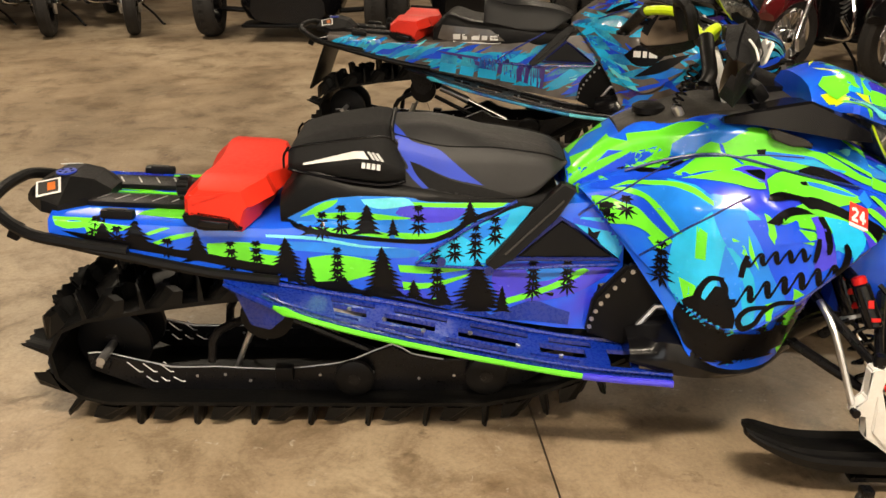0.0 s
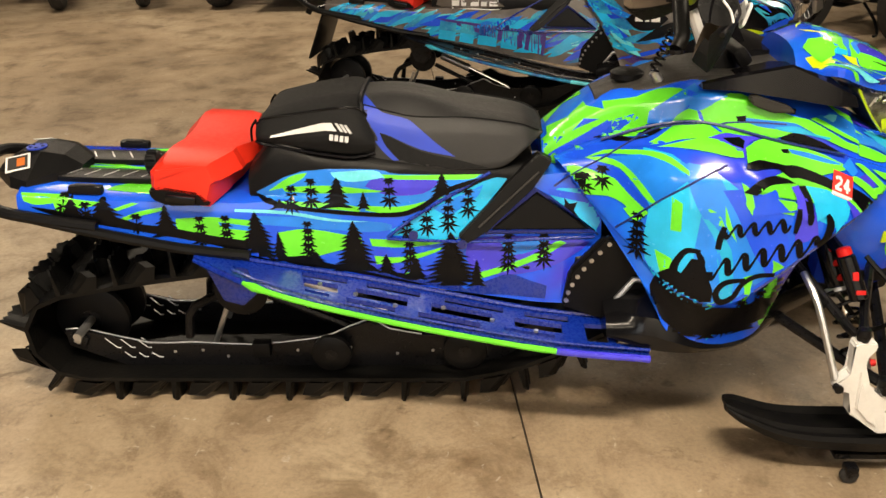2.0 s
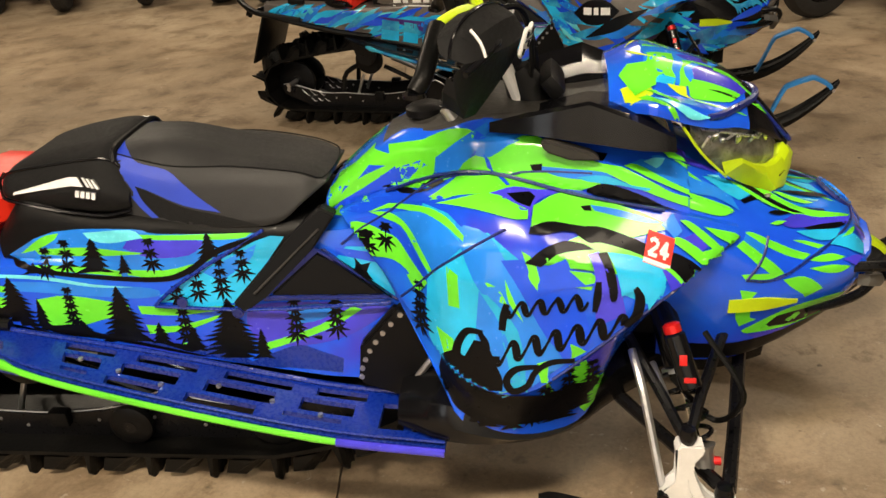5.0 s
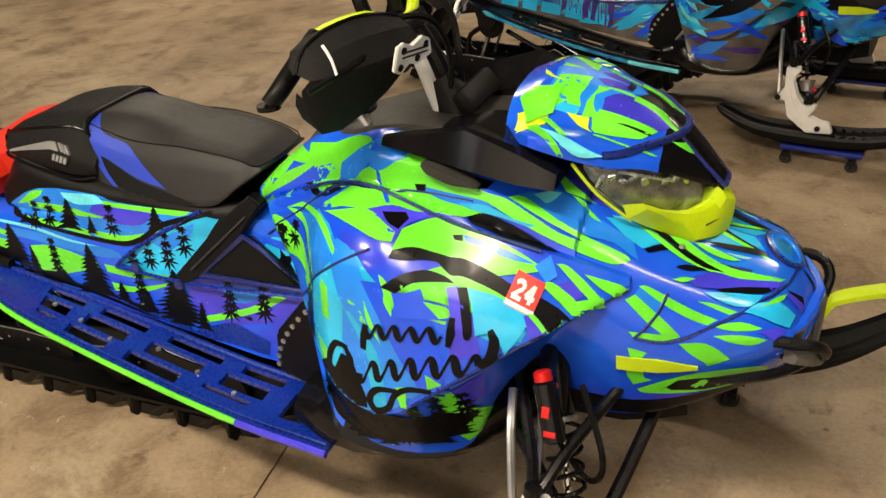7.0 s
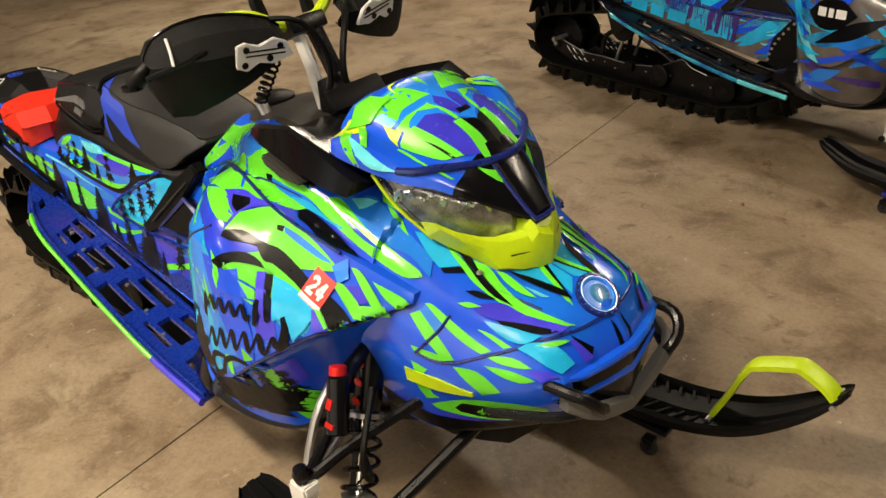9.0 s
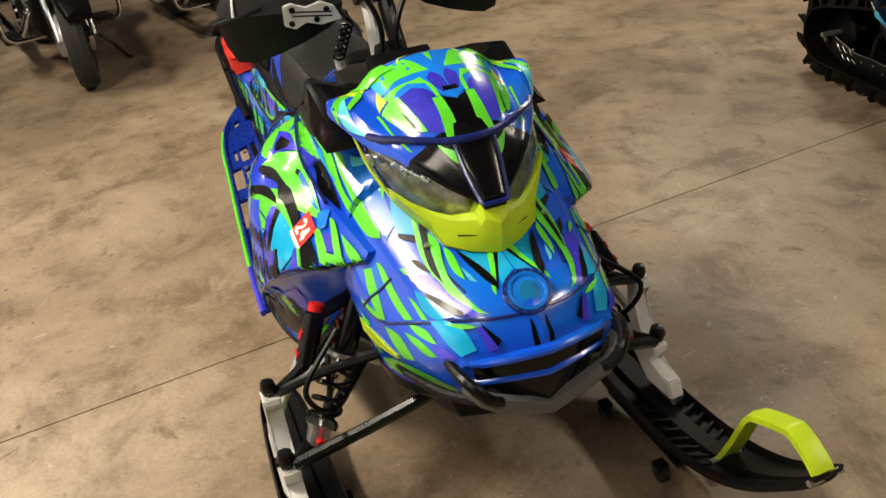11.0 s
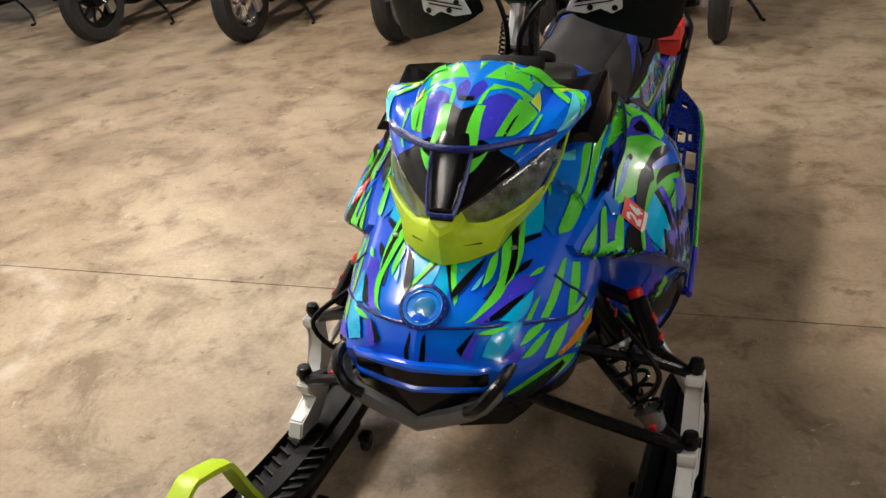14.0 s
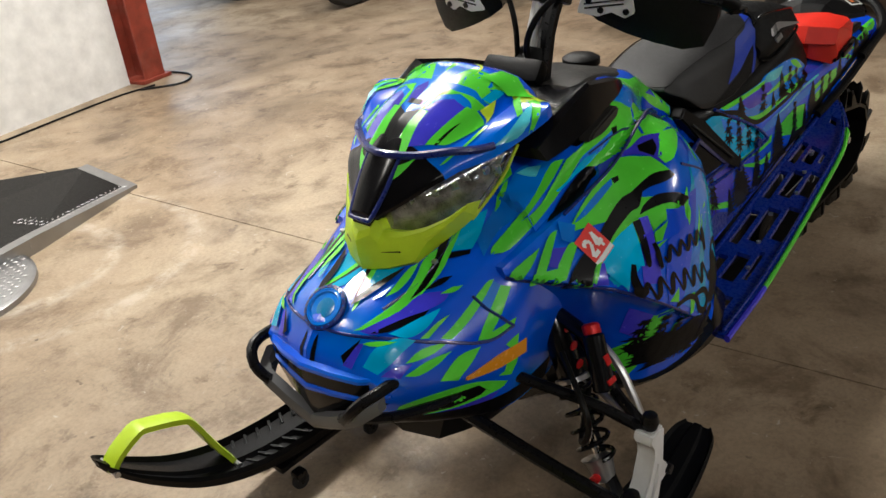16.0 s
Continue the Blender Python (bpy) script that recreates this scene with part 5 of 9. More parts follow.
    part("grille_lip", v_bar([(1.378, 0.156, 0.575, 0.565), (1.394, 0.148, 0.577, 0.565), (1.427, 0.110, 0.581, 0.568), (1.444, 0.06, 0.587, 0.573), (1.455, 0.0, 0.592, 0.576)], 0.03), base, sled, "blue lip over the grille", 30)
    part("grille_bar", v_bar([(1.390, 0.148, 0.545, 0.534), (1.424, 0.113, 0.543, 0.532), (1.438, 0.06, 0.543, 0.531), (1.451, 0.0, 0.545, 0.532)], 0.02), base, sled, "blue bar across the grille", 30)
    for s in (-1, 1):
        part("bumper_loop", tube([(x, s * y, z) for x, y, z in ((1.380, 0.152, 0.566), (1.425, 0.150, 0.567), (1.452, 0.140, 0.560), (1.464, 0.124, 0.540), (1.460, 0.108, 0.522), (1.456, 0.095, 0.515))], 0.0105, 10, 2), black_metal, sled, "black tubular bumper loop")
    for s in (-1, 1):
        part("bumper_arm", tube([(1.452, s * 0.102, 0.516), (1.40, s * 0.152, 0.506), (1.34, s * 0.184, 0.502), (1.285, s * 0.207, 0.502)], [0.0095, 0.0095, 0.009, 0.005], 8, 3), black_metal, sled)
    part("front_bumper", v_bar([(1.420, 0.146, 0.545, 0.520), (1.452, 0.128, 0.536, 0.509), (1.465, 0.106, 0.528, 0.500), (1.461, 0.055, 0.502, 0.475), (1.455, 0.0, 0.478, 0.450)], 0.022), pad_grey, sled, "grey metal front bumper bar", 30)
    em = part("emblem", lathe([(0.036, 0.0), (0.036, 0.006), (0.03, 0.008), (0.028, 0.005), (0.001, 0.007)], (1.375, 0, 0.659), (Vector((0.6, 0, 0.8)), Vector((0, 1, 0)), Vector((0.8, 0, -0.6))), 24), wrap_light, sled, "round bright blue emblem")
    part("emblem_rim", lathe([(0.0355, 0.006), (0.0355, 0.0085), (0.033, 0.0085), (0.033, 0.006), (0.0355, 0.006)], (1.375, 0, 0.659), (Vector((0.6, 0, 0.8)), Vector((0, 1, 0)), Vector((0.8, 0, -0.6))), 24), wrap_light, em)
    part("emblem_ring", lathe([(0.043, 0.0), (0.043, 0.006), (0.037, 0.008), (0.036, 0.0), (0.043, 0.0)], (1.375, 0, 0.659), (Vector((0.6, 0, 0.8)), Vector((0, 1, 0)), Vector((0.8, 0, -0.6))), 24), navy, em)
    for k in range(18):
        a = 2 * math.pi * k / 18
        u, v = 0.0395 * math.cos(a), 0.0395 * math.sin(a)
        part("ring_stud", lathe([(0.0006, 0.0), (0.0015, 0.0), (0.0012, 0.0016), (0.0006, 0.0016)], (1.375 + 0.007 * 0.6 + 0.8 * v, u, 0.659 + 0.007 * 0.8 - 0.6 * v), (Vector((0.6, 0, 0.8)), Vector((0, 1, 0)), Vector((0.8, 0, -0.6))), 6), wrap_light, em)
    # Pale disc puts the sparkle at the emblem's centre into the shape.
    part("emblem_disc", lathe([(0.001, 0.0012), (0.014, 0.001), (0.019, 0.0)], (1.375 + 0.0062 * 0.6, 0.003, 0.659 + 0.0062 * 0.8), (Vector((0.6, 0, 0.8)), Vector((0, 1, 0)), Vector((0.8, 0, -0.6))), 20), ice_blue, em, "pale blue disc put in for the emblem's glint")
    # dark side: clutch guard and foot well
    for s in (-1, 1):
        cg = part("clutch_guard", plate([(0.37, 0.34), (0.385, 0.44), (0.47, 0.535), (0.60, 0.50), (0.62, 0.33), (0.5, 0.29)], s * 0.208, s * 0.235, 0.008), black_plastic, sled, "black drive guard")
        part("guard_slash", tube([(0.50, s * 0.24, 0.36), (0.545, s * 0.24, 0.42), (0.60, s * 0.24, 0.415)], 0.008, 6), alloy, cg, "bare metal slash")
        for k in range(8):
            a = k / 7
            part("bolt", lathe([(0.001, 0), (0.006, 0), (0.006, 0.005), (0.001, 0.005)], (0.38 + 0.10 * a ** 1.6, s * 0.238, 0.36 + 0.155 * a), "y", 8), alloy, cg)
        brace = bmesh.new()
        skin(brace, [[Vector((x, s * (y + o), z)) for x, y, z in ((0.108, 0.19, 0.522), (0.133, 0.194, 0.502), (0.183, 0.184, 0.535), (0.292, 0.158, 0.63), (0.345, 0.13, 0.70), (0.31, 0.122, 0.715), (0.25, 0.145, 0.665))] for o in (-0.02, 0.012)])
        bmesh.ops.bevel(brace, geom=brace.edges[:], offset=0.004, segments=2, affect="EDGES")
        brace = part("side_brace", brace, black_plastic, sled, "black frame brace")
        for run in (((0.45, 0.178, 0.512), (0.30, 0.19, 0.512), (0.13, 0.194, 0.508), (-0.069, 0.192, 0.518)), ((-0.069, 0.192, 0.52), (-0.008, 0.186, 0.568), (0.10, 0.166, 0.628), (0.19, 0.15, 0.676))):
            part("brace_edge", tube([(x, s * (y + 0.006), z) for x, y, z in run], 0.0042, 8, 2), board_blue, brace, "blue brace edging")
        part("brace_groove", tube([(0.16, s * 0.197, 0.545), (0.31, s * 0.155, 0.675)], 0.003, 6), grey_plastic, brace)
        for bx, by, bz in ((-0.003, 0.196, 0.529), (0.119, 0.2, 0.504)):
            part("bolt", lathe([(0.001, 0.0), (0.012, 0.0), (0.012, 0.006), (0.007, 0.009), (0.001, 0.006)], (bx, s * by - (0.009 if s < 0 else 0), bz), "y", 12), navy, brace)
        win = bmesh.new()
        skin(win, [[Vector((x, s * (y + o), z)) for x, y, z in ((0.19, 0.18, 0.535), (0.302, 0.158, 0.628), (0.335, 0.158, 0.606), (0.44, 0.17, 0.53))] for o in (-0.02, 0.01)])
        bmesh.ops.bevel(win, geom=win.edges[:], offset=0.005, segments=2, affect="EDGES")
        part("side_window", win, black_plastic, sled, "black triangular side vent")
        rim = [(0.18, 0.184, 0.531), (0.302, 0.16, 0.634), (0.337, 0.16, 0.611), (0.452, 0.172, 0.526)]
        part("window_rim", tube([(x, s * (y + 0.008), z) for x, y, z in rim], 0.006, 6, 1, closed=True), navy, sled, "navy triangular rim")
    part("chassis", loft([(0.80, [(0, 0.66), (0.15, 0.65), (0.17, 0.5), (0.16, 0.30), (0, 0.28)]), (0.95, [(0, 0.66), (0.165, 0.65), (0.165, 0.5), (0.15, 0.32), (0, 0.30)]), (1.12, [(0, 0.62), (0.16, 0.60), (0.17, 0.5), (0.135, 0.31), (0, 0.29)]), (1.24, [(0, 0.5), (0.13, 0.5), (0.14, 0.45), (0.10, 0.325), (0, 0.30)])], sub=2, psub=1), black_plastic, sled, "black front chassis")
    return shell


def add_ski_dolly(m, deck):
    """A low trolley with castors under one ski."""
    d = thing("ski_dolly", "low black trolley on castors under a ski", "dolly", "ski dollies", m)
    part("deck", box((0, 0, 0.055), (0.30, 0.10, 0.016), bevel=0.004), deck, d)
    first = None
    for x in (-0.12, 0.12):
        for y in (-0.075, 0.075):
            fk = part("castor_fork", box((x, y, 0.042), (0.03, 0.03, 0.02), bevel=0.004), black_metal, d)
            wheel_part("castor", x, y, 0.022, 0.022, 0.018, tyre_rubber, d)
    return d


def build_sled(m, label, base, second, board_mat, loop_mat, black_side, hl_trim, muffs=True, bar_mat=None, tunnel_mat=None, third=None, nose_mat=None, with_bag=True):
    sled = thing("snowmobile", label, "snowmobile", "snowmobiles", m)
    add_track(sled)
    add_skid(sled)
    add_front_end(sled, loop_mat)
    add_tunnel(sled, tunnel_mat or base)
    add_boards(sled, second, board_mat, third or wrap_purple)
    add_seat(sled, with_bag)
    add_bars(sled, muffs, bar_mat)
    shell = add_body(sled, base, navy, black_side, hl_trim, nose_mat)
    return sled, shell

sled_one, shell_one = build_sled(pose(0, 0, 0), "blue and green wrapped mountain snowmobile with black trees", wrap_blue, wrap_green, board_blue, chartreuse, gloss_black, chartreuse)
can_one = add_can(pose(0, 0, 0), "red plastic fuel can latched on the blue tunnel")
SLED_TWO = pose(0.365, 2.53, 0.0, 0, 0, -10)
sled_two, shell_two = build_sled(SLED_TWO, "ice blue and grey wrapped mountain snowmobile", wood_grey, ice_blue, black_metal, loop_blue, gloss_black, black_plastic, muffs=True, bar_mat=black_metal, tunnel_mat=wood_grey, third=ice_pale, nose_mat=gloss_black, with_bag=False)
can_two = add_can(SLED_TWO, "red plastic fuel can latched on the grey tunnel")

# ---- the printed wrap: thin vinyl shapes laid on the shell ----
from mathutils.bvhtree import BVHTree

INK = {"g": wrap_green, "c": wrap_cyan, "b": wrap_plain, "w": wrap_light, "p": wrap_purple, "k": wrap_black, "n": navy, "l": seat_blue, "d": seat_side, "r": sticker_red, "h": sticker_white, "i": ice_blue, "y": wood_grey, "u": purple_dark, "e": ice_pale, "j": chartreuse, "o": board_blue}
INK_NAME = {"g": "green_stripe", "c": "cyan_stripe", "b": "blue_stripe", "w": "bright_blue_stripe", "p": "purple_stripe", "k": "black_shape", "n": "seam", "l": "blue_insert", "d": "black_insert", "r": "sticker", "h": "white_mark", "i": "ice_blue_stripe", "y": "grey_stripe", "u": "dark_purple_stripe", "e": "pale_blue_stripe", "j": "corner_flash", "o": "blue_band"}


class Wrap:
    """Lays flat outlines on a sled's shell, seen from its side (s: x and z) or from above (t: x and y)."""

    def __init__(self, sled):
        self.sled, self.cells = sled, {}
        self.owners, verts, faces = [], [], []
        for o in sled.children:
            if o.name.split(".")[0] in ("cowl", "nose", "windshield_pod", "side_panel", "tunnel", "seat", "seat_base", "seat_bag", "pod_fin", "lamp_cover"):
                b = len(verts)
                verts += [v.co.copy() for v in o.data.vertices]
                for p in o.data.polygons:
                    faces.append([b + i for i in p.vertices])
                    self.owners.append(o)
        self.tree = BVHTree.FromPolygons(verts, faces)

    def lift(self, drops):
        """Each piece of vinyl lies on top of those laid before it."""
        cells = {tuple(round(c / 0.014) for c in d[0]) for d in drops if d}
        level = 1 + max((self.cells.get(c, 0) for c in cells), default=0)
        for c in cells:
            self.cells[c] = level
        return [d and d[0] + d[1] * (0.0008 + 0.00016 * min(level, 40)) for d in drops]

    def lay(self, view, ink, rows, sides=(-1, 1), name=None, label=""):
        """rows: strips of (u, v) points side by side; a quad sheet is laid between them."""
        for s in sides:
            bm = bmesh.new()
            drops, owner = [], None
            for row in rows:
                for u, v in row:
                    q, who = self.drop(view, u, v, s)
                    owner = owner or who
                    drops.append(q)
            verts = [q and bm.verts.new(q) for q in self.lift(drops)]
            n = len(rows[0])
            grid = [verts[i * n:i * n + n] for i in range(len(rows))]
            for a, b in zip(grid, grid[1:]):
                for i in range(n - 1):
                    q = (a[i], a[i + 1], b[i + 1], b[i])
                    if None in q or max((q[k].co - q[k - 1].co).length for k in range(4)) > 0.05:
                        continue
                    bm.faces.new(q)
            self.close(bm, owner, ink, name, label)

    def stripe(self, view, ink, *pts, step=0.012, **kw):
        """A tapering band through (u, v, width) points."""
        c = cr(pts, 8)
        rows, n = [], max(2, int(max(p[2] for p in pts) / step) + 1)
        fine = []
        for a, b in zip(c, c[1:]):
            k = max(1, int((b.xy - a.xy).length / step))
            fine += [a.lerp(b, i / k) for i in range(k)]
        fine.append(c[-1])
        for i, q in enumerate(fine):
            d = (fine[min(i + 1, len(fine) - 1)] - fine[max(i - 1, 0)]).xy
            d = d.normalized() if d.length > 1e-9 else Vector((1, 0))
            w = max(q.z, 0.0015)
            rows.append([(q.x - d.y * w * (j / n - 0.5), q.y + d.x * w * (j / n - 0.5)) for j in range(n + 1)])
        self.lay(view, ink, rows, **kw)

    def patch(self, ink, *corners, curved=3, mirror=True, name=None, label="", way=None):
        """A filled outline through points near the shell, laid square to it or along way, on both sides."""
        pts = [Vector(p) for p in corners]
        if curved > 1:
            n, smooth = len(pts), []
            for i in range(n):
                a, b, c, e = pts[i - 1], pts[i], pts[(i + 1) % n], pts[(i + 2) % n]
                s1 = (b - a).normalized().dot((c - b).normalized()) > 0.72
                s2 = (c - b).normalized().dot((e - c).normalized()) > 0.72
                ta = (c - a) * 0.5 if s1 else c - b
                tb = (e - b) * 0.5 if s2 else c - b
                for k in range(curved):
                    t = k / curved
                    smooth.append(b * (2 * t ** 3 - 3 * t * t + 1) + ta * (t ** 3 - 2 * t * t + t) + c * (3 * t * t - 2 * t ** 3) + tb * (t ** 3 - t * t))
            pts = smooth
        mid = sum(pts, Vector()) / len(pts)
        up = sum(((p - mid).cross(q - mid) for p, q in zip(pts, pts[1:] + pts[:1])), Vector()).normalized()
        near = self.tree.find_nearest(mid)
        if up.dot(near[1]) < 0:
            up = -up
        reach = 0.05
        if way:
            up, reach = Vector(way).normalized(), 0.1
        ux = (Vector((1, 0, 0)) - up * up.x).normalized()
        uy = up.cross(ux)
        flat = bmesh.new()
        flat.faces.new([flat.verts.new(((p - mid).dot(ux), (p - mid).dot(uy), (p - mid).dot(up))) for p in pts])
        bmesh.ops.triangulate(flat, faces=flat.faces[:], ngon_method="EAR_CLIP")
        for i in (0, 1):
            no = Vector((1, 0, 0)) if i == 0 else Vector((0, 1, 0))
            lo, hi = min(v.co[i] for v in flat.verts), max(v.co[i] for v in flat.verts)
            for k in range(1, int((hi - lo) / 0.008) + 1):
                bmesh.ops.bisect_plane(flat, geom=flat.verts[:] + flat.edges[:] + flat.faces[:], plane_co=no * (lo + 0.008 * k), plane_no=no, dist=1e-5)
        # nothing runs over the middle line
        local = Vector((ux.y, uy.y, up.y))
        if abs(mid.y) < 0.12 and local.length > 1e-4:
            co = local * (-mid.y / local.length_squared)
            bmesh.ops.bisect_plane(flat, geom=flat.verts[:] + flat.edges[:] + flat.faces[:], plane_co=co, plane_no=local, dist=1e-5, clear_outer=True)
        flat.verts.index_update()
        spots = [mid + ux * v.co.x + uy * v.co.y + up * v.co.z for v in flat.verts]
        faces = [[v.index for v in f.verts] for f in flat.faces]
        flat.free()
        for s in (1, -1) if mirror else (1,):
            turn = Vector((1, s, 1))
            found = []
            for p in spots:
                q, n = p * turn, up * turn
                hit, nrm, idx, _ = self.tree.ray_cast(q + n * reach, -n, 2 * reach)
                found.append(hit and (hit, nrm if nrm.dot(n) > 0 else -nrm, self.owners[idx]))
            kinds = [self.zone(f[2]) for f in found if f]
            if not kinds:
                continue
            zone = max(set(kinds), key=kinds.count)
            n = up * turn
            drops = [(f[0], f[1] * 0.6 + n * 0.4) if f and self.zone(f[2]) == zone and zone != "off" else None for f in found]
            owner = next((f[2] for f, q in zip(found, drops) if q), None)
            bm = bmesh.new()
            verts = [q and bm.verts.new(q) for q in self.lift(drops)]
            for f in faces:
                q = [verts[i] for i in f]
                if None in q or max((q[k].co - q[k - 1].co).length for k in range(len(q))) > (0.03 if len({found[i][2] for i in f}) > 1 else 0.045):
                    continue
                bm.faces.new(q)
            self.close(bm, owner, ink, name, label)

    def zone(self, ob):
        """Which of the sled's panels take one piece of vinyl together."""
        kind = ob.name.split(".")[0]
        return {"tunnel": "rear", "seat_base": "rear", "seat": "seat", "pod_fin": "off", "seat_bag": "off"}.get(kind, "front")

    def shape(self, view, ink, *outline, curved=3, sides=(-1, 1), name=None):
        """A filled outline of (u, v) points."""
        found = [self.drop(view, u, v, -1)[0] for u, v in outline]
        found = [q[0] for q in found if q]
        if len(found) > 2:
            self.patch(ink, *found, curved=curved, mirror=len(sides) > 1, name=name)

    def seam(self, view, *pts, r=0.0028):
        """A raised panel edge along (u, v) points."""
        for s in (-1, 1):
            line, owner = [], None
            for q in cr([(u, v, 0) for u, v in pts], 7):
                hit, who = self.drop(view, q.x, q.y, s)
                if hit and (not line or (hit[0] - line[-1]).length < 0.06):
                    owner = owner or who
                    line.append(hit[0] + hit[1] * 0.001)
            if len(line) > 3:
                part("panel_edge", tube(line, r, 6), navy, owner, "navy panel edge")

    def edge(self, *pts, r=0.0028):
        """A raised panel edge through points near the shell, on both sides."""
        for s in (-1, 1):
            line, owner = [], None
            for q in cr(pts, 6):
                hit, nrm, idx, _ = self.tree.find_nearest(Vector((q.x, s * abs(q.y), q.z)))
                owner = owner or self.owners[idx]
                line.append(hit + nrm * 0.0012)
            part("panel_edge", tube(line, r, 6), navy, owner, "navy panel edge")

    def drop(self, view, u, v, s):
        if view == "s":
            hit, nrm, idx, _ = self.tree.ray_cast(Vector((u, s * 0.9, v)), Vector((0, -s, 0)))
        else:
            hit, nrm, idx, _ = self.tree.ray_cast(Vector((u, s * v, 1.6)), Vector((0, 0, -1)))
        if hit is None or self.owners[idx].name.split(".")[0] in ("pod_fin", "seat_bag"):
            return None, None
        out = Vector((0, s, 0)) if view == "s" else Vector((0, 0, 1))
        if nrm.dot(out) < 0:
            nrm = -nrm
        return (hit, nrm * 0.7 + out * 0.3), self.owners[idx]

    def close(self, bm, owner, ink, name, label):
        """One object for each piece that hangs together; leaf clusters stay in one."""
        left = set(bm.faces)
        pieces = []
        while left and name != "leaf_shape":
            todo, piece = [left.pop()], set()
            while todo:
                f = todo.pop()
                piece.add(f)
                for e in f.edges:
                    for g in e.link_faces:
                        if g in left:
                            left.discard(g)
                            todo.append(g)
            if sum(f.calc_area() for f in piece) > (2.5e-5 if name else 1.6e-4):
                pieces.append(piece)
        if name == "leaf_shape" and bm.faces:
            pieces = [set(bm.faces)]
        for piece in pieces:
            one, seen = bmesh.new(), {}
            for f in piece:
                q = []
                for v in f.verts:
                    if v not in seen:
                        seen[v] = one.verts.new(v.co)
                    q.append(seen[v])
                one.faces.new(q)
            ob = part(name or INK_NAME[ink], one, INK[ink], owner, label)
            if name == "leaf_shape":
                ob["kind"] = "stuff"
        bm.free()

    def pine(self, x, z, height, width, **kw):
        """A pine's outline: ragged tiers that widen downwards."""
        rng = random.Random(int(x * 1000) + int(z * 777))
        width *= 1.15
        rows, tiers = [], max(5, int(height / 0.011))
        for k in range(tiers + 1):
            f = k / tiers
            w = width * 0.5 * f ** 0.8
            zz = z + height * (1 - f)
            a, b = w * rng.uniform(0.75, 1.15), w * rng.uniform(0.75, 1.15)
            rows.append([(x - a, zz - 0.003), (x - a * 0.45, zz + 0.003), (x, zz + 0.004), (x + b * 0.45, zz + 0.003), (x + b, zz - 0.003)])
            rows.append([(x - a * 0.5, zz - 0.002), (x - a * 0.3, zz), (x, zz), (x + b * 0.3, zz), (x + b * 0.5, zz - 0.002)])
        self.lay("s", "k", rows, name="pine_shape", **kw)

    def plant(self, x, z, height, **kw):
        """A leafy stalk: fans of narrow leaves, smaller towards the top, in one piece."""
        rng = random.Random(int(x * 911) + int(z * 313))
        rows = []
        fans = max(2, int(height / 0.019))
        for k in range(7):
            zz = z - 0.012 + (height + 0.004) * k / 6
            rows.append([(x - 0.0014, zz), (x + 0.0014, zz)])
        rows.append([(9, 9), (9, 9)])
        for k in range(fans):
            f = (k + 0.5) / fans
            zc = z + height * f
            size = 0.027 * (1.15 - 0.7 * f)
            for j in range(7):
                a = radians(-200 + 220 * j / 6 + rng.uniform(-8, 8))
                l = size * (1.0 if 0 < j < 6 else 0.7)
                dx, dz = math.cos(a), math.sin(a)
                for t, w in ((0, 0.001), (0.45, 0.0034), (1.0, 0.0006)):
                    rows.append([(x + dx * l * t - dz * w, zc + dz * l * t + dx * w), (x + dx * l * t + dz * w, zc + dz * l * t - dx * w)])
                rows.append([(9, 9), (9, 9)])
        self.lay("s", "k", rows, name="leaf_shape", **kw)


wrap = Wrap(sled_one)
wrap.patch("w", (-0.406, -0.194, 0.583), (-0.264, -0.19, 0.574), (-0.078, -0.186, 0.557), (-0.056, -0.187, 0.538), (-0.121, -0.189, 0.533), (-0.265, -0.192, 0.547), (-0.408, -0.195, 0.56))
wrap.patch("e", (-0.448, -0.191, 0.6), (-0.32, -0.191, 0.593), (-0.207, -0.189, 0.57), (-0.114, -0.186, 0.56), (-0.207, -0.189, 0.563), (-0.321, -0.191, 0.584), (-0.448, -0.193, 0.594))
wrap.patch("g", (-0.991, -0.172, 0.644), (-0.935, -0.173, 0.641), (-0.875, -0.173, 0.638), (-0.881, -0.189, 0.623), (-0.948, -0.191, 0.617), (-0.981, -0.187, 0.626))
wrap.patch("g", (-0.909, -0.178, 0.637), (-0.845, -0.187, 0.629), (-0.786, -0.189, 0.622), (-0.796, -0.192, 0.613), (-0.846, -0.195, 0.608), (-0.869, -0.194, 0.593), (-0.892, -0.194, 0.589), (-0.903, -0.192, 0.613))
wrap.patch("g", (-0.783, -0.15, 0.639), (-0.766, -0.113, 0.638), (-0.678, -0.073, 0.634), (-0.635, -0.121, 0.632), (-0.631, -0.164, 0.63), (-0.696, -0.162, 0.634))
wrap.patch("g", (-0.754, -0.195, 0.605), (-0.711, -0.189, 0.618), (-0.689, -0.19, 0.617), (-0.744, -0.195, 0.599))
wrap.patch("g", (-0.75, -0.196, 0.575), (-0.69, -0.196, 0.598), (-0.626, -0.192, 0.608), (-0.626, -0.195, 0.6), (-0.691, -0.196, 0.585), (-0.739, -0.196, 0.57))
wrap.patch("g", (-0.599, -0.196, 0.578), (-0.506, -0.195, 0.581), (-0.411, -0.195, 0.571), (-0.422, -0.198, 0.515), (-0.454, -0.198, 0.506), (-0.511, -0.198, 0.516), (-0.561, -0.198, 0.526), (-0.593, -0.197, 0.537), (-0.601, -0.197, 0.56))
wrap.patch("w", (-0.493, -0.196, 0.567), (-0.408, -0.195, 0.554), (-0.412, -0.196, 0.542), (-0.48, -0.196, 0.552))
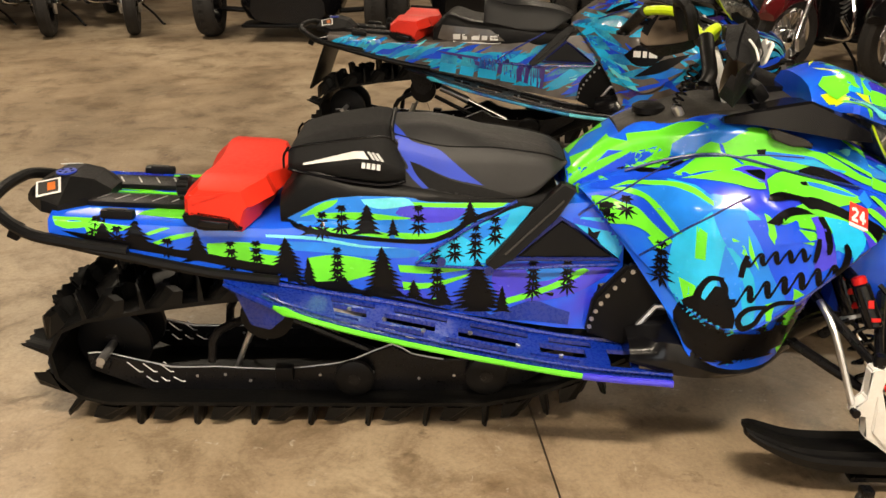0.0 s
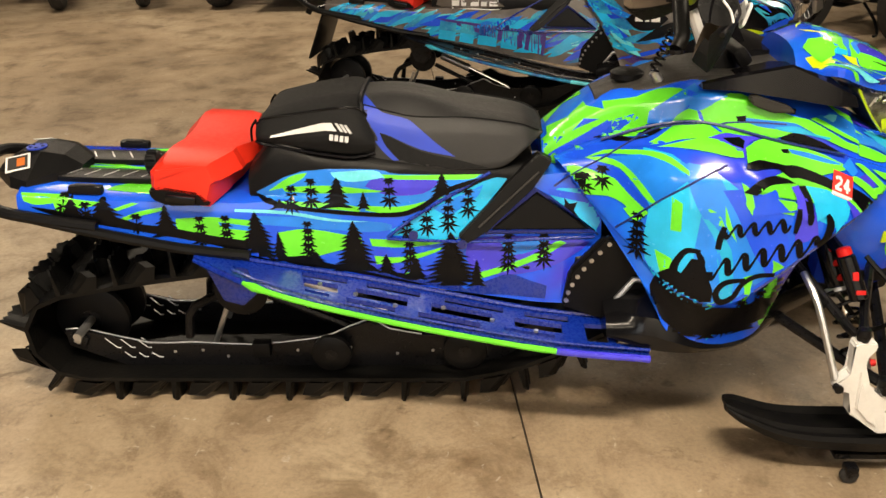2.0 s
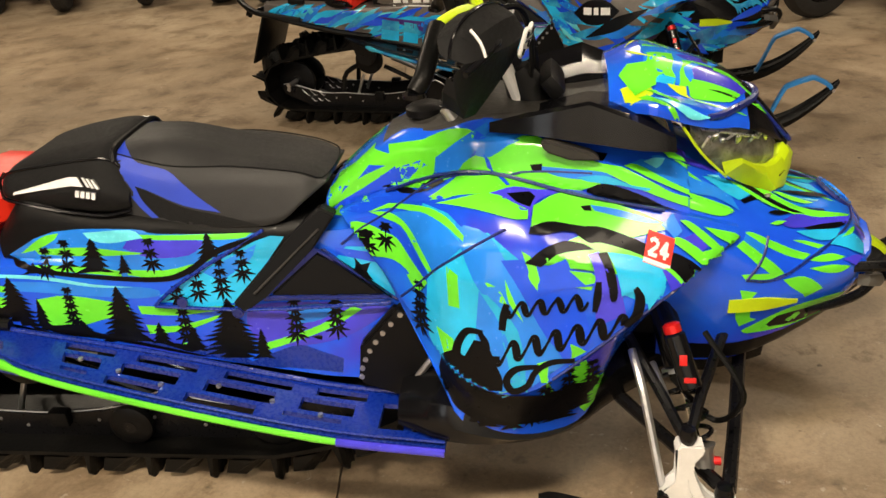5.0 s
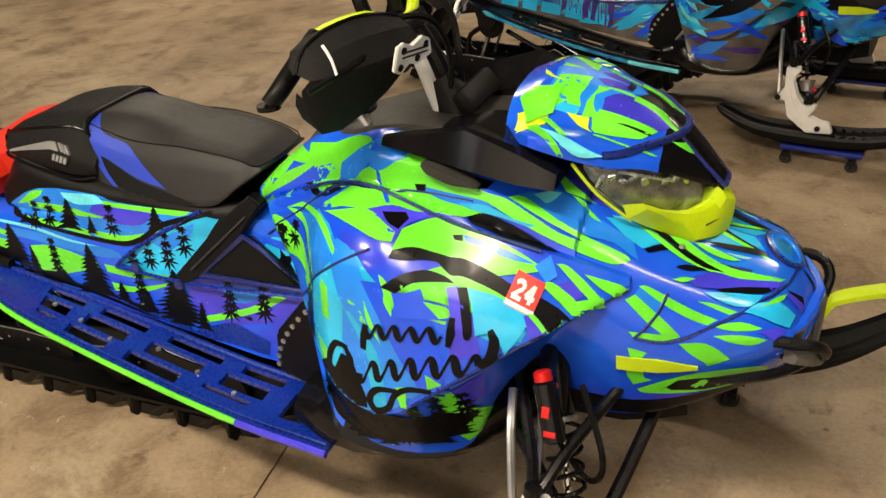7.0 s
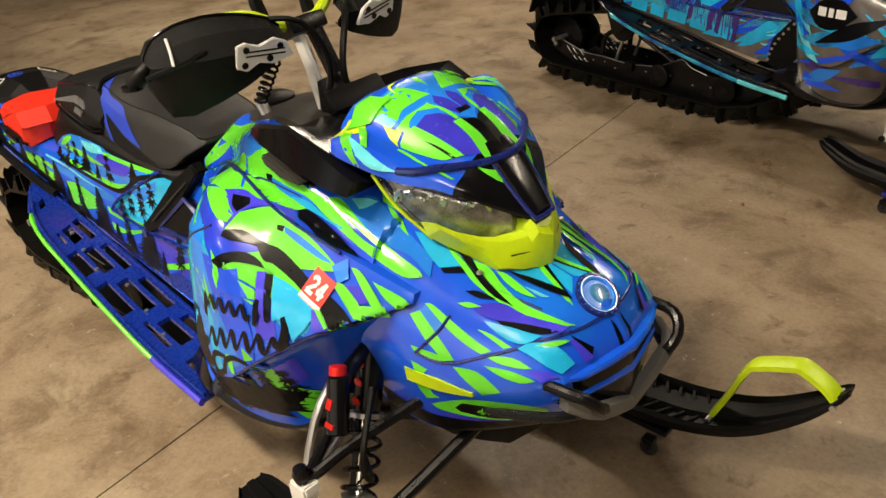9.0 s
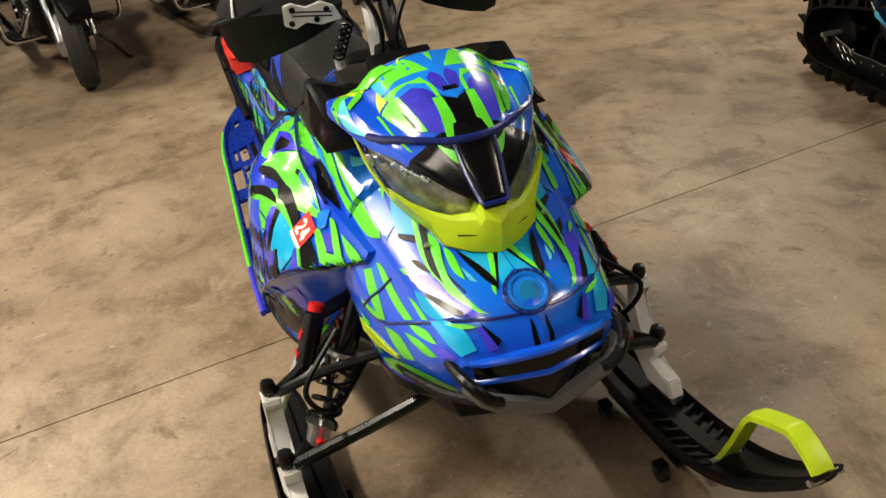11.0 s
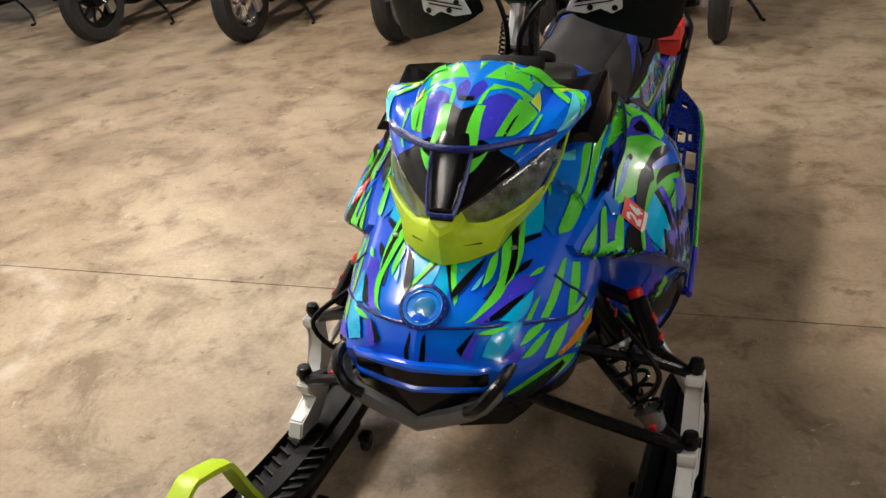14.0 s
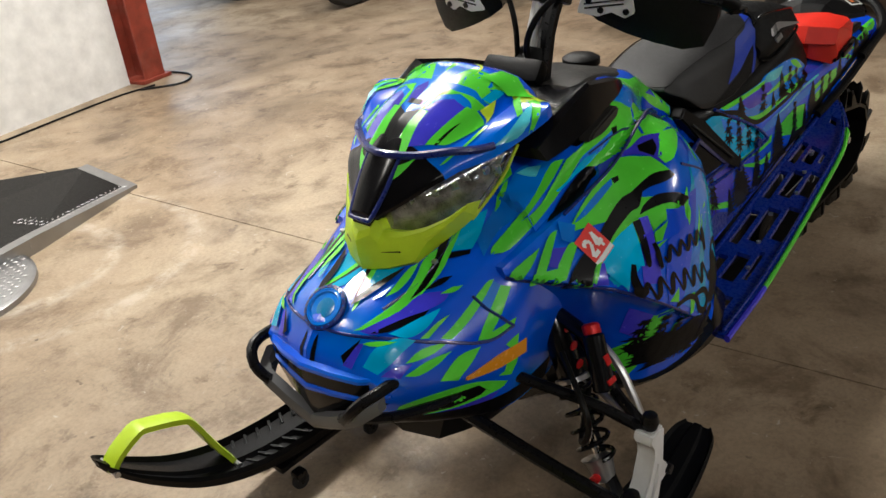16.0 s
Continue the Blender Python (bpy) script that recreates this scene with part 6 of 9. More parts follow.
wrap.patch("g", (-0.347, -0.195, 0.536), (-0.265, -0.192, 0.544), (-0.136, -0.191, 0.518), (-0.134, -0.192, 0.5), (-0.21, -0.196, 0.481), (-0.283, -0.198, 0.463), (-0.333, -0.199, 0.469), (-0.346, -0.197, 0.499))
wrap.patch("g", (-0.115, -0.191, 0.515), (-0.035, -0.189, 0.511), (0.114, -0.183, 0.512), (0.052, -0.188, 0.498), (-0.035, -0.191, 0.49), (-0.11, -0.192, 0.495))
wrap.patch("g", (-0.105, -0.195, 0.469), (-0.035, -0.194, 0.465), (0.067, -0.189, 0.489), (0.099, -0.187, 0.499), (0.053, -0.19, 0.477), (-0.02, -0.195, 0.453), (-0.101, -0.197, 0.446))
wrap.patch("g", (-0.094, -0.199, 0.424), (-0.05, -0.199, 0.418), (-0.009, -0.197, 0.425), (0.012, -0.197, 0.428), (0.009, -0.199, 0.41), (-0.05, -0.2, 0.404))
wrap.patch("k", (-0.967, -0.191, 0.613), (-0.904, -0.193, 0.604), (-0.834, -0.195, 0.588), (-0.756, -0.196, 0.585), (-0.694, -0.196, 0.564), (-0.623, -0.197, 0.555), (-0.524, -0.197, 0.533), (-0.422, -0.198, 0.515), (-0.427, -0.2, 0.484), (-0.555, -0.198, 0.515), (-0.696, -0.197, 0.544), (-0.837, -0.195, 0.571), (-0.92, -0.193, 0.593))
wrap.patch("k", (-0.425, -0.198, 0.515), (-0.383, -0.199, 0.484), (-0.326, -0.199, 0.471), (-0.268, -0.198, 0.472), (-0.211, -0.198, 0.447), (-0.137, -0.196, 0.457), (-0.094, -0.198, 0.429), (-0.035, -0.198, 0.421), (0.024, -0.198, 0.414), (0.068, -0.198, 0.411), (0.053, -0.2, 0.392), (0.009, -0.201, 0.389), (-0.123, -0.2, 0.417), (-0.211, -0.199, 0.434), (-0.327, -0.2, 0.454))
wrap.patch("w", (-0.4, -0.167, 0.633), (-0.275, -0.17, 0.69), (-0.091, -0.17, 0.692), (-0.034, -0.171, 0.68), (0.173, -0.159, 0.672), (0.109, -0.171, 0.637), (0.023, -0.178, 0.601), (-0.063, -0.183, 0.582), (-0.235, -0.188, 0.598), (-0.348, -0.184, 0.617))
wrap.patch("p", (-0.091, -0.174, 0.673), (0.009, -0.172, 0.669), (0.066, -0.171, 0.66), (0.023, -0.176, 0.63), (-0.063, -0.179, 0.628), (-0.119, -0.179, 0.652))
wrap.patch("g", (-0.363, -0.171, 0.64), (-0.304, -0.172, 0.678), (-0.261, -0.171, 0.687), (-0.276, -0.173, 0.671), (-0.32, -0.173, 0.65))
wrap.patch("g", (-0.327, -0.173, 0.65), (-0.205, -0.176, 0.654), (-0.06, -0.179, 0.638), (-0.206, -0.176, 0.633), (-0.32, -0.173, 0.638))
wrap.patch("g", (-0.341, -0.183, 0.617), (-0.263, -0.184, 0.614), (-0.192, -0.184, 0.61), (-0.135, -0.184, 0.599), (-0.135, -0.185, 0.586), (-0.235, -0.188, 0.599), (-0.327, -0.187, 0.607))
wrap.patch("g", (-0.12, -0.183, 0.602), (-0.034, -0.18, 0.598), (0.037, -0.176, 0.612), (0.077, -0.173, 0.621), (0.023, -0.178, 0.598), (-0.056, -0.183, 0.58), (-0.121, -0.184, 0.589))
wrap.patch("g", (-0.119, -0.173, 0.685), (-0.034, -0.172, 0.678), (0.166, -0.16, 0.673), (0.137, -0.165, 0.662), (0.023, -0.172, 0.665), (-0.063, -0.174, 0.669))
# This pale patch paints a highlight on the seat base panel.
wrap.patch("e", (-0.204, -0.172, 0.687), (-0.098, -0.171, 0.691), (-0.07, -0.174, 0.673), (-0.148, -0.176, 0.663), (-0.19, -0.174, 0.671))
wrap.patch("c", (-0.061, -0.187, 0.537), (0.009, -0.182, 0.566), (0.081, -0.176, 0.596), (0.127, -0.17, 0.606), (0.118, -0.175, 0.576), (0.096, -0.182, 0.54), (0.084, -0.186, 0.51), (0.023, -0.187, 0.51), (-0.02, -0.188, 0.518))
wrap.patch("g", (-0.061, -0.187, 0.532), (-0.026, -0.186, 0.541), (-0.029, -0.187, 0.523))
wrap.patch("p", (0.135, -0.183, 0.508), (0.199, -0.176, 0.512), (0.291, -0.169, 0.509), (0.383, -0.168, 0.501), (0.442, -0.168, 0.493), (0.422, -0.173, 0.473), (0.355, -0.184, 0.435), (0.274, -0.19, 0.414), (0.194, -0.193, 0.413), (0.143, -0.193, 0.426), (0.127, -0.189, 0.466))
wrap.patch("g", (0.143, -0.195, 0.415), (0.208, -0.19, 0.432), (0.289, -0.18, 0.458), (0.357, -0.17, 0.494), (0.383, -0.17, 0.49), (0.316, -0.181, 0.452), (0.234, -0.19, 0.423), (0.166, -0.196, 0.403))
wrap.patch("w", (0.211, -0.177, 0.503), (0.291, -0.17, 0.504), (0.343, -0.17, 0.497), (0.29, -0.178, 0.469), (0.236, -0.183, 0.461))
wrap.patch("c", (-0.07, -0.189, 0.523), (-0.005, -0.182, 0.571), (0.101, -0.172, 0.622), (0.188, -0.16, 0.661), (0.232, -0.151, 0.658), (0.176, -0.166, 0.589), (0.113, -0.183, 0.516))
wrap.patch("w", (0.046, -0.178, 0.591), (0.127, -0.169, 0.628), (0.173, -0.163, 0.648), (0.152, -0.166, 0.611), (0.084, -0.179, 0.569))
wrap.patch("c", (0.331, -0.148, 0.599), (0.359, -0.14, 0.627), (0.461, -0.213, 0.599), (0.456, -0.162, 0.517), (0.447, -0.16, 0.525))
wrap.patch("k", (0.365, -0.154, 0.567), (0.376, -0.149, 0.584), (0.375, -0.145, 0.603), (0.389, -0.148, 0.587), (0.409, -0.146, 0.591), (0.4, -0.151, 0.571), (0.413, -0.155, 0.552), (0.391, -0.154, 0.561), (0.382, -0.157, 0.551))
wrap.patch("o", (-0.238, -0.198, 0.454), (-0.148, -0.198, 0.434), (-0.077, -0.199, 0.421), (-0.012, -0.2, 0.4), (0.025, -0.198, 0.412), (0.059, -0.197, 0.419), (0.092, -0.199, 0.399), (0.125, -0.201, 0.375), (0.18, -0.197, 0.397), (0.238, -0.192, 0.413), (0.287, -0.193, 0.396), (0.334, -0.196, 0.381), (0.329, -0.203, 0.348), (0.218, -0.202, 0.36), (0.11, -0.202, 0.37))
wrap.patch("c", (0.562, -0.282, 0.685), (0.679, -0.316, 0.736), (0.762, -0.356, 0.673), (0.798, -0.367, 0.607), (0.693, -0.376, 0.497), (0.655, -0.355, 0.373), (0.551, -0.308, 0.514), way=(-0.31, -0.87, 0.39))
wrap.patch("w", (0.718, -0.356, 0.664), (0.794, -0.363, 0.640), (0.825, -0.378, 0.504), (0.753, -0.383, 0.447), (0.693, -0.372, 0.530), way=(-0.35, -0.85, 0.40))
wrap.patch("g", (0.668, -0.368, 0.534), (0.710, -0.372, 0.545), (0.724, -0.381, 0.483), (0.697, -0.359, 0.394), (0.667, -0.376, 0.463), way=(-0.32, -0.84, 0.44))
wrap.patch("c", (0.547, -0.215, 0.754), (0.616, -0.277, 0.752), (0.637, -0.334, 0.678), (0.615, -0.343, 0.593), (0.569, -0.305, 0.627), (0.534, -0.251, 0.679), way=(-0.00, -0.91, 0.41))
wrap.patch("w", (0.616, -0.285, 0.743), (0.681, -0.320, 0.732), (0.724, -0.357, 0.663), (0.784, -0.382, 0.498), (0.752, -0.383, 0.445), (0.704, -0.368, 0.568), (0.648, -0.344, 0.657), way=(-0.08, -0.89, 0.45))
wrap.patch("b", (0.702, -0.345, 0.694), (0.778, -0.349, 0.695), (0.834, -0.350, 0.659), (0.829, -0.378, 0.496), (0.782, -0.376, 0.547), (0.735, -0.362, 0.641), way=(-0.12, -0.88, 0.45))
wrap.patch("b", (0.789, -0.357, 0.662), (0.834, -0.354, 0.648), (0.860, -0.372, 0.545), (0.838, -0.336, 0.444), (0.793, -0.376, 0.547), way=(-0.15, -0.87, 0.47))
wrap.patch("w", (0.659, -0.351, 0.636), (0.699, -0.368, 0.568), (0.729, -0.382, 0.471), (0.686, -0.361, 0.401), (0.649, -0.366, 0.515), way=(-0.06, -0.86, 0.50))
wrap.patch("p", (0.867, -0.345, 0.656), (0.912, -0.337, 0.652), (0.924, -0.357, 0.587), (0.870, -0.367, 0.567), way=(-0.19, -0.87, 0.45))
wrap.patch("c", (0.934, -0.333, 0.650), (0.997, -0.327, 0.628), (1.012, -0.230, 0.534), (0.923, -0.349, 0.621), way=(-0.23, -0.87, 0.44))
wrap.patch("g", (0.598, -0.319, 0.671), (0.620, -0.334, 0.659), (0.620, -0.345, 0.595), (0.598, -0.333, 0.595), way=(-0.02, -0.90, 0.44))
wrap.patch("g", (0.740, -0.344, 0.711), (0.761, -0.350, 0.696), (0.773, -0.362, 0.653), (0.757, -0.358, 0.663), way=(-0.11, -0.90, 0.42))
wrap.patch("g", (0.708, -0.355, 0.662), (0.725, -0.364, 0.617), (0.739, -0.370, 0.580), (0.714, -0.363, 0.616), way=(-0.09, -0.89, 0.46))
wrap.patch("g", (0.822, -0.349, 0.670), (0.873, -0.342, 0.660), (0.862, -0.354, 0.636), (0.834, -0.356, 0.643), way=(-0.17, -0.89, 0.43))
wrap.patch("g", (0.818, -0.379, 0.497), (0.886, -0.313, 0.464), (0.849, -0.317, 0.403), way=(-0.16, -0.84, 0.52))
wrap.patch("g", (0.761, -0.382, 0.498), (0.784, -0.381, 0.504), (0.785, -0.352, 0.425), (0.811, -0.319, 0.347), (0.782, -0.343, 0.391), way=(-0.12, -0.84, 0.54))
wrap.patch("g", (0.569, -0.319, 0.541), (0.603, -0.347, 0.530), (0.615, -0.359, 0.483), (0.586, -0.342, 0.473), way=(-0.01, -0.86, 0.50))
wrap.patch("g", (0.256, -0.088, 0.668), (0.300, 0.017, 0.670), (0.335, -0.065, 0.743), (0.337, -0.013, 0.748), (0.385, -0.056, 0.785), (0.427, -0.032, 0.817), (0.432, -0.079, 0.812), (0.413, -0.098, 0.782), (0.389, -0.092, 0.771), (0.361, -0.098, 0.744), (0.347, -0.101, 0.710), (0.362, -0.128, 0.699), (0.346, -0.103, 0.673), (0.311, -0.133, 0.659), way=(-0.15, -0.94, 0.30))
wrap.patch("g", (0.396, -0.100, 0.732), (0.424, -0.133, 0.723), (0.406, -0.135, 0.714), way=(-0.17, -0.94, 0.31))
wrap.patch("b", (0.470, -0.142, 0.742), (0.519, -0.167, 0.761), (0.558, -0.200, 0.770), (0.591, -0.228, 0.774), (0.616, -0.265, 0.763), (0.638, -0.295, 0.745), (0.629, -0.296, 0.739), (0.598, -0.262, 0.755), (0.571, -0.233, 0.760), (0.516, -0.189, 0.745), (0.462, -0.151, 0.730), way=(-0.25, -0.92, 0.30))
wrap.patch("g", (0.403, -0.136, 0.711), (0.456, -0.150, 0.727), (0.512, -0.189, 0.741), (0.562, -0.235, 0.752), (0.599, -0.270, 0.748), (0.634, -0.308, 0.727), (0.633, -0.316, 0.718), (0.595, -0.279, 0.736), (0.558, -0.242, 0.740), (0.515, -0.199, 0.732), (0.467, -0.164, 0.723), (0.422, -0.149, 0.709), way=(-0.24, -0.92, 0.31))
wrap.patch("w", (0.477, -0.174, 0.718), (0.540, -0.222, 0.739), (0.587, -0.271, 0.737), (0.634, -0.321, 0.713), (0.572, -0.304, 0.648), (0.546, -0.269, 0.666), (0.514, -0.221, 0.692), way=(-0.25, -0.91, 0.33))
wrap.patch("g", (0.422, -0.149, 0.709), (0.467, -0.169, 0.716), (0.503, -0.201, 0.710), (0.533, -0.245, 0.690), (0.567, -0.298, 0.651), (0.570, -0.303, 0.644), (0.551, -0.281, 0.649), (0.524, -0.240, 0.677), (0.497, -0.201, 0.699), (0.460, -0.173, 0.704), way=(-0.23, -0.91, 0.33))
wrap.patch("b", (0.388, -0.147, 0.692), (0.441, -0.162, 0.705), (0.494, -0.201, 0.695), (0.530, -0.251, 0.663), (0.560, -0.294, 0.634), (0.547, -0.282, 0.621), (0.511, -0.233, 0.652), (0.481, -0.199, 0.677), (0.441, -0.173, 0.685), way=(-0.22, -0.91, 0.34))
wrap.patch("g", (0.331, -0.134, 0.653), (0.379, -0.146, 0.686), (0.419, -0.161, 0.688), (0.454, -0.181, 0.680), (0.487, -0.205, 0.674), (0.517, -0.241, 0.648), (0.555, -0.290, 0.621), (0.537, -0.276, 0.599), (0.503, -0.236, 0.624), (0.470, -0.210, 0.632), (0.425, -0.183, 0.626), (0.379, -0.140, 0.625), (0.339, -0.141, 0.628), (0.327, -0.139, 0.640), way=(-0.19, -0.92, 0.35))
# Black patch paints the dark inside of an opening in the panel.
wrap.patch("k", (0.379, -0.134, 0.646), (0.388, -0.157, 0.669), (0.417, -0.165, 0.679), (0.425, -0.172, 0.670), (0.422, -0.180, 0.637), (0.412, -0.141, 0.610), (0.387, -0.140, 0.625), way=(-0.17, -0.92, 0.34))
wrap.patch("b", (0.336, -0.142, 0.626), (0.409, -0.141, 0.613), (0.473, -0.214, 0.626), (0.491, -0.228, 0.621), (0.473, -0.219, 0.610), (0.410, -0.146, 0.593), (0.336, -0.145, 0.611), way=(-0.18, -0.92, 0.36))
wrap.patch("g", (0.506, -0.242, 0.612), (0.526, -0.256, 0.628), (0.555, -0.291, 0.619), (0.529, -0.271, 0.587), way=(-0.24, -0.90, 0.37))
wrap.patch("k", (0.566, -0.319, 0.448), (0.576, -0.334, 0.486), (0.605, -0.351, 0.509), (0.625, -0.361, 0.500), (0.645, -0.362, 0.537), (0.670, -0.368, 0.535), (0.686, -0.376, 0.488), (0.696, -0.380, 0.457), (0.697, -0.360, 0.399), (0.687, -0.357, 0.376), (0.599, -0.344, 0.376), (0.569, -0.334, 0.420), way=(-0.29, -0.85, 0.45))
wrap.edge((0.350, -0.140, 0.632), (0.404, -0.160, 0.678), (0.461, -0.167, 0.712), (0.517, -0.178, 0.753), (0.576, -0.183, 0.787), (0.623, -0.197, 0.801), (0.672, -0.211, 0.806), (0.773, -0.206, 0.808), (0.870, -0.209, 0.802))
wrap.edge((0.310, -0.144, 0.623), (0.381, -0.153, 0.568), (0.462, -0.163, 0.509))
wrap.edge((0.490, -0.245, 0.565), (0.557, -0.290, 0.636), (0.632, -0.325, 0.701), (0.712, -0.318, 0.743))
wrap.patch("d", (-0.096, -0.131, 0.780), (-0.055, -0.136, 0.764), (0.020, -0.145, 0.729), (0.107, -0.151, 0.709), (0.186, -0.151, 0.686), (0.088, -0.158, 0.687), (-0.007, -0.159, 0.686), (-0.055, -0.145, 0.731), way=(0.01, -0.95, 0.32))
wrap.patch("l", (-0.121, -0.055, 0.851), (-0.101, -0.087, 0.840), (-0.074, -0.110, 0.819), (-0.014, -0.113, 0.802), (0.020, -0.127, 0.779), (0.061, -0.139, 0.745), (0.104, -0.148, 0.715), (0.020, -0.144, 0.733), (-0.055, -0.135, 0.766), (-0.081, -0.133, 0.775), (-0.063, -0.143, 0.739), (-0.012, -0.159, 0.687), (-0.019, -0.159, 0.686), (-0.074, -0.145, 0.731), (-0.115, -0.128, 0.789), (-0.126, -0.122, 0.807), way=(0.05, -0.96, 0.29))
wrap.patch("g", (0.333, -0.070, 0.740), (0.426, -0.057, 0.814), (0.468, -0.103, 0.816), (0.465, -0.086, 0.831), (0.602, -0.130, 0.858), (0.608, -0.146, 0.852), (0.578, -0.148, 0.821), (0.565, -0.151, 0.793), (0.535, -0.175, 0.768), way=(-0.16, -0.95, 0.28))
wrap.patch("b", (0.380, -0.098, 0.747), (0.422, -0.096, 0.791), (0.478, -0.110, 0.793), (0.483, -0.130, 0.755), way=(-0.12, -0.95, 0.30))
wrap.patch("w", (0.569, -0.144, 0.820), (0.673, -0.130, 0.882), (0.678, -0.157, 0.872), (0.640, -0.178, 0.828), (0.606, -0.177, 0.800), (0.565, -0.151, 0.793), way=(-0.22, -0.94, 0.27))
wrap.patch("g", (0.640, -0.178, 0.828), (0.745, -0.173, 0.867), (0.803, -0.192, 0.852), (0.856, -0.205, 0.821), (0.913, -0.201, 0.808), (0.851, -0.216, 0.772), (0.614, -0.229, 0.783), (0.613, -0.184, 0.802), way=(-0.29, -0.92, 0.28))
wrap.patch("w", (0.678, -0.160, 0.870), (0.740, -0.173, 0.867), (0.682, -0.189, 0.834), (0.650, -0.179, 0.835), way=(-0.25, -0.93, 0.26))
wrap.patch("k", (0.793, -0.189, 0.855), (0.899, -0.180, 0.828), (0.890, -0.198, 0.821), (0.811, -0.201, 0.836), way=(-0.33, -0.91, 0.26))
wrap.patch("j", (0.925, -0.118, 0.932), (0.975, -0.116, 0.946), (0.983, -0.149, 0.928), (0.935, -0.167, 0.911), way=(-0.37, -0.90, 0.21))
wrap.patch("g", (0.509, -0.110, 0.834), (0.594, -0.108, 0.864), (0.652, -0.146, 0.871), (0.639, -0.165, 0.855), (0.623, -0.167, 0.835), (0.573, -0.135, 0.841), (0.529, -0.123, 0.827), way=(0.70, -0.64, 0.32))
wrap.patch("g", (0.534, -0.125, 0.829), (0.584, -0.139, 0.844), (0.629, -0.170, 0.835), (0.632, -0.183, 0.805), (0.596, -0.192, 0.792), (0.553, -0.186, 0.774), (0.498, -0.116, 0.763), (0.550, -0.141, 0.798), way=(0.70, -0.63, 0.34))
wrap.patch("b", (0.624, -0.116, 0.873), (0.673, -0.100, 0.885), (0.698, -0.139, 0.881), (0.673, -0.170, 0.865), (0.641, -0.167, 0.854), (0.652, -0.146, 0.871), way=(0.68, -0.66, 0.31))
wrap.patch("w", (0.641, -0.167, 0.854), (0.690, -0.150, 0.876), (0.735, -0.158, 0.875), (0.748, -0.174, 0.867), (0.683, -0.186, 0.841), (0.657, -0.182, 0.836), way=(0.68, -0.66, 0.33))
wrap.patch("b", (0.328, -0.101, 0.698), (0.429, -0.102, 0.764), (0.534, -0.129, 0.811), (0.550, -0.140, 0.801), (0.516, -0.132, 0.770), (0.454, -0.112, 0.743), (0.522, -0.178, 0.757), (0.463, -0.154, 0.728), (0.403, -0.145, 0.704), way=(0.72, -0.60, 0.35))
wrap.patch("k", (0.446, -0.103, 0.747), (0.531, -0.135, 0.776), (0.589, -0.193, 0.788), (0.522, -0.178, 0.757), way=(0.71, -0.61, 0.35))
wrap.patch("g", (0.383, -0.098, 0.756), (0.485, -0.111, 0.805), (0.474, -0.109, 0.789), (0.407, -0.100, 0.745), (0.326, -0.102, 0.701), way=(0.73, -0.60, 0.33))
wrap.patch("g", (0.538, -0.205, 0.753), (0.606, -0.198, 0.793), (0.632, -0.182, 0.810), (0.672, -0.196, 0.812), (0.714, -0.245, 0.791), (0.681, -0.256, 0.787), (0.623, -0.244, 0.780), (0.594, -0.238, 0.771), way=(0.70, -0.62, 0.37))
wrap.patch("b", (0.667, -0.184, 0.838), (0.687, -0.197, 0.815), (0.717, -0.237, 0.794), (0.711, -0.239, 0.794), (0.674, -0.196, 0.812), way=(0.68, -0.64, 0.36))
wrap.patch("g", (0.678, -0.191, 0.826), (0.738, -0.202, 0.815), (0.828, -0.210, 0.799), (0.813, -0.218, 0.779), (0.767, -0.219, 0.791), (0.720, -0.237, 0.794), way=(0.66, -0.65, 0.38))
wrap.patch("g", (0.736, -0.197, 0.833), (0.790, -0.200, 0.838), (0.839, -0.202, 0.833), (0.889, -0.202, 0.817), (0.924, -0.198, 0.807), (0.969, -0.201, 0.783), (1.021, -0.202, 0.754), (1.063, -0.188, 0.733), (1.109, -0.181, 0.715), (1.134, -0.180, 0.701), (1.107, -0.195, 0.702), (1.050, -0.202, 0.722), (0.999, -0.210, 0.748), (0.941, -0.210, 0.776), (0.886, -0.208, 0.804), (0.828, -0.208, 0.808), (0.758, -0.203, 0.819), way=(0.57, -0.71, 0.42))
wrap.patch("w", (0.758, -0.203, 0.819), (0.822, -0.207, 0.812), (0.886, -0.208, 0.804), (0.908, -0.209, 0.794), (0.864, -0.212, 0.791), (0.804, -0.210, 0.799), way=(0.62, -0.68, 0.39))
wrap.patch("k", (0.754, -0.202, 0.820), (0.777, -0.203, 0.822), (0.775, -0.206, 0.808), (0.758, -0.205, 0.810), way=(0.65, -0.66, 0.37))
wrap.patch("c", (0.840, -0.211, 0.796), (0.892, -0.209, 0.796), (0.941, -0.210, 0.776), (0.977, -0.207, 0.767), (0.968, -0.210, 0.764), (0.920, -0.212, 0.777), (0.864, -0.213, 0.787), way=(0.59, -0.69, 0.41))
wrap.patch("w", (0.942, -0.183, 0.809), (0.989, -0.148, 0.809), (1.018, -0.144, 0.798), (1.077, -0.142, 0.755), (1.134, -0.145, 0.724), (1.149, -0.171, 0.700), (1.102, -0.168, 0.728), (1.058, -0.179, 0.742), (1.013, -0.189, 0.772), (0.964, -0.193, 0.793), way=(0.51, -0.74, 0.43))
wrap.patch("g", (0.927, -0.194, 0.808), (0.952, -0.182, 0.805), (1.013, -0.189, 0.772), (1.064, -0.180, 0.739), (1.126, -0.174, 0.711), (1.138, -0.178, 0.701), (1.093, -0.187, 0.719), (1.039, -0.197, 0.751), (0.983, -0.198, 0.779), way=(0.52, -0.73, 0.44))
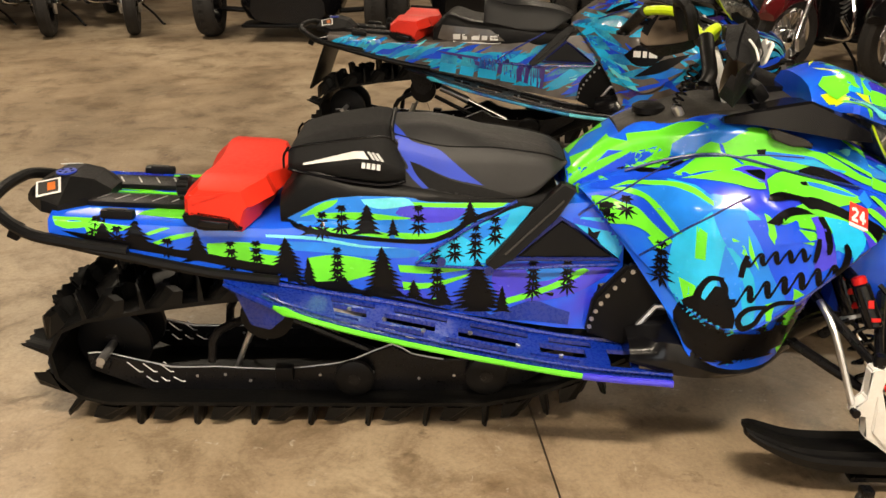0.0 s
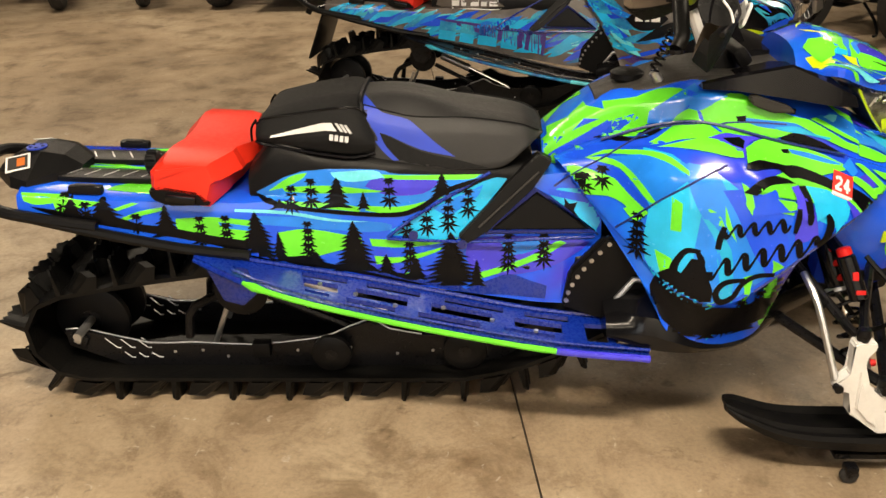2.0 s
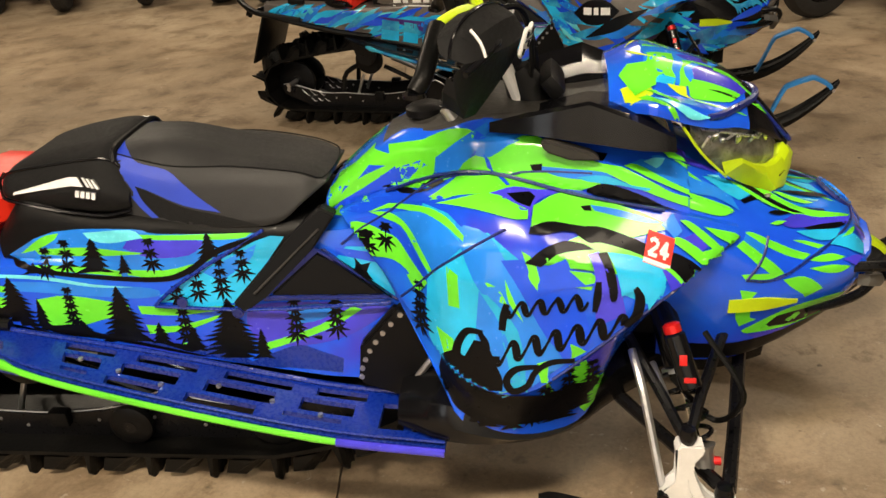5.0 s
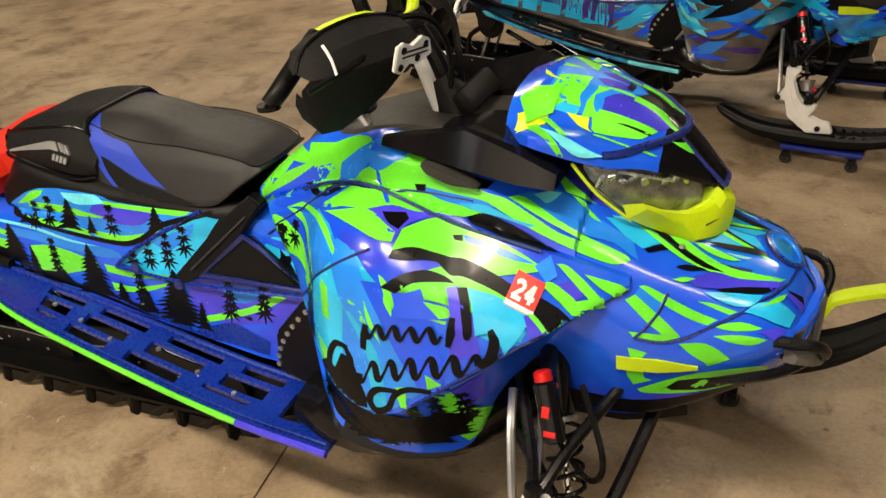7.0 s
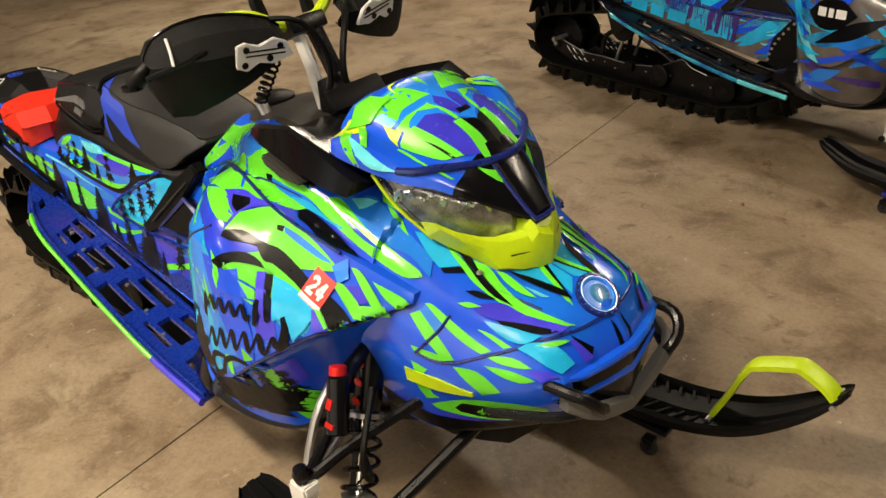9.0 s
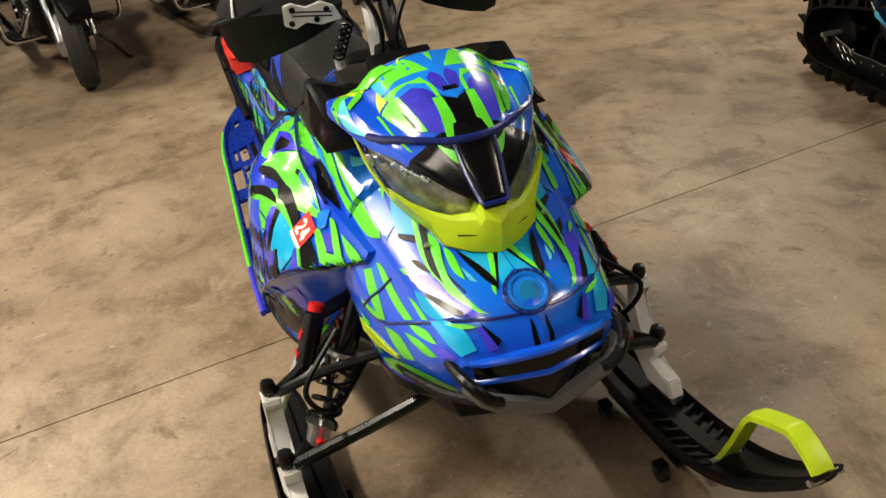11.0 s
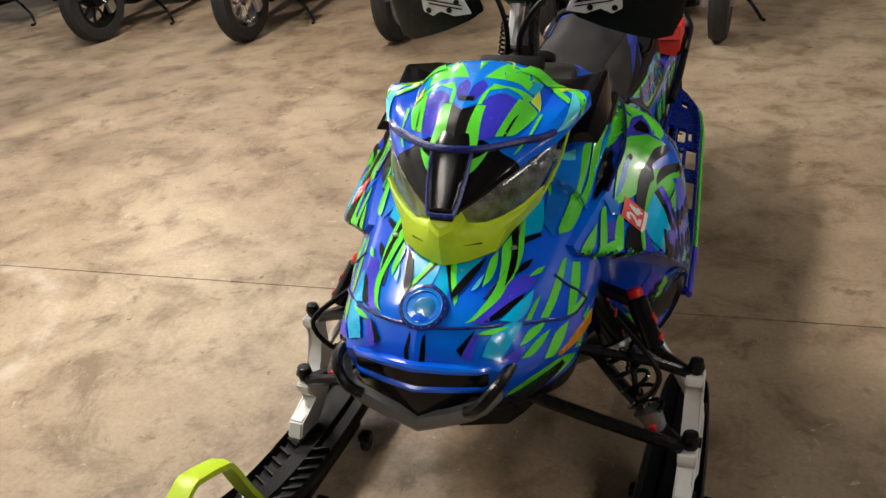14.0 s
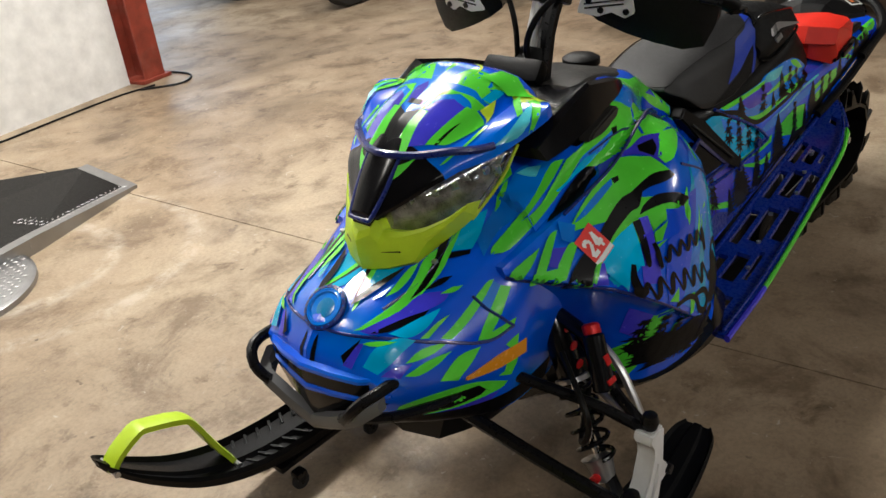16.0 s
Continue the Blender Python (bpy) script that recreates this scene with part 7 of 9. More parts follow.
wrap.patch("e", (0.966, -0.171, 0.806), (0.987, -0.154, 0.806), (1.008, -0.145, 0.801), (0.999, -0.164, 0.795), (0.989, -0.175, 0.793), way=(0.55, -0.73, 0.40))
wrap.patch("g", (1.026, -0.141, 0.796), (1.046, -0.140, 0.787), (1.079, -0.146, 0.752), (1.058, -0.144, 0.761), way=(0.51, -0.75, 0.42))
wrap.patch("e", (1.092, -0.124, 0.757), (1.116, -0.113, 0.750), (1.132, -0.141, 0.727), (1.114, -0.135, 0.740), way=(0.47, -0.76, 0.45))
wrap.patch("p", (1.036, -0.185, 0.883), (0.983, -0.073, 0.823), (1.043, -0.108, 0.802), (1.110, -0.101, 0.758), (1.114, -0.109, 0.753), (1.061, -0.115, 0.774), (1.021, -0.125, 0.805), way=(0.50, -0.76, 0.40))
wrap.patch("g", (0.948, -0.086, 0.834), (0.962, -0.082, 0.830), (1.025, -0.122, 0.805), (1.064, -0.119, 0.772), (1.015, -0.141, 0.801), (0.993, -0.121, 0.818), way=(0.53, -0.75, 0.39))
wrap.patch("g", (0.946, -0.156, 0.923), (0.972, -0.154, 0.928), (1.025, -0.190, 0.892), (0.982, -0.113, 0.823), (1.017, -0.193, 0.892), (0.996, -0.196, 0.921), way=(0.56, -0.75, 0.35))
wrap.patch("e", (0.980, -0.166, 0.926), (1.015, -0.172, 0.920), (1.062, -0.169, 0.895), (1.085, -0.160, 0.882), (1.049, -0.181, 0.888), (1.022, -0.190, 0.909), way=(0.54, -0.76, 0.35))
wrap.patch("g", (0.969, -0.134, 0.932), (0.988, -0.132, 0.930), (1.028, -0.169, 0.916), (1.015, -0.172, 0.920), way=(0.56, -0.76, 0.33))
wrap.patch("j", (0.825, -0.068, 0.870), (0.934, -0.155, 0.919), (0.845, -0.083, 0.865), way=(0.59, -0.73, 0.33))
wrap.patch("p", (0.681, -0.256, 0.787), (0.724, -0.241, 0.792), (0.766, -0.241, 0.785), (0.807, -0.231, 0.780), (0.848, -0.218, 0.770), (0.875, -0.238, 0.764), (0.860, -0.241, 0.767), (0.808, -0.241, 0.777), (0.770, -0.261, 0.773), (0.758, -0.285, 0.765), (0.753, -0.302, 0.756), (0.721, -0.279, 0.776), way=(0.65, -0.64, 0.40))
wrap.patch("g", (0.573, -0.234, 0.760), (0.678, -0.256, 0.787), (0.723, -0.278, 0.776), (0.750, -0.289, 0.766), (0.750, -0.305, 0.755), (0.721, -0.308, 0.758), (0.660, -0.284, 0.766), way=(0.69, -0.61, 0.39))
# Black patch paints the dark of a recessed vent, next one the hood vents.
wrap.patch("k", (0.712, -0.258, 0.786), (0.753, -0.247, 0.784), (0.763, -0.256, 0.777), (0.753, -0.282, 0.768), (0.730, -0.276, 0.776), way=(0.67, -0.63, 0.39))
wrap.patch("k", (0.859, -0.216, 0.774), (0.893, -0.213, 0.782), (0.953, -0.213, 0.760), (1.001, -0.215, 0.734), (1.026, -0.221, 0.725), (0.995, -0.230, 0.734), (0.949, -0.240, 0.746), (0.898, -0.231, 0.759), (0.871, -0.229, 0.765), way=(0.58, -0.69, 0.43))
wrap.patch("g", (0.756, -0.305, 0.753), (0.759, -0.278, 0.768), (0.808, -0.241, 0.777), (0.860, -0.241, 0.767), (0.942, -0.246, 0.742), (0.992, -0.251, 0.719), (1.014, -0.252, 0.707), (0.898, -0.299, 0.701), (0.873, -0.286, 0.722), (0.825, -0.290, 0.736), (0.786, -0.298, 0.746), (0.755, -0.316, 0.745), way=(0.63, -0.65, 0.44))
wrap.patch("k", (0.811, -0.266, 0.758), (0.834, -0.258, 0.758), (0.841, -0.263, 0.753), way=(0.64, -0.65, 0.42))
wrap.patch("k", (0.845, -0.257, 0.756), (0.863, -0.253, 0.756), (0.865, -0.261, 0.748), (0.851, -0.263, 0.750), way=(0.62, -0.66, 0.43))
wrap.patch("w", (0.863, -0.253, 0.756), (0.912, -0.251, 0.745), (0.977, -0.252, 0.723), (0.989, -0.254, 0.717), (0.960, -0.259, 0.722), (0.918, -0.261, 0.734), (0.870, -0.260, 0.748), way=(0.59, -0.67, 0.45))
wrap.patch("k", (0.755, -0.316, 0.745), (0.786, -0.298, 0.746), (0.825, -0.290, 0.736), (0.872, -0.285, 0.724), (0.851, -0.295, 0.721), (0.812, -0.305, 0.729), (0.777, -0.320, 0.731), (0.751, -0.324, 0.735), way=(0.65, -0.62, 0.44))
wrap.patch("c", (0.638, -0.346, 0.633), (0.675, -0.356, 0.629), (0.727, -0.371, 0.562), (0.739, -0.383, 0.472), (0.710, -0.357, 0.387), (0.713, -0.382, 0.427), (0.708, -0.379, 0.487), (0.695, -0.370, 0.545), (0.650, -0.354, 0.602), way=(0.66, -0.53, 0.52))
wrap.patch("g", (0.775, -0.352, 0.688), (0.818, -0.335, 0.696), (0.852, -0.320, 0.697), (0.895, -0.308, 0.693), (0.944, -0.307, 0.676), (1.002, -0.305, 0.653), (1.027, -0.314, 0.624), (1.027, -0.277, 0.609), (1.038, -0.274, 0.617), (1.015, -0.287, 0.667), (0.956, -0.288, 0.693), (0.897, -0.292, 0.709), (0.856, -0.296, 0.719), (0.814, -0.320, 0.714), (0.783, -0.341, 0.705), way=(0.60, -0.64, 0.49))
wrap.patch("k", (0.743, -0.351, 0.691), (0.775, -0.339, 0.711), (0.813, -0.318, 0.716), (0.847, -0.312, 0.707), (0.868, -0.315, 0.696), (0.841, -0.323, 0.699), (0.801, -0.340, 0.700), (0.772, -0.353, 0.684), way=(0.65, -0.60, 0.46))
wrap.patch("k", (0.825, -0.298, 0.730), (0.872, -0.282, 0.727), (0.929, -0.284, 0.707), (0.962, -0.287, 0.691), (0.987, -0.289, 0.679), (1.013, -0.284, 0.671), (1.042, -0.284, 0.656), (1.043, -0.256, 0.610), (1.030, -0.277, 0.612), (1.029, -0.312, 0.626), (1.002, -0.305, 0.653), (0.960, -0.304, 0.673), (0.928, -0.302, 0.687), (0.879, -0.303, 0.704), (0.857, -0.308, 0.707), way=(0.57, -0.65, 0.49))
wrap.patch("b", (0.775, -0.353, 0.682), (0.815, -0.341, 0.692), (0.823, -0.346, 0.676), (0.862, -0.343, 0.661), (0.868, -0.350, 0.642), (0.808, -0.360, 0.643), (0.760, -0.365, 0.632), way=(0.65, -0.59, 0.48))
wrap.patch("g", (0.813, -0.338, 0.696), (0.852, -0.320, 0.697), (0.861, -0.340, 0.671), (0.823, -0.346, 0.676), way=(0.64, -0.61, 0.47))
wrap.patch("g", (0.821, -0.348, 0.673), (0.862, -0.342, 0.664), (0.867, -0.348, 0.647), (0.850, -0.352, 0.645), way=(0.63, -0.60, 0.49))
wrap.patch("g", (0.750, -0.354, 0.679), (0.765, -0.359, 0.661), (0.765, -0.364, 0.642), (0.750, -0.358, 0.663), way=(0.67, -0.57, 0.47))
wrap.patch("g", (0.668, -0.350, 0.656), (0.695, -0.357, 0.642), (0.709, -0.363, 0.617), (0.712, -0.364, 0.609), (0.688, -0.358, 0.624), way=(0.68, -0.55, 0.48))
wrap.patch("p", (0.855, -0.324, 0.691), (0.875, -0.316, 0.692), (0.899, -0.350, 0.628), (0.887, -0.354, 0.620), (0.871, -0.349, 0.643), way=(0.62, -0.61, 0.50))
wrap.patch("k", (0.873, -0.318, 0.690), (0.890, -0.313, 0.690), (0.908, -0.349, 0.629), (0.903, -0.353, 0.612), (0.893, -0.353, 0.621), way=(0.61, -0.61, 0.50))
wrap.patch("c", (0.891, -0.313, 0.689), (0.944, -0.307, 0.676), (0.993, -0.310, 0.651), (0.993, -0.326, 0.630), (0.962, -0.346, 0.590), (0.954, -0.344, 0.616), (0.939, -0.343, 0.629), (0.914, -0.350, 0.620), way=(0.58, -0.63, 0.52))
wrap.patch("p", (0.988, -0.312, 0.650), (1.003, -0.306, 0.651), (1.028, -0.312, 0.623), (1.003, -0.329, 0.617), way=(0.55, -0.65, 0.53))
wrap.patch("g", (0.992, -0.309, 0.653), (1.003, -0.306, 0.651), (1.026, -0.313, 0.627), (1.022, -0.316, 0.624), way=(0.55, -0.65, 0.53))
wrap.patch("w", (0.991, -0.255, 0.714), (1.014, -0.234, 0.727), (1.030, -0.252, 0.699), (1.015, -0.266, 0.691), way=(0.54, -0.69, 0.48))
wrap.patch("p", (1.026, -0.265, 0.688), (1.055, -0.246, 0.692), (1.077, -0.255, 0.668), (1.060, -0.269, 0.662), way=(0.52, -0.69, 0.50))
wrap.patch("g", (1.006, -0.271, 0.691), (1.030, -0.273, 0.676), (1.064, -0.282, 0.644), (1.066, -0.247, 0.625), (1.060, -0.264, 0.668), (1.024, -0.262, 0.691), way=(0.53, -0.68, 0.51))
wrap.patch("g", (1.026, -0.240, 0.715), (1.043, -0.235, 0.711), (1.075, -0.240, 0.688), (1.103, -0.233, 0.643), (1.086, -0.236, 0.633), (1.070, -0.252, 0.676), way=(0.51, -0.70, 0.50))
wrap.patch("g", (1.057, -0.270, 0.662), (1.105, -0.243, 0.663), (1.109, -0.234, 0.639), (1.062, -0.278, 0.650), way=(0.50, -0.69, 0.52))
wrap.patch("g", (1.071, -0.233, 0.698), (1.125, -0.219, 0.679), (1.140, -0.216, 0.670), (1.120, -0.223, 0.654), (1.101, -0.236, 0.675), way=(0.48, -0.72, 0.50))
wrap.patch("k", (0.596, -0.338, 0.400), (0.612, -0.348, 0.359), (0.634, -0.350, 0.338), way=(0.65, -0.50, 0.57))
wrap.patch("p", (0.852, -0.342, 0.479), (0.910, -0.320, 0.519), (0.898, -0.292, 0.449), (0.867, -0.312, 0.423), way=(0.57, -0.58, 0.58))
wrap.patch("g", (0.824, -0.354, 0.470), (0.852, -0.342, 0.479), (0.867, -0.312, 0.423), (0.888, -0.237, 0.372), (0.860, -0.220, 0.312), (0.851, -0.286, 0.314), (0.837, -0.307, 0.350), way=(0.56, -0.57, 0.60))
wrap.patch("c", (0.707, -0.354, 0.369), (0.739, -0.353, 0.388), (0.738, -0.339, 0.333), (0.708, -0.340, 0.306), way=(0.61, -0.52, 0.60))
wrap.patch("g", (0.771, -0.351, 0.406), (0.783, -0.337, 0.372), (0.776, -0.331, 0.343), (0.767, -0.342, 0.369), way=(0.60, -0.53, 0.60))
wrap.patch("g", (0.754, -0.382, 0.491), (0.774, -0.383, 0.491), (0.782, -0.383, 0.460), (0.768, -0.383, 0.462), way=(0.63, -0.53, 0.56))
wrap.patch("g", (0.822, -0.376, 0.537), (0.852, -0.374, 0.519), (0.825, -0.379, 0.506), way=(0.62, -0.56, 0.56))
wrap.edge((0.789, -0.382, 0.462), (0.896, -0.364, 0.541), (1.001, -0.327, 0.609), (1.054, -0.262, 0.624), (1.144, -0.213, 0.669))
wrap.patch("c", (1.082, -0.134, 0.757), (1.110, -0.121, 0.750), (1.138, -0.114, 0.738), (1.179, -0.121, 0.712), (1.151, -0.149, 0.712), (1.120, -0.146, 0.731), way=(0.81, -0.40, 0.43))
wrap.patch("k", (1.153, -0.148, 0.711), (1.179, -0.124, 0.711), (1.190, -0.126, 0.704), (1.160, -0.150, 0.706), way=(0.79, -0.41, 0.45))
wrap.patch("g", (1.134, -0.115, 0.739), (1.160, -0.111, 0.728), (1.196, -0.117, 0.705), (1.239, -0.118, 0.684), (1.289, -0.113, 0.665), (1.332, -0.105, 0.656), (1.377, -0.082, 0.647), (1.386, -0.075, 0.644), (1.359, -0.104, 0.646), (1.316, -0.117, 0.654), (1.270, -0.124, 0.666), (1.216, -0.129, 0.689), (1.179, -0.124, 0.711), way=(0.76, -0.44, 0.49))
wrap.patch("k", (1.160, -0.108, 0.729), (1.183, -0.101, 0.719), (1.205, -0.108, 0.706), (1.247, -0.113, 0.682), (1.287, -0.116, 0.665), (1.250, -0.123, 0.675), (1.209, -0.120, 0.697), way=(0.77, -0.43, 0.47))
wrap.patch("g", (1.187, -0.102, 0.717), (1.216, -0.093, 0.706), (1.250, -0.100, 0.687), (1.296, -0.103, 0.668), (1.349, -0.093, 0.656), (1.377, -0.082, 0.647), (1.332, -0.105, 0.656), (1.290, -0.114, 0.664), (1.247, -0.113, 0.682), (1.205, -0.108, 0.706), way=(0.75, -0.45, 0.49))
wrap.patch("g", (1.227, -0.089, 0.702), (1.245, -0.081, 0.696), (1.278, -0.081, 0.683), (1.311, -0.083, 0.673), (1.285, -0.092, 0.677), (1.253, -0.093, 0.688), way=(0.75, -0.45, 0.48))
wrap.patch("e", (1.280, -0.079, 0.683), (1.300, -0.072, 0.677), (1.325, -0.067, 0.671), (1.312, -0.078, 0.674), way=(0.74, -0.47, 0.49))
wrap.patch("k", (1.206, -0.147, 0.683), (1.225, -0.133, 0.682), (1.256, -0.124, 0.672), (1.230, -0.141, 0.675), way=(0.77, -0.42, 0.48))
wrap.patch("p", (1.228, -0.157, 0.667), (1.268, -0.123, 0.668), (1.313, -0.115, 0.656), (1.381, -0.085, 0.643), (1.367, -0.111, 0.638), (1.327, -0.129, 0.644), (1.282, -0.146, 0.650), (1.247, -0.158, 0.656), way=(0.74, -0.43, 0.51))
wrap.patch("k", (1.275, -0.149, 0.650), (1.319, -0.127, 0.648), (1.372, -0.102, 0.640), (1.351, -0.123, 0.638), (1.300, -0.146, 0.643), way=(0.73, -0.44, 0.52))
wrap.patch("g", (1.206, -0.168, 0.670), (1.222, -0.156, 0.670), (1.243, -0.148, 0.665), (1.224, -0.163, 0.664), way=(0.78, -0.40, 0.49))
wrap.patch("c", (1.258, -0.160, 0.649), (1.298, -0.145, 0.644), (1.338, -0.131, 0.638), (1.353, -0.124, 0.636), (1.336, -0.148, 0.627), (1.307, -0.158, 0.628), (1.278, -0.161, 0.639), way=(0.74, -0.42, 0.52))
wrap.patch("c", (1.326, -0.158, 0.620), (1.346, -0.140, 0.629), (1.381, -0.119, 0.622), (1.407, -0.110, 0.596), (1.399, -0.135, 0.585), (1.375, -0.146, 0.598), (1.350, -0.153, 0.612), way=(0.71, -0.44, 0.55))
wrap.patch("g", (1.351, -0.141, 0.625), (1.373, -0.116, 0.630), (1.390, -0.096, 0.628), (1.378, -0.120, 0.623), way=(0.71, -0.45, 0.54))
wrap.patch("g", (1.138, -0.218, 0.649), (1.153, -0.207, 0.656), (1.192, -0.211, 0.625), (1.233, -0.214, 0.588), (1.210, -0.221, 0.585), (1.175, -0.224, 0.616), way=(0.79, -0.35, 0.51))
wrap.patch("w", (1.153, -0.207, 0.656), (1.159, -0.196, 0.666), (1.198, -0.197, 0.640), (1.192, -0.211, 0.625), way=(0.79, -0.36, 0.49))
wrap.patch("g", (1.157, -0.197, 0.667), (1.171, -0.191, 0.665), (1.215, -0.187, 0.642), (1.254, -0.183, 0.622), (1.288, -0.179, 0.610), (1.273, -0.190, 0.604), (1.239, -0.195, 0.616), (1.199, -0.198, 0.638), way=(0.77, -0.38, 0.51))
wrap.patch("g", (1.253, -0.173, 0.638), (1.278, -0.166, 0.633), (1.318, -0.161, 0.620), (1.305, -0.168, 0.616), way=(0.75, -0.40, 0.53))
wrap.patch("g", (1.148, -0.234, 0.597), (1.172, -0.230, 0.596), (1.233, -0.214, 0.588), (1.204, -0.224, 0.581), (1.159, -0.234, 0.582), way=(0.78, -0.34, 0.52))
wrap.patch("g", (1.148, -0.237, 0.565), (1.181, -0.232, 0.557), (1.170, -0.235, 0.543), (1.177, -0.222, 0.495), (1.190, -0.218, 0.490), (1.157, -0.220, 0.474), (1.146, -0.230, 0.509), way=(0.76, -0.33, 0.55))
wrap.patch("g", (1.231, -0.217, 0.576), (1.274, -0.203, 0.575), (1.314, -0.192, 0.543), (1.279, -0.202, 0.528), (1.255, -0.213, 0.553), way=(0.74, -0.37, 0.56))
wrap.patch("g", (1.283, -0.196, 0.588), (1.327, -0.181, 0.588), (1.370, -0.167, 0.577), (1.346, -0.178, 0.569), (1.312, -0.190, 0.576), way=(0.73, -0.40, 0.56))
wrap.patch("g", (1.280, -0.188, 0.602), (1.324, -0.169, 0.606), (1.360, -0.162, 0.595), (1.341, -0.172, 0.593), (1.309, -0.183, 0.595), way=(0.73, -0.40, 0.55))
wrap.patch("p", (1.350, -0.169, 0.591), (1.378, -0.151, 0.592), (1.398, -0.140, 0.582), (1.376, -0.163, 0.576), way=(0.71, -0.42, 0.57))
wrap.patch("g", (1.162, -0.216, 0.462), (1.237, -0.207, 0.501), (1.313, -0.184, 0.516), (1.378, -0.149, 0.513), (1.378, -0.124, 0.475), (1.302, -0.159, 0.455), (1.241, -0.188, 0.450), (1.179, -0.209, 0.451), way=(0.71, -0.37, 0.59))
wrap.patch("k", (1.232, -0.206, 0.490), (1.314, -0.172, 0.492), (1.359, -0.132, 0.469), (1.276, -0.176, 0.458), (1.203, -0.205, 0.460), way=(0.71, -0.37, 0.60))
wrap.patch("p", (1.177, -0.208, 0.446), (1.250, -0.185, 0.451), (1.303, -0.157, 0.452), (1.210, -0.190, 0.419), way=(0.72, -0.36, 0.60))
wrap.patch("c", (1.244, -0.067, 0.698), (1.261, -0.023, 0.695), (1.297, -0.030, 0.683), (1.325, -0.038, 0.675), (1.289, -0.052, 0.683), way=(0.74, -0.48, 0.48))
wrap.patch("g", (1.261, -0.023, 0.695), (1.267, -0.013, 0.694), (1.317, -0.030, 0.678), (1.364, -0.051, 0.662), (1.345, -0.051, 0.668), (1.304, -0.035, 0.680), way=(0.72, -0.49, 0.48))
wrap.patch("k", (1.267, -0.013, 0.694), (1.272, -0.006, 0.693), (1.324, -0.028, 0.677), (1.359, -0.045, 0.665), (1.317, -0.030, 0.678), way=(0.72, -0.49, 0.48))
wrap.patch("c", (1.271, -0.005, 0.693), (1.275, 0.014, 0.691), (1.311, 0.014, 0.681), (1.332, -0.011, 0.677), (1.348, -0.033, 0.670), (1.320, -0.026, 0.678), way=(0.72, -0.50, 0.48))
wrap.patch("k", (1.241, -0.074, 0.698), (1.274, -0.054, 0.687), (1.328, -0.038, 0.674), (1.354, -0.042, 0.667), (1.325, -0.054, 0.673), (1.275, -0.067, 0.686), way=(0.73, -0.48, 0.48))
wrap.patch("k", (1.387, -0.093, 0.634), (1.416, -0.069, 0.609), (1.420, -0.080, 0.597), (1.409, -0.087, 0.608), way=(0.68, -0.48, 0.55))
wrap.patch("p", (1.388, -0.100, 0.628), (1.395, -0.091, 0.626), (1.421, -0.077, 0.597), (1.417, -0.094, 0.593), way=(0.69, -0.47, 0.55))
wrap.patch("k", (1.414, -0.016, 0.635), (1.424, -0.012, 0.624), (1.443, -0.012, 0.593), (1.439, -0.022, 0.595), way=(0.66, -0.52, 0.55))
wrap.patch("w", (0.995, -0.110, 0.947), (0.970, -0.078, 0.971), (0.970, -0.024, 0.983), (0.972, 0.007, 0.984), (1.130, 0.021, 0.929), (1.133, 0.003, 0.930), (1.105, -0.020, 0.941), (1.064, -0.086, 0.936), (1.051, -0.102, 0.928), way=(0.95, 0.15, 0.26))
wrap.patch("g", (0.982, -0.118, 0.943), (0.967, -0.098, 0.963), (0.976, -0.046, 0.980), (1.000, -0.032, 0.977), (1.031, -0.015, 0.968), (1.031, -0.047, 0.965), (1.024, -0.078, 0.955), (1.028, -0.097, 0.942), (1.024, -0.111, 0.931), way=(0.95, 0.16, 0.25))
wrap.patch("c", (0.982, -0.118, 0.943), (0.999, -0.103, 0.952), (1.028, -0.097, 0.942), (1.021, -0.112, 0.932), way=(0.95, 0.18, 0.26))
wrap.patch("g", (1.035, -0.109, 0.929), (1.037, -0.084, 0.947), (1.046, -0.038, 0.961), (1.067, -0.035, 0.954), (1.046, -0.064, 0.953), (1.050, -0.087, 0.941), (1.061, -0.099, 0.927), way=(0.95, 0.17, 0.26))
wrap.patch("p", (1.064, -0.086, 0.936), (1.062, -0.062, 0.948), (1.080, -0.041, 0.948), (1.103, -0.031, 0.940), (1.107, -0.040, 0.937), (1.174, -0.040, 0.893), (1.156, -0.068, 0.895), (1.120, -0.076, 0.915), (1.080, -0.086, 0.929), way=(0.94, 0.16, 0.28))
wrap.patch("p", (1.053, -0.029, 0.959), (1.037, -0.016, 0.966), (1.059, -0.003, 0.961), (1.091, -0.001, 0.949), (1.101, -0.015, 0.943), (1.078, -0.025, 0.951), way=(0.96, 0.14, 0.26))
wrap.patch("g", (1.060, -0.123, 0.907), (1.051, -0.102, 0.928), (1.060, -0.088, 0.936), (1.119, -0.077, 0.915), (1.155, -0.069, 0.895), (1.143, -0.086, 0.893), (1.128, -0.099, 0.891), (1.087, -0.115, 0.900), way=(0.94, 0.19, 0.29))
wrap.patch("k", (1.090, -0.095, 0.917), (1.108, -0.089, 0.911), (1.147, -0.081, 0.894), (1.141, -0.086, 0.894), way=(0.94, 0.18, 0.30))
wrap.patch("g", (1.107, -0.040, 0.937), (1.109, -0.023, 0.939), (1.186, -0.018, 0.886), (1.179, -0.044, 0.887), way=(0.94, 0.15, 0.30))
wrap.patch("g", (1.052, -0.037, 0.959), (1.078, -0.026, 0.951), (1.107, -0.024, 0.939), (1.106, -0.031, 0.939), way=(0.95, 0.15, 0.27))
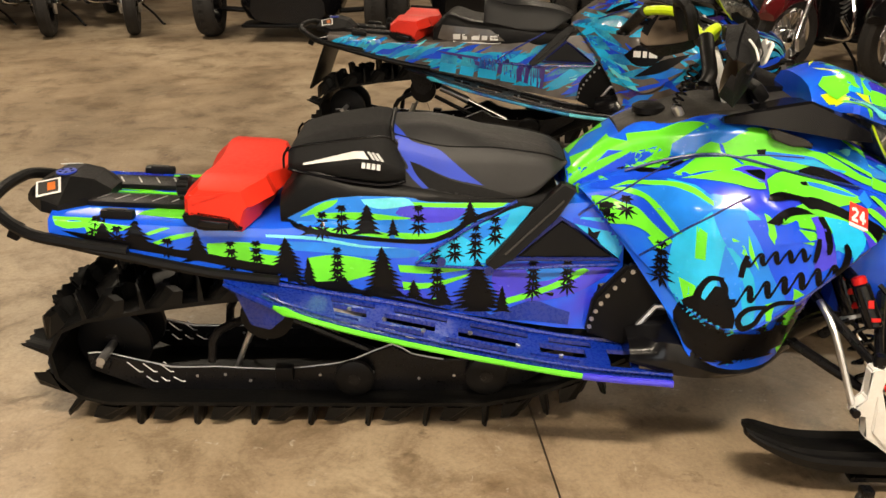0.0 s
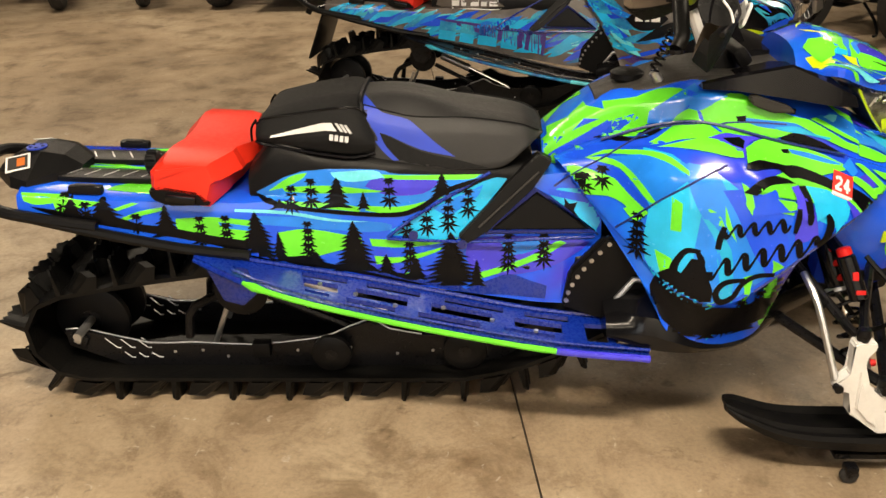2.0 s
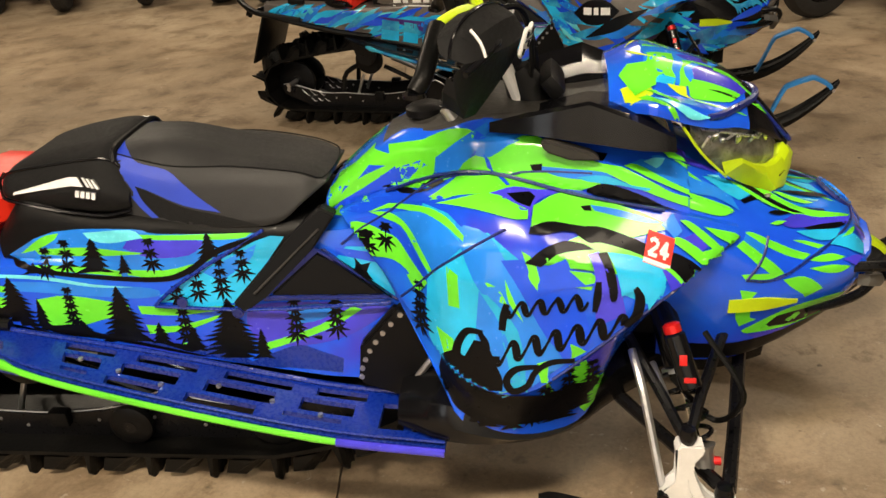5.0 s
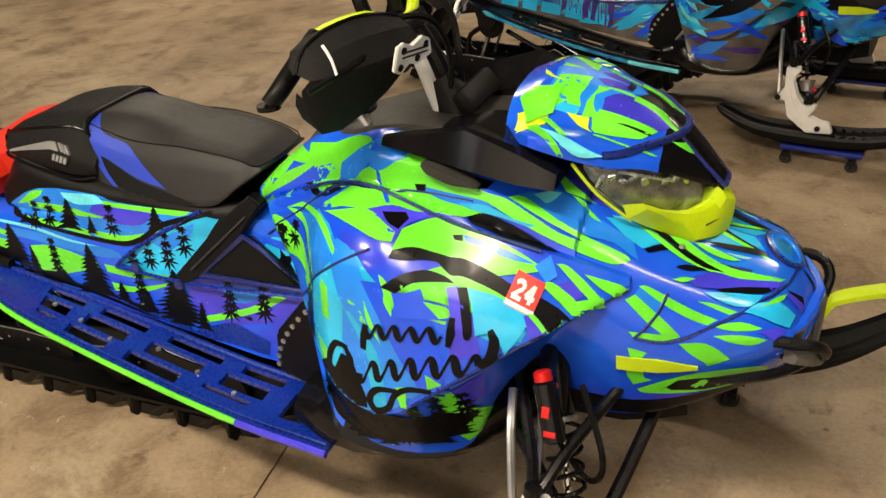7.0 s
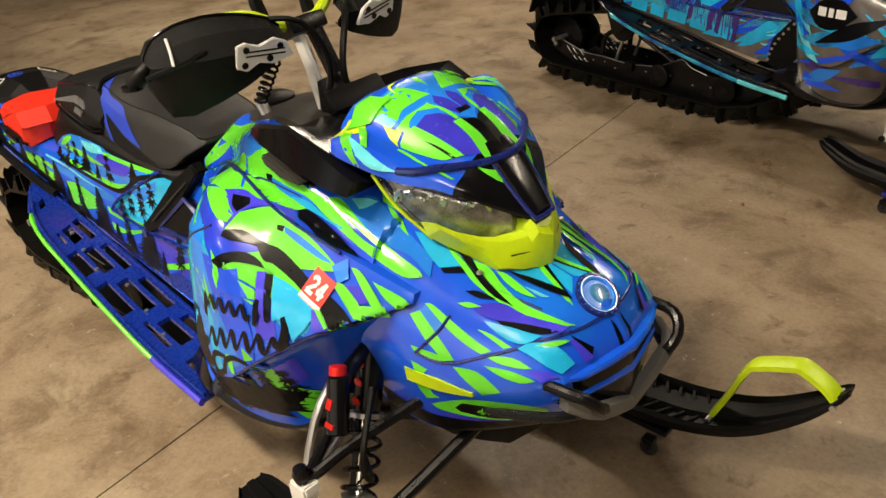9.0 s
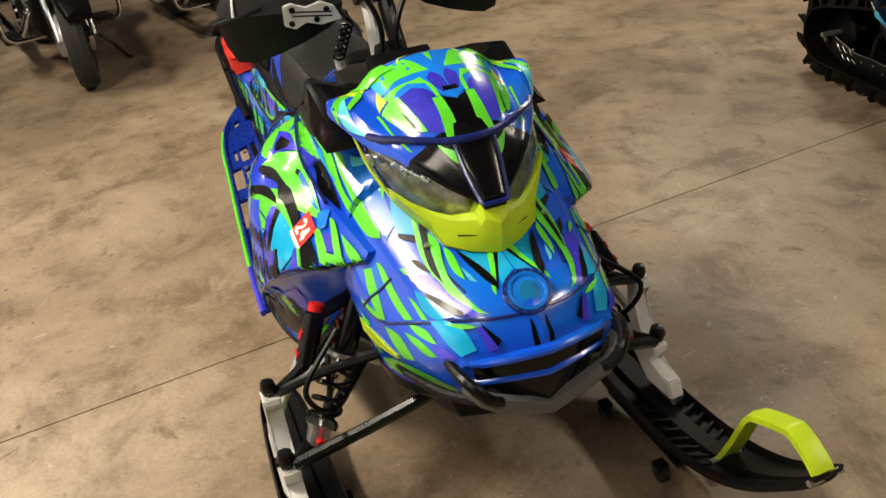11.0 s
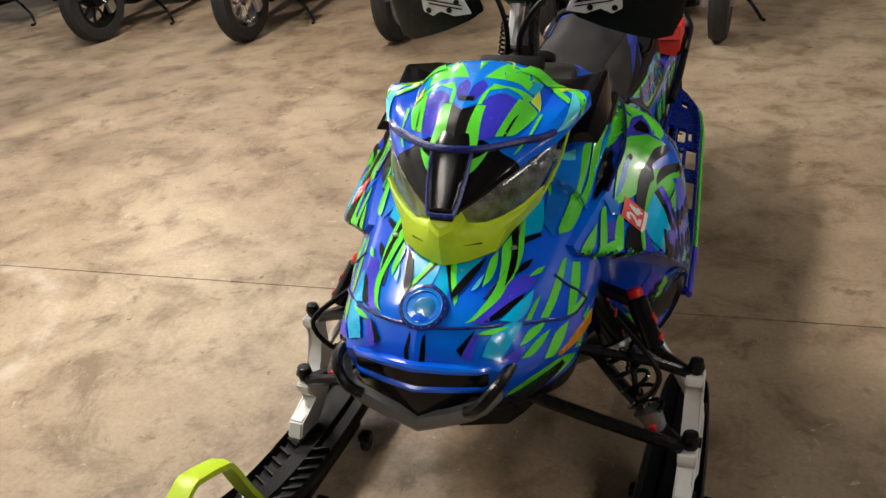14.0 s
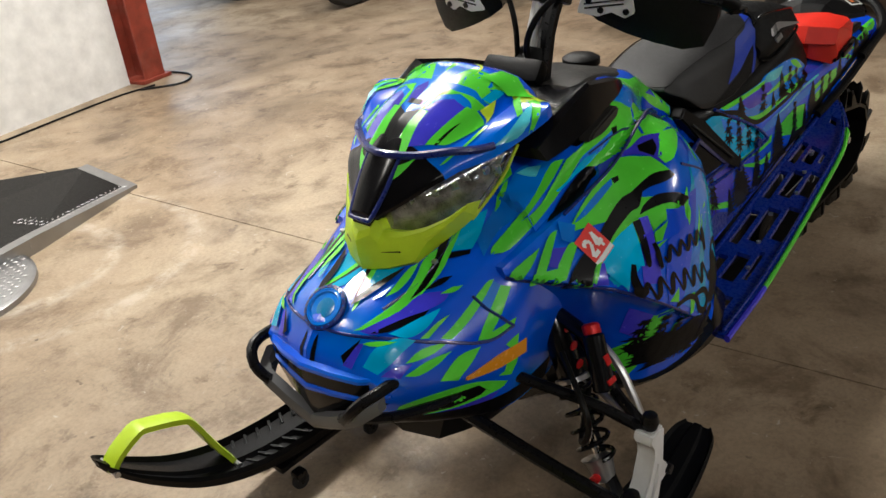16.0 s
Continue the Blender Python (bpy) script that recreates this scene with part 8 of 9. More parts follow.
wrap.patch("k", (1.109, -0.023, 0.939), (1.117, -0.014, 0.937), (1.133, 0.003, 0.930), (1.195, 0.009, 0.878), (1.189, -0.017, 0.883), way=(0.94, 0.14, 0.30))
wrap.patch("k", (1.089, -0.013, 0.949), (1.091, 0.001, 0.949), (1.103, 0.002, 0.945), (1.100, -0.014, 0.944), way=(0.95, 0.13, 0.27))
wrap.patch("g", (0.975, -0.008, 0.984), (0.971, 0.008, 0.984), (1.029, 0.014, 0.969), (1.037, 0.007, 0.967), way=(0.96, 0.12, 0.24))
wrap.patch("g", (1.177, -0.064, 0.878), (1.192, -0.050, 0.871), (1.203, -0.033, 0.866), (1.208, -0.027, 0.861), (1.222, -0.032, 0.842), (1.207, -0.047, 0.853), (1.189, -0.059, 0.868), way=(0.93, 0.16, 0.34))
wrap.patch("g", (1.164, -0.084, 0.875), (1.168, -0.079, 0.875), (1.183, -0.074, 0.865), (1.176, -0.081, 0.867), way=(0.93, 0.18, 0.33))
wrap.patch("g", (1.060, -0.133, 0.907), (1.066, -0.126, 0.905), (1.117, -0.120, 0.887), (1.163, -0.103, 0.865), (1.153, -0.111, 0.869), (1.115, -0.124, 0.886), way=(0.93, 0.20, 0.30))
wrap.patch("j", (1.009, -0.113, 0.937), (1.048, -0.105, 0.927), (1.057, -0.125, 0.908), way=(0.94, 0.19, 0.27))
wrap.edge((1.159, -0.234, 0.585), (1.217, -0.220, 0.580), (1.302, -0.174, 0.609), (1.370, -0.113, 0.634), (1.396, -0.061, 0.639), (1.407, -0.016, 0.643))
wrap.edge((1.204, -0.185, 0.653), (1.192, -0.211, 0.625), (1.159, -0.234, 0.585))
wrap.edge((1.330, -0.094, 0.663), (1.236, -0.112, 0.688), (1.132, -0.113, 0.741))
wrap.patch("g", (0.924, -0.096, 0.951), (0.942, -0.074, 0.966), (0.995, -0.070, 0.970), (0.990, -0.121, 0.938), (0.951, -0.151, 0.926), way=(-0.10, -0.96, 0.26))
wrap.patch("j", (0.935, 0.047, 0.971), (0.996, -0.059, 0.974), (0.950, -0.035, 0.978), way=(-0.10, -0.97, 0.23))
wrap.stripe("s", "k", (-0.407, 0.637, 0.01), (-0.349, 0.613, 0.011), (-0.235, 0.592, 0.01), (-0.063, 0.577, 0.012), (0.009, 0.591, 0.013), (0.094, 0.64, 0.013), (0.217, 0.672, 0.01))
wrap.stripe("t", "g", (-0.99, 0.043, 0.011), (-0.847, 0.032, 0.013), (-0.707, 0.003, 0.01))
wrap.stripe("t", "g", (-0.947, 0.028, 0.005), (-0.809, 0.036, 0.008), (-0.693, 0.048, 0.008))
# pines and leafy stalks along the tunnel
for x, z, h, w in ((-0.86, 0.585, 0.055, 0.07), (-0.78, 0.565, 0.075, 0.11), (-0.625, 0.53, 0.085, 0.075), (-0.40, 0.46, 0.135, 0.12), (-0.345, 0.46, 0.08, 0.045), (-0.155, 0.43, 0.135, 0.12), (-0.075, 0.425, 0.05, 0.05), (0.09, 0.385, 0.145, 0.155), (0.155, 0.385, 0.07, 0.045), (-0.255, 0.445, 0.04, 0.06), (0.0, 0.405, 0.06, 0.06)):
    wrap.pine(x, z, h, w)
for x, z, h, w in ((-0.19, 0.60, 0.075, 0.085), (0.07, 0.625, 0.055, 0.06), (-0.125, 0.595, 0.045, 0.035), (-0.335, 0.60, 0.02, 0.05)):
    wrap.pine(x, z, h, w)
for x, z, h in ((-0.54, 0.505, 0.085), (-0.475, 0.49, 0.10), (-0.27, 0.455, 0.115), (-0.015, 0.43, 0.10), (0.235, 0.43, 0.115), (0.325, 0.44, 0.10), (-0.88, 0.60, 0.05), (-0.825, 0.585, 0.045), (-0.70, 0.55, 0.05), (-0.305, 0.60, 0.06), (-0.255, 0.605, 0.075), (-0.06, 0.605, 0.075), (0.03, 0.532, 0.07), (0.085, 0.54, 0.085), (0.135, 0.575, 0.07), (-0.02, 0.525, 0.04)):
    wrap.plant(x, z, h)
# dark belly edge with trees, and the dark chin
wrap.shape("s", "k", (0.578, 0.405), (0.60, 0.365), (0.66, 0.33), (0.74, 0.322), (0.80, 0.33), (0.852, 0.365), (0.885, 0.40), (0.875, 0.33), (0.855, 0.303), (0.77, 0.284), (0.68, 0.297), (0.608, 0.337))
for x, z, h, w in ((0.64, 0.325, 0.10, 0.075), (0.705, 0.315, 0.07, 0.05), (0.80, 0.32, 0.075, 0.06), (0.845, 0.34, 0.07, 0.05)):
    wrap.pine(x, z, h, w)
for x, z, h in ((0.745, 0.33, 0.08), (0.775, 0.35, 0.10), (0.82, 0.385, 0.09), (0.865, 0.39, 0.09), (0.535, 0.52, 0.10), (0.42, 0.635, 0.05), (0.46, 0.655, 0.05)):
    wrap.plant(x, z, h)
wrap.shape("s", "k", (1.02, 0.435), (1.12, 0.43), (1.22, 0.438), (1.30, 0.455), (1.375, 0.475), (1.36, 0.447), (1.24, 0.408), (1.10, 0.39), (1.03, 0.39))
# the maker's mark as plain shapes
wrap.stripe("s", "k", (0.663, 0.554, 0.0103), (0.632, 0.553, 0.0129), (0.611, 0.518, 0.0157), (0.611, 0.483, 0.0197), (0.629, 0.468, 0.0129), (0.656, 0.488, 0.0129), (0.667, 0.527, 0.0157), (0.657, 0.553, 0.0103), step=0.006, name="mark_shape")
wrap.stripe("s", "k", (0.699, 0.562, 0.0129), (0.703, 0.591, 0.0143), (0.71, 0.615, 0.0116), step=0.006, name="mark_shape")
wrap.stripe("s", "k", (0.71, 0.603, 0.0129), (0.713, 0.592, 0.0103), (0.719, 0.594, 0.0062), (0.726, 0.606, 0.0049), (0.734, 0.618, 0.0062), (0.74, 0.618, 0.0103), (0.742, 0.608, 0.0129), (0.745, 0.597, 0.0103), (0.751, 0.598, 0.0062), (0.758, 0.61, 0.0049), (0.766, 0.622, 0.0062), (0.772, 0.623, 0.0103), (0.774, 0.612, 0.0129), (0.777, 0.601, 0.0103), (0.783, 0.601, 0.0062), (0.79, 0.613, 0.0049), (0.799, 0.624, 0.0062), (0.803, 0.625, 0.0103), (0.807, 0.614, 0.0129), (0.81, 0.603, 0.0103), (0.816, 0.604, 0.0062), (0.823, 0.616, 0.0049), (0.831, 0.627, 0.0062), (0.836, 0.627, 0.0103), (0.84, 0.615, 0.0129), (0.843, 0.604, 0.0103), (0.849, 0.605, 0.0062), (0.856, 0.616, 0.0049), step=0.006, name="mark_shape")
wrap.stripe("s", "k", (0.867, 0.597, 0.0089), (0.872, 0.623, 0.0143), (0.875, 0.649, 0.0103), step=0.006, name="mark_shape")
wrap.stripe("s", "k", (0.685, 0.509, 0.0157), (0.686, 0.494, 0.0129), (0.693, 0.495, 0.0076), (0.704, 0.516, 0.0049), (0.714, 0.535, 0.0076), (0.721, 0.538, 0.0129), (0.724, 0.522, 0.0157), (0.725, 0.507, 0.0129), (0.732, 0.509, 0.0076), (0.743, 0.528, 0.0049), (0.753, 0.548, 0.0076), (0.76, 0.55, 0.0129), (0.762, 0.535, 0.0157), (0.765, 0.519, 0.0129), (0.771, 0.521, 0.0076), (0.782, 0.54, 0.0049), (0.792, 0.559, 0.0076), (0.799, 0.561, 0.0129), (0.801, 0.546, 0.0157), (0.803, 0.529, 0.0129), (0.81, 0.531, 0.0076), (0.82, 0.549, 0.0049), (0.831, 0.568, 0.0076), (0.838, 0.569, 0.0129), (0.841, 0.554, 0.0170), (0.843, 0.539, 0.0129), (0.85, 0.539, 0.0076), (0.861, 0.558, 0.0049), (0.871, 0.575, 0.0076), (0.878, 0.577, 0.0129), (0.881, 0.561, 0.0170), (0.884, 0.545, 0.0129), (0.891, 0.547, 0.0076), (0.902, 0.564, 0.0049), (0.913, 0.582, 0.0089), (0.92, 0.582, 0.0129), (0.922, 0.567, 0.0170), step=0.006, name="mark_shape")
wrap.stripe("s", "k", (0.922, 0.565, 0.0116), (0.941, 0.584, 0.0183), (0.948, 0.612, 0.0183), (0.94, 0.633, 0.0089), step=0.006, name="mark_shape")
wrap.stripe("s", "k", (0.765, 0.492, 0.0089), (0.722, 0.484, 0.0129), (0.703, 0.458, 0.0143), (0.715, 0.435, 0.0157), (0.742, 0.449, 0.0129), (0.759, 0.481, 0.0116), (0.79, 0.501, 0.0116), (0.831, 0.502, 0.0103), step=0.006, name="mark_shape")


def sticker(side):
    """A small red sticker with the year figures in white."""
    o, r, u = Vector((0.954, 0.669)), Vector((0.048, -0.021)), Vector((0.014, 0.043))
    if side > 0:
        o, r = o + r, -r
    at = lambda a, b: tuple(o + r * a + u * b)
    wrap.lay("s", "r", [[at(i / 5, j / 5) for j in range(6)] for i in range(6)], sides=(side,), label="red sticker with white figures 24")
    wrap.lay("s", "h", [[at(i / 4, 0.02), at(i / 4, 0.16)] for i in range(5)], sides=(side,))
    for figure in (((0.14, 0.68), (0.24, 0.78), (0.40, 0.74), (0.42, 0.60), (0.28, 0.46), (0.13, 0.30), (0.45, 0.30)), ((0.74, 0.26), (0.74, 0.80), (0.55, 0.44), (0.86, 0.44))):
        for p, q in zip(figure, figure[1:]):
            wrap.stripe("s", "h", (*at(*p), 0.006), (*at(*q), 0.006), sides=(side,), name="figure_stroke", step=0.008)


sticker(-1)
sticker(1)

# ---- the second sled's wrap: shards of ice blue on grey boards ----
wrap_two = Wrap(sled_two)
rng = random.Random(7)
for k in range(105):
    x, z = rng.uniform(-0.95, 0.45), 0
    z = 0.60 - 0.14 * (x + 0.95) * rng.uniform(0.2, 1.1)
    l, a, w = rng.uniform(0.08, 0.28), rng.uniform(-0.12, 0.55), rng.uniform(0.01, 0.035)
    ink = rng.choice("iiccewbicu")
    wrap_two.stripe("s", ink, (x - l / 2, z - l / 2 * a, 0.003), (x, z, w), (x + l / 2, z + l / 2 * a, 0.002), step=0.03, sides=(-1,))
for k in range(84):
    x, z = rng.uniform(0.42, 1.35), 0
    z = rng.uniform(0.36, 0.86) - 0.25 * max(0, x - 0.9)
    l, a, w = rng.uniform(0.1, 0.32), rng.uniform(-0.9, 0.7), rng.uniform(0.02, 0.055)
    ink = rng.choice("iccewbbuk")
    wrap_two.stripe("s", ink, (x - l / 2, z - l / 2 * a, 0.004), (x, z, w), (x + l / 2, z + l / 2 * a, 0.003), step=0.03, sides=(-1,))
for k in range(30):
    x, y = rng.uniform(0.9, 1.4), rng.uniform(0.0, 0.2)
    l, a, w = rng.uniform(0.1, 0.25), rng.uniform(-0.5, 0.2), rng.uniform(0.01, 0.03)
    wrap_two.stripe("t", rng.choice("iiieub"), (x - l / 2, y - l / 2 * a, 0.004), (x, y, w), (x + l / 2, y + l / 2 * a, 0.003), step=0.03)
for k in range(46):
    x = -0.95 + 1.38 * (k + rng.uniform(0, 1)) / 46
    z = 0.605 - 0.155 * (x + 0.95) * rng.uniform(0.1, 1.2)
    l, a, w = rng.uniform(0.10, 0.22), rng.uniform(0.1, 0.7), rng.uniform(0.025, 0.045)
    wrap_two.stripe("s", "ciwcb"[k % 5], (x - l / 2, z - l / 2 * a, 0.003), (x, z, w), (x + l / 2, z + l / 2 * a, 0.002), step=0.03, sides=(-1,))
for k in range(36):
    x, z = rng.uniform(0.42, 1.3), rng.uniform(0.38, 0.84)
    z -= 0.25 * max(0, x - 0.9)
    l, a, w = rng.uniform(0.12, 0.3), rng.uniform(-0.6, 0.5), rng.uniform(0.03, 0.06)
    wrap_two.stripe("s", "cicwik"[k % 6], (x - l / 2, z - l / 2 * a, 0.004), (x, z, w), (x + l / 2, z + l / 2 * a, 0.003), step=0.03, sides=(-1,))
# its large side mark as plain blue blocks, and the small marks as white bars
wrap_two.shape("s", "u", (-0.385, 0.572), (0.20, 0.50), (0.19, 0.385), (-0.39, 0.452), curved=1, sides=(-1,), name="mark_block")
for k, (a, b) in enumerate(((-0.37, 0.105), (-0.258, 0.09), (-0.16, 0.115), (-0.036, 0.10), (0.072, 0.03), (0.11, 0.08))):
    z = 0.558 - 0.125 * (a + 0.37)
    wrap_two.shape("s", "i", (a + 0.010, z), (a + b - 0.008, z - 0.012), (a + b - 0.012, z - 0.058), (a + 0.004, z - 0.046), curved=1, sides=(-1,), name="mark_block")
    wrap_two.shape("s", "c", (a + 0.004, z - 0.046), (a + b - 0.012, z - 0.058), (a + b - 0.018, z - 0.105), (a - 0.003, z - 0.093), curved=1, sides=(-1,), name="mark_block")
wrap_two.shape("s", "y", (-0.36, 0.705), (-0.10, 0.685), (-0.02, 0.63), (-0.30, 0.615), (-0.385, 0.635), curved=1, sides=(-1,))
for a, b in ((-0.30, 0.045), (-0.25, 0.03), (-0.20, 0.05), (-0.145, 0.035), (-0.10, 0.05)):
    wrap_two.shape("s", "h", (a, 0.66), (a + b * 0.9, 0.66), (a + b * 0.85, 0.632), (a, 0.632), curved=1, sides=(-1,), name="mark_bar")
wrap_two.stripe("s", "h", (-0.30, 0.62, 0.004), (-0.1, 0.615, 0.006), (-0.04, 0.62, 0.002), sides=(-1,), name="mark_bar")
wrap_two.shape("s", "k", (0.60, 0.60), (0.66, 0.65), (0.74, 0.655), (0.80, 0.61), (0.74, 0.56), (0.66, 0.555), sides=(-1,), name="mark_plate")
for a, b in ((0.645, 0.035), (0.69, 0.02), (0.72, 0.04)):
    wrap_two.shape("s", "h", (a, 0.625), (a + b, 0.625), (a + b, 0.595), (a, 0.595), curved=1, sides=(-1,), name="mark_bar")
flap = part("snow_flap", box((-1.07, 0, 0.47), (0.012, 0.34, 0.30), (0, 22, 0), 0.004), rubber, sled_two, "black rubber snow flap")
part("flap_bracket", tube([(-1.0, -0.17, 0.62), (-1.04, -0.17, 0.61), (-1.04, 0.17, 0.61), (-1.0, 0.17, 0.62)], 0.012, 8), black_metal, flap)

for whole in (sled_one, can_one, sled_two, can_two):
    settle(whole)
for s in (-1, 1):
    tagged(add_ski_dolly(pose(1.18, s * 0.415, 0), black_metal), "low black trolley on castors under a black ski")
    tagged(add_ski_dolly(SLED_TWO @ pose(1.18, s * 0.415, 0), blue_paint), "low blue trolley on castors under a black ski")

# ---- motorcycles and roadsters along the walls ----


def road_wheel(name, x, y, z, r, w, parent, spokes, rim_mat, turn=0.0):
    """A tyre with tread, a rim and a hub. The axle lies along y."""
    prof = [(r * 0.66, -w * 0.42), (r * 0.8, -w * 0.5), (r * 0.93, -w * 0.44), (r, -w * 0.2), (r, w * 0.2), (r * 0.93, w * 0.44), (r * 0.8, w * 0.5), (r * 0.66, w * 0.42), (r * 0.66, -w * 0.42)]
    ob = part(name, lathe(prof, (0, 0, 0), "y", 40), tyre_rubber, parent, "black rubber tyre")
    ob.matrix_basis = pose(x, y, z, 0, 0, turn)
    part("rim", lathe([(r * 0.56, -w * 0.36), (r * 0.68, -w * 0.42), (r * 0.68, w * 0.42), (r * 0.56, w * 0.36), (r * 0.56, -w * 0.36)], (0, 0, 0), "y", 36), rim_mat, ob)
    part("hub", lathe([(0.001, -w * 0.55), (r * 0.16, -w * 0.5), (r * 0.2, 0), (r * 0.16, w * 0.5), (0.001, w * 0.55)], (0, 0, 0), "y", 18), rim_mat, ob)
    if w < 0.16:
        part("brake_disc", lathe([(r * 0.2, -w * 0.62), (r * 0.46, -w * 0.62), (r * 0.46, -w * 0.56), (r * 0.2, -w * 0.56), (r * 0.2, -w * 0.62)], (0, 0, 0), "y", 28), alloy, ob)
    for k in range(spokes):
        a = 2 * math.pi * k / spokes
        q = (math.cos(a) * r * 0.6, 0, math.sin(a) * r * 0.6)
        h = (math.cos(a) * r * 0.12, 0, math.sin(a) * r * 0.12)
        part("spoke", tube([h, q], 0.012 if spokes < 14 else 0.003, 5), rim_mat, ob)
    for k in range(24):
        a = 2 * math.pi * k / 24
        if w > 0.16:
            part("tread_block", box((math.cos(a) * r, 0, math.sin(a) * r), (0.012, w * 0.34, 0.045), (0, -math.degrees(a), 25), 0), tyre_rubber, ob, smooth=0)
    return ob


def motorcycle(m, paint, label, spokes=9, rim=None, fairing=True, flash=None):
    """A heavy road motorcycle that points along +x, its front tyre's foot at the origin."""
    bike = thing("motorcycle", label, "motorcycle", "parked motorcycles", m)
    rim = rim or black_metal
    front = road_wheel("front_wheel", 0, 0, 0.32, 0.32, 0.125, bike, spokes, rim, -12)
    rear = road_wheel("rear_wheel", -1.62, 0, 0.31, 0.31, 0.15, bike, spokes, rim)
    for s in (-1, 1):
        part("fork_leg", tube([(0.0, s * 0.1, 0.30), (-0.08, s * 0.1, 0.52), (-0.26, s * 0.09, 0.95)], [0.03, 0.032, 0.026], 12), chrome, bike, "chrome fork leg")
        part("brake_caliper", box((-0.10, s * 0.085, 0.26), (0.09, 0.04, 0.11), (0, 20, 0), 0.012), alloy, bike)
        part("crash_bar", tube([(-0.42, s * 0.12, 0.28), (-0.36, s * 0.33, 0.30), (-0.34, s * 0.36, 0.44), (-0.40, s * 0.28, 0.60), (-0.42, s * 0.1, 0.66)], 0.016, 8, 4), chrome, bike, "chrome crash bar")
        part("floorboard", box((-0.62, s * 0.30, 0.27), (0.34, 0.12, 0.03), (0, 0, 0), 0.012), black_plastic, bike)
        part("exhaust", tube([(-0.55, s * 0.16, 0.42), (-0.7, s * 0.22, 0.26), (-1.0, s * 0.24, 0.22), (-1.9, s * 0.24, 0.24)], [0.03, 0.032, 0.045, 0.05], 12, 3), chrome, bike, "chrome exhaust")
        part("saddlebag", loft([(-2.0, [(0.19, 0.62), (0.36, 0.60), (0.40, 0.5), (0.36, 0.34), (0.2, 0.32)]), (-1.7, [(0.18, 0.70), (0.38, 0.68), (0.43, 0.55), (0.38, 0.33), (0.2, 0.31)]), (-1.35, [(0.18, 0.68), (0.34, 0.66), (0.38, 0.55), (0.34, 0.40), (0.2, 0.38)])], side=s, sub=3, psub=2, inner=0.17), paint, bike, "painted saddlebag")
        part("fork_lamp", lathe([(0.001, 0.05), (0.05, 0.04), (0.06, 0.01), (0.05, -0.05), (0.001, -0.07)], (-0.12, s * 0.24, 0.80), "x", 16), chrome, bike, "chrome auxiliary lamp")
    part("front_fender", loft([(-0.36, [(0, 0.34), (0.07, 0.33), (0.085, 0.28)]), (-0.30, [(0, 0.52), (0.08, 0.50), (0.09, 0.44)]), (-0.14, [(0, 0.665), (0.085, 0.64), (0.095, 0.56)]), (0.06, [(0, 0.69), (0.085, 0.665), (0.095, 0.58)]), (0.22, [(0, 0.62), (0.08, 0.60), (0.09, 0.53)]), (0.31, [(0, 0.52), (0.06, 0.50), (0.07, 0.46)])], sub=4, psub=2), flash or paint, bike, "painted front fender")
    engine = part("engine", loft([(-1.05, [(0, 0.58), (0.13, 0.56), (0.17, 0.45), (0.16, 0.26), (0, 0.2)]), (-0.75, [(0, 0.62), (0.14, 0.60), (0.2, 0.45), (0.18, 0.24), (0, 0.18)]), (-0.48, [(0, 0.56), (0.10, 0.54), (0.14, 0.42), (0.13, 0.26), (0, 0.22)])], sub=3, psub=2), black_metal, bike, "black engine with alloy fins")
    for k in range(6):
        part("fin", box((-0.66, 0, 0.46 + 0.035 * k), (0.26, 0.34, 0.008), (0, 18, 0), 0), alloy, engine, smooth=0)
    part("engine_cover", lathe([(0.001, -0.03), (0.12, -0.02), (0.14, 0.0), (0.14, 0.04)], (-0.85, -0.2, 0.36), "y", 24), chrome, engine, "round chrome engine cover")
    part("frame", tube([(-0.24, 0, 0.92), (-0.42, 0, 0.55), (-0.45, 0, 0.22), (-1.1, 0, 0.2), (-1.3, 0, 0.4)], 0.025, 8, 3), black_metal, bike)
    part("tank", loft([(-1.0, [(0, 0.86), (0.08, 0.84), (0.12, 0.77), (0.1, 0.70)]), (-0.7, [(0, 0.98), (0.13, 0.95), (0.17, 0.84), (0.14, 0.73)]), (-0.42, [(0, 0.99), (0.12, 0.96), (0.15, 0.87), (0.11, 0.79)]), (-0.28, [(0, 0.93), (0.06, 0.92), (0.08, 0.88), (0.06, 0.84)])], sub=4, psub=2), paint, bike, "painted fuel tank")
    part("seat", loft([(-1.85, [(0, 0.84), (0.13, 0.83), (0.16, 0.78), (0.13, 0.74)]), (-1.4, [(0, 0.83), (0.15, 0.82), (0.18, 0.77), (0.15, 0.72)]), (-1.1, [(0, 0.74), (0.15, 0.73), (0.17, 0.69), (0.14, 0.66)]), (-0.9, [(0, 0.80), (0.10, 0.79), (0.12, 0.74), (0.1, 0.7)])], sub=3, psub=2), seat_side, bike, "black vinyl seat")
    part("rear_fender", loft([(-2.0, [(0, 0.40), (0.09, 0.40), (0.10, 0.36)]), (-1.9, [(0, 0.62), (0.10, 0.60), (0.11, 0.5)]), (-1.6, [(0, 0.72), (0.11, 0.70), (0.12, 0.6)]), (-1.3, [(0, 0.66), (0.10, 0.64), (0.11, 0.55)])], sub=3, psub=2), paint, bike)
    if fairing:
        part("fairing", loft([(-0.42, [(0, 1.25), (0.2, 1.2), (0.36, 1.08), (0.34, 0.9), (0.18, 0.82)]), (-0.22, [(0, 1.16), (0.18, 1.13), (0.30, 1.04), (0.28, 0.92), (0.14, 0.84)]), (-0.08, [(0, 1.03), (0.08, 1.02), (0.13, 0.98), (0.12, 0.92), (0.06, 0.88)])], sub=3, psub=2), paint, bike, "painted fairing")
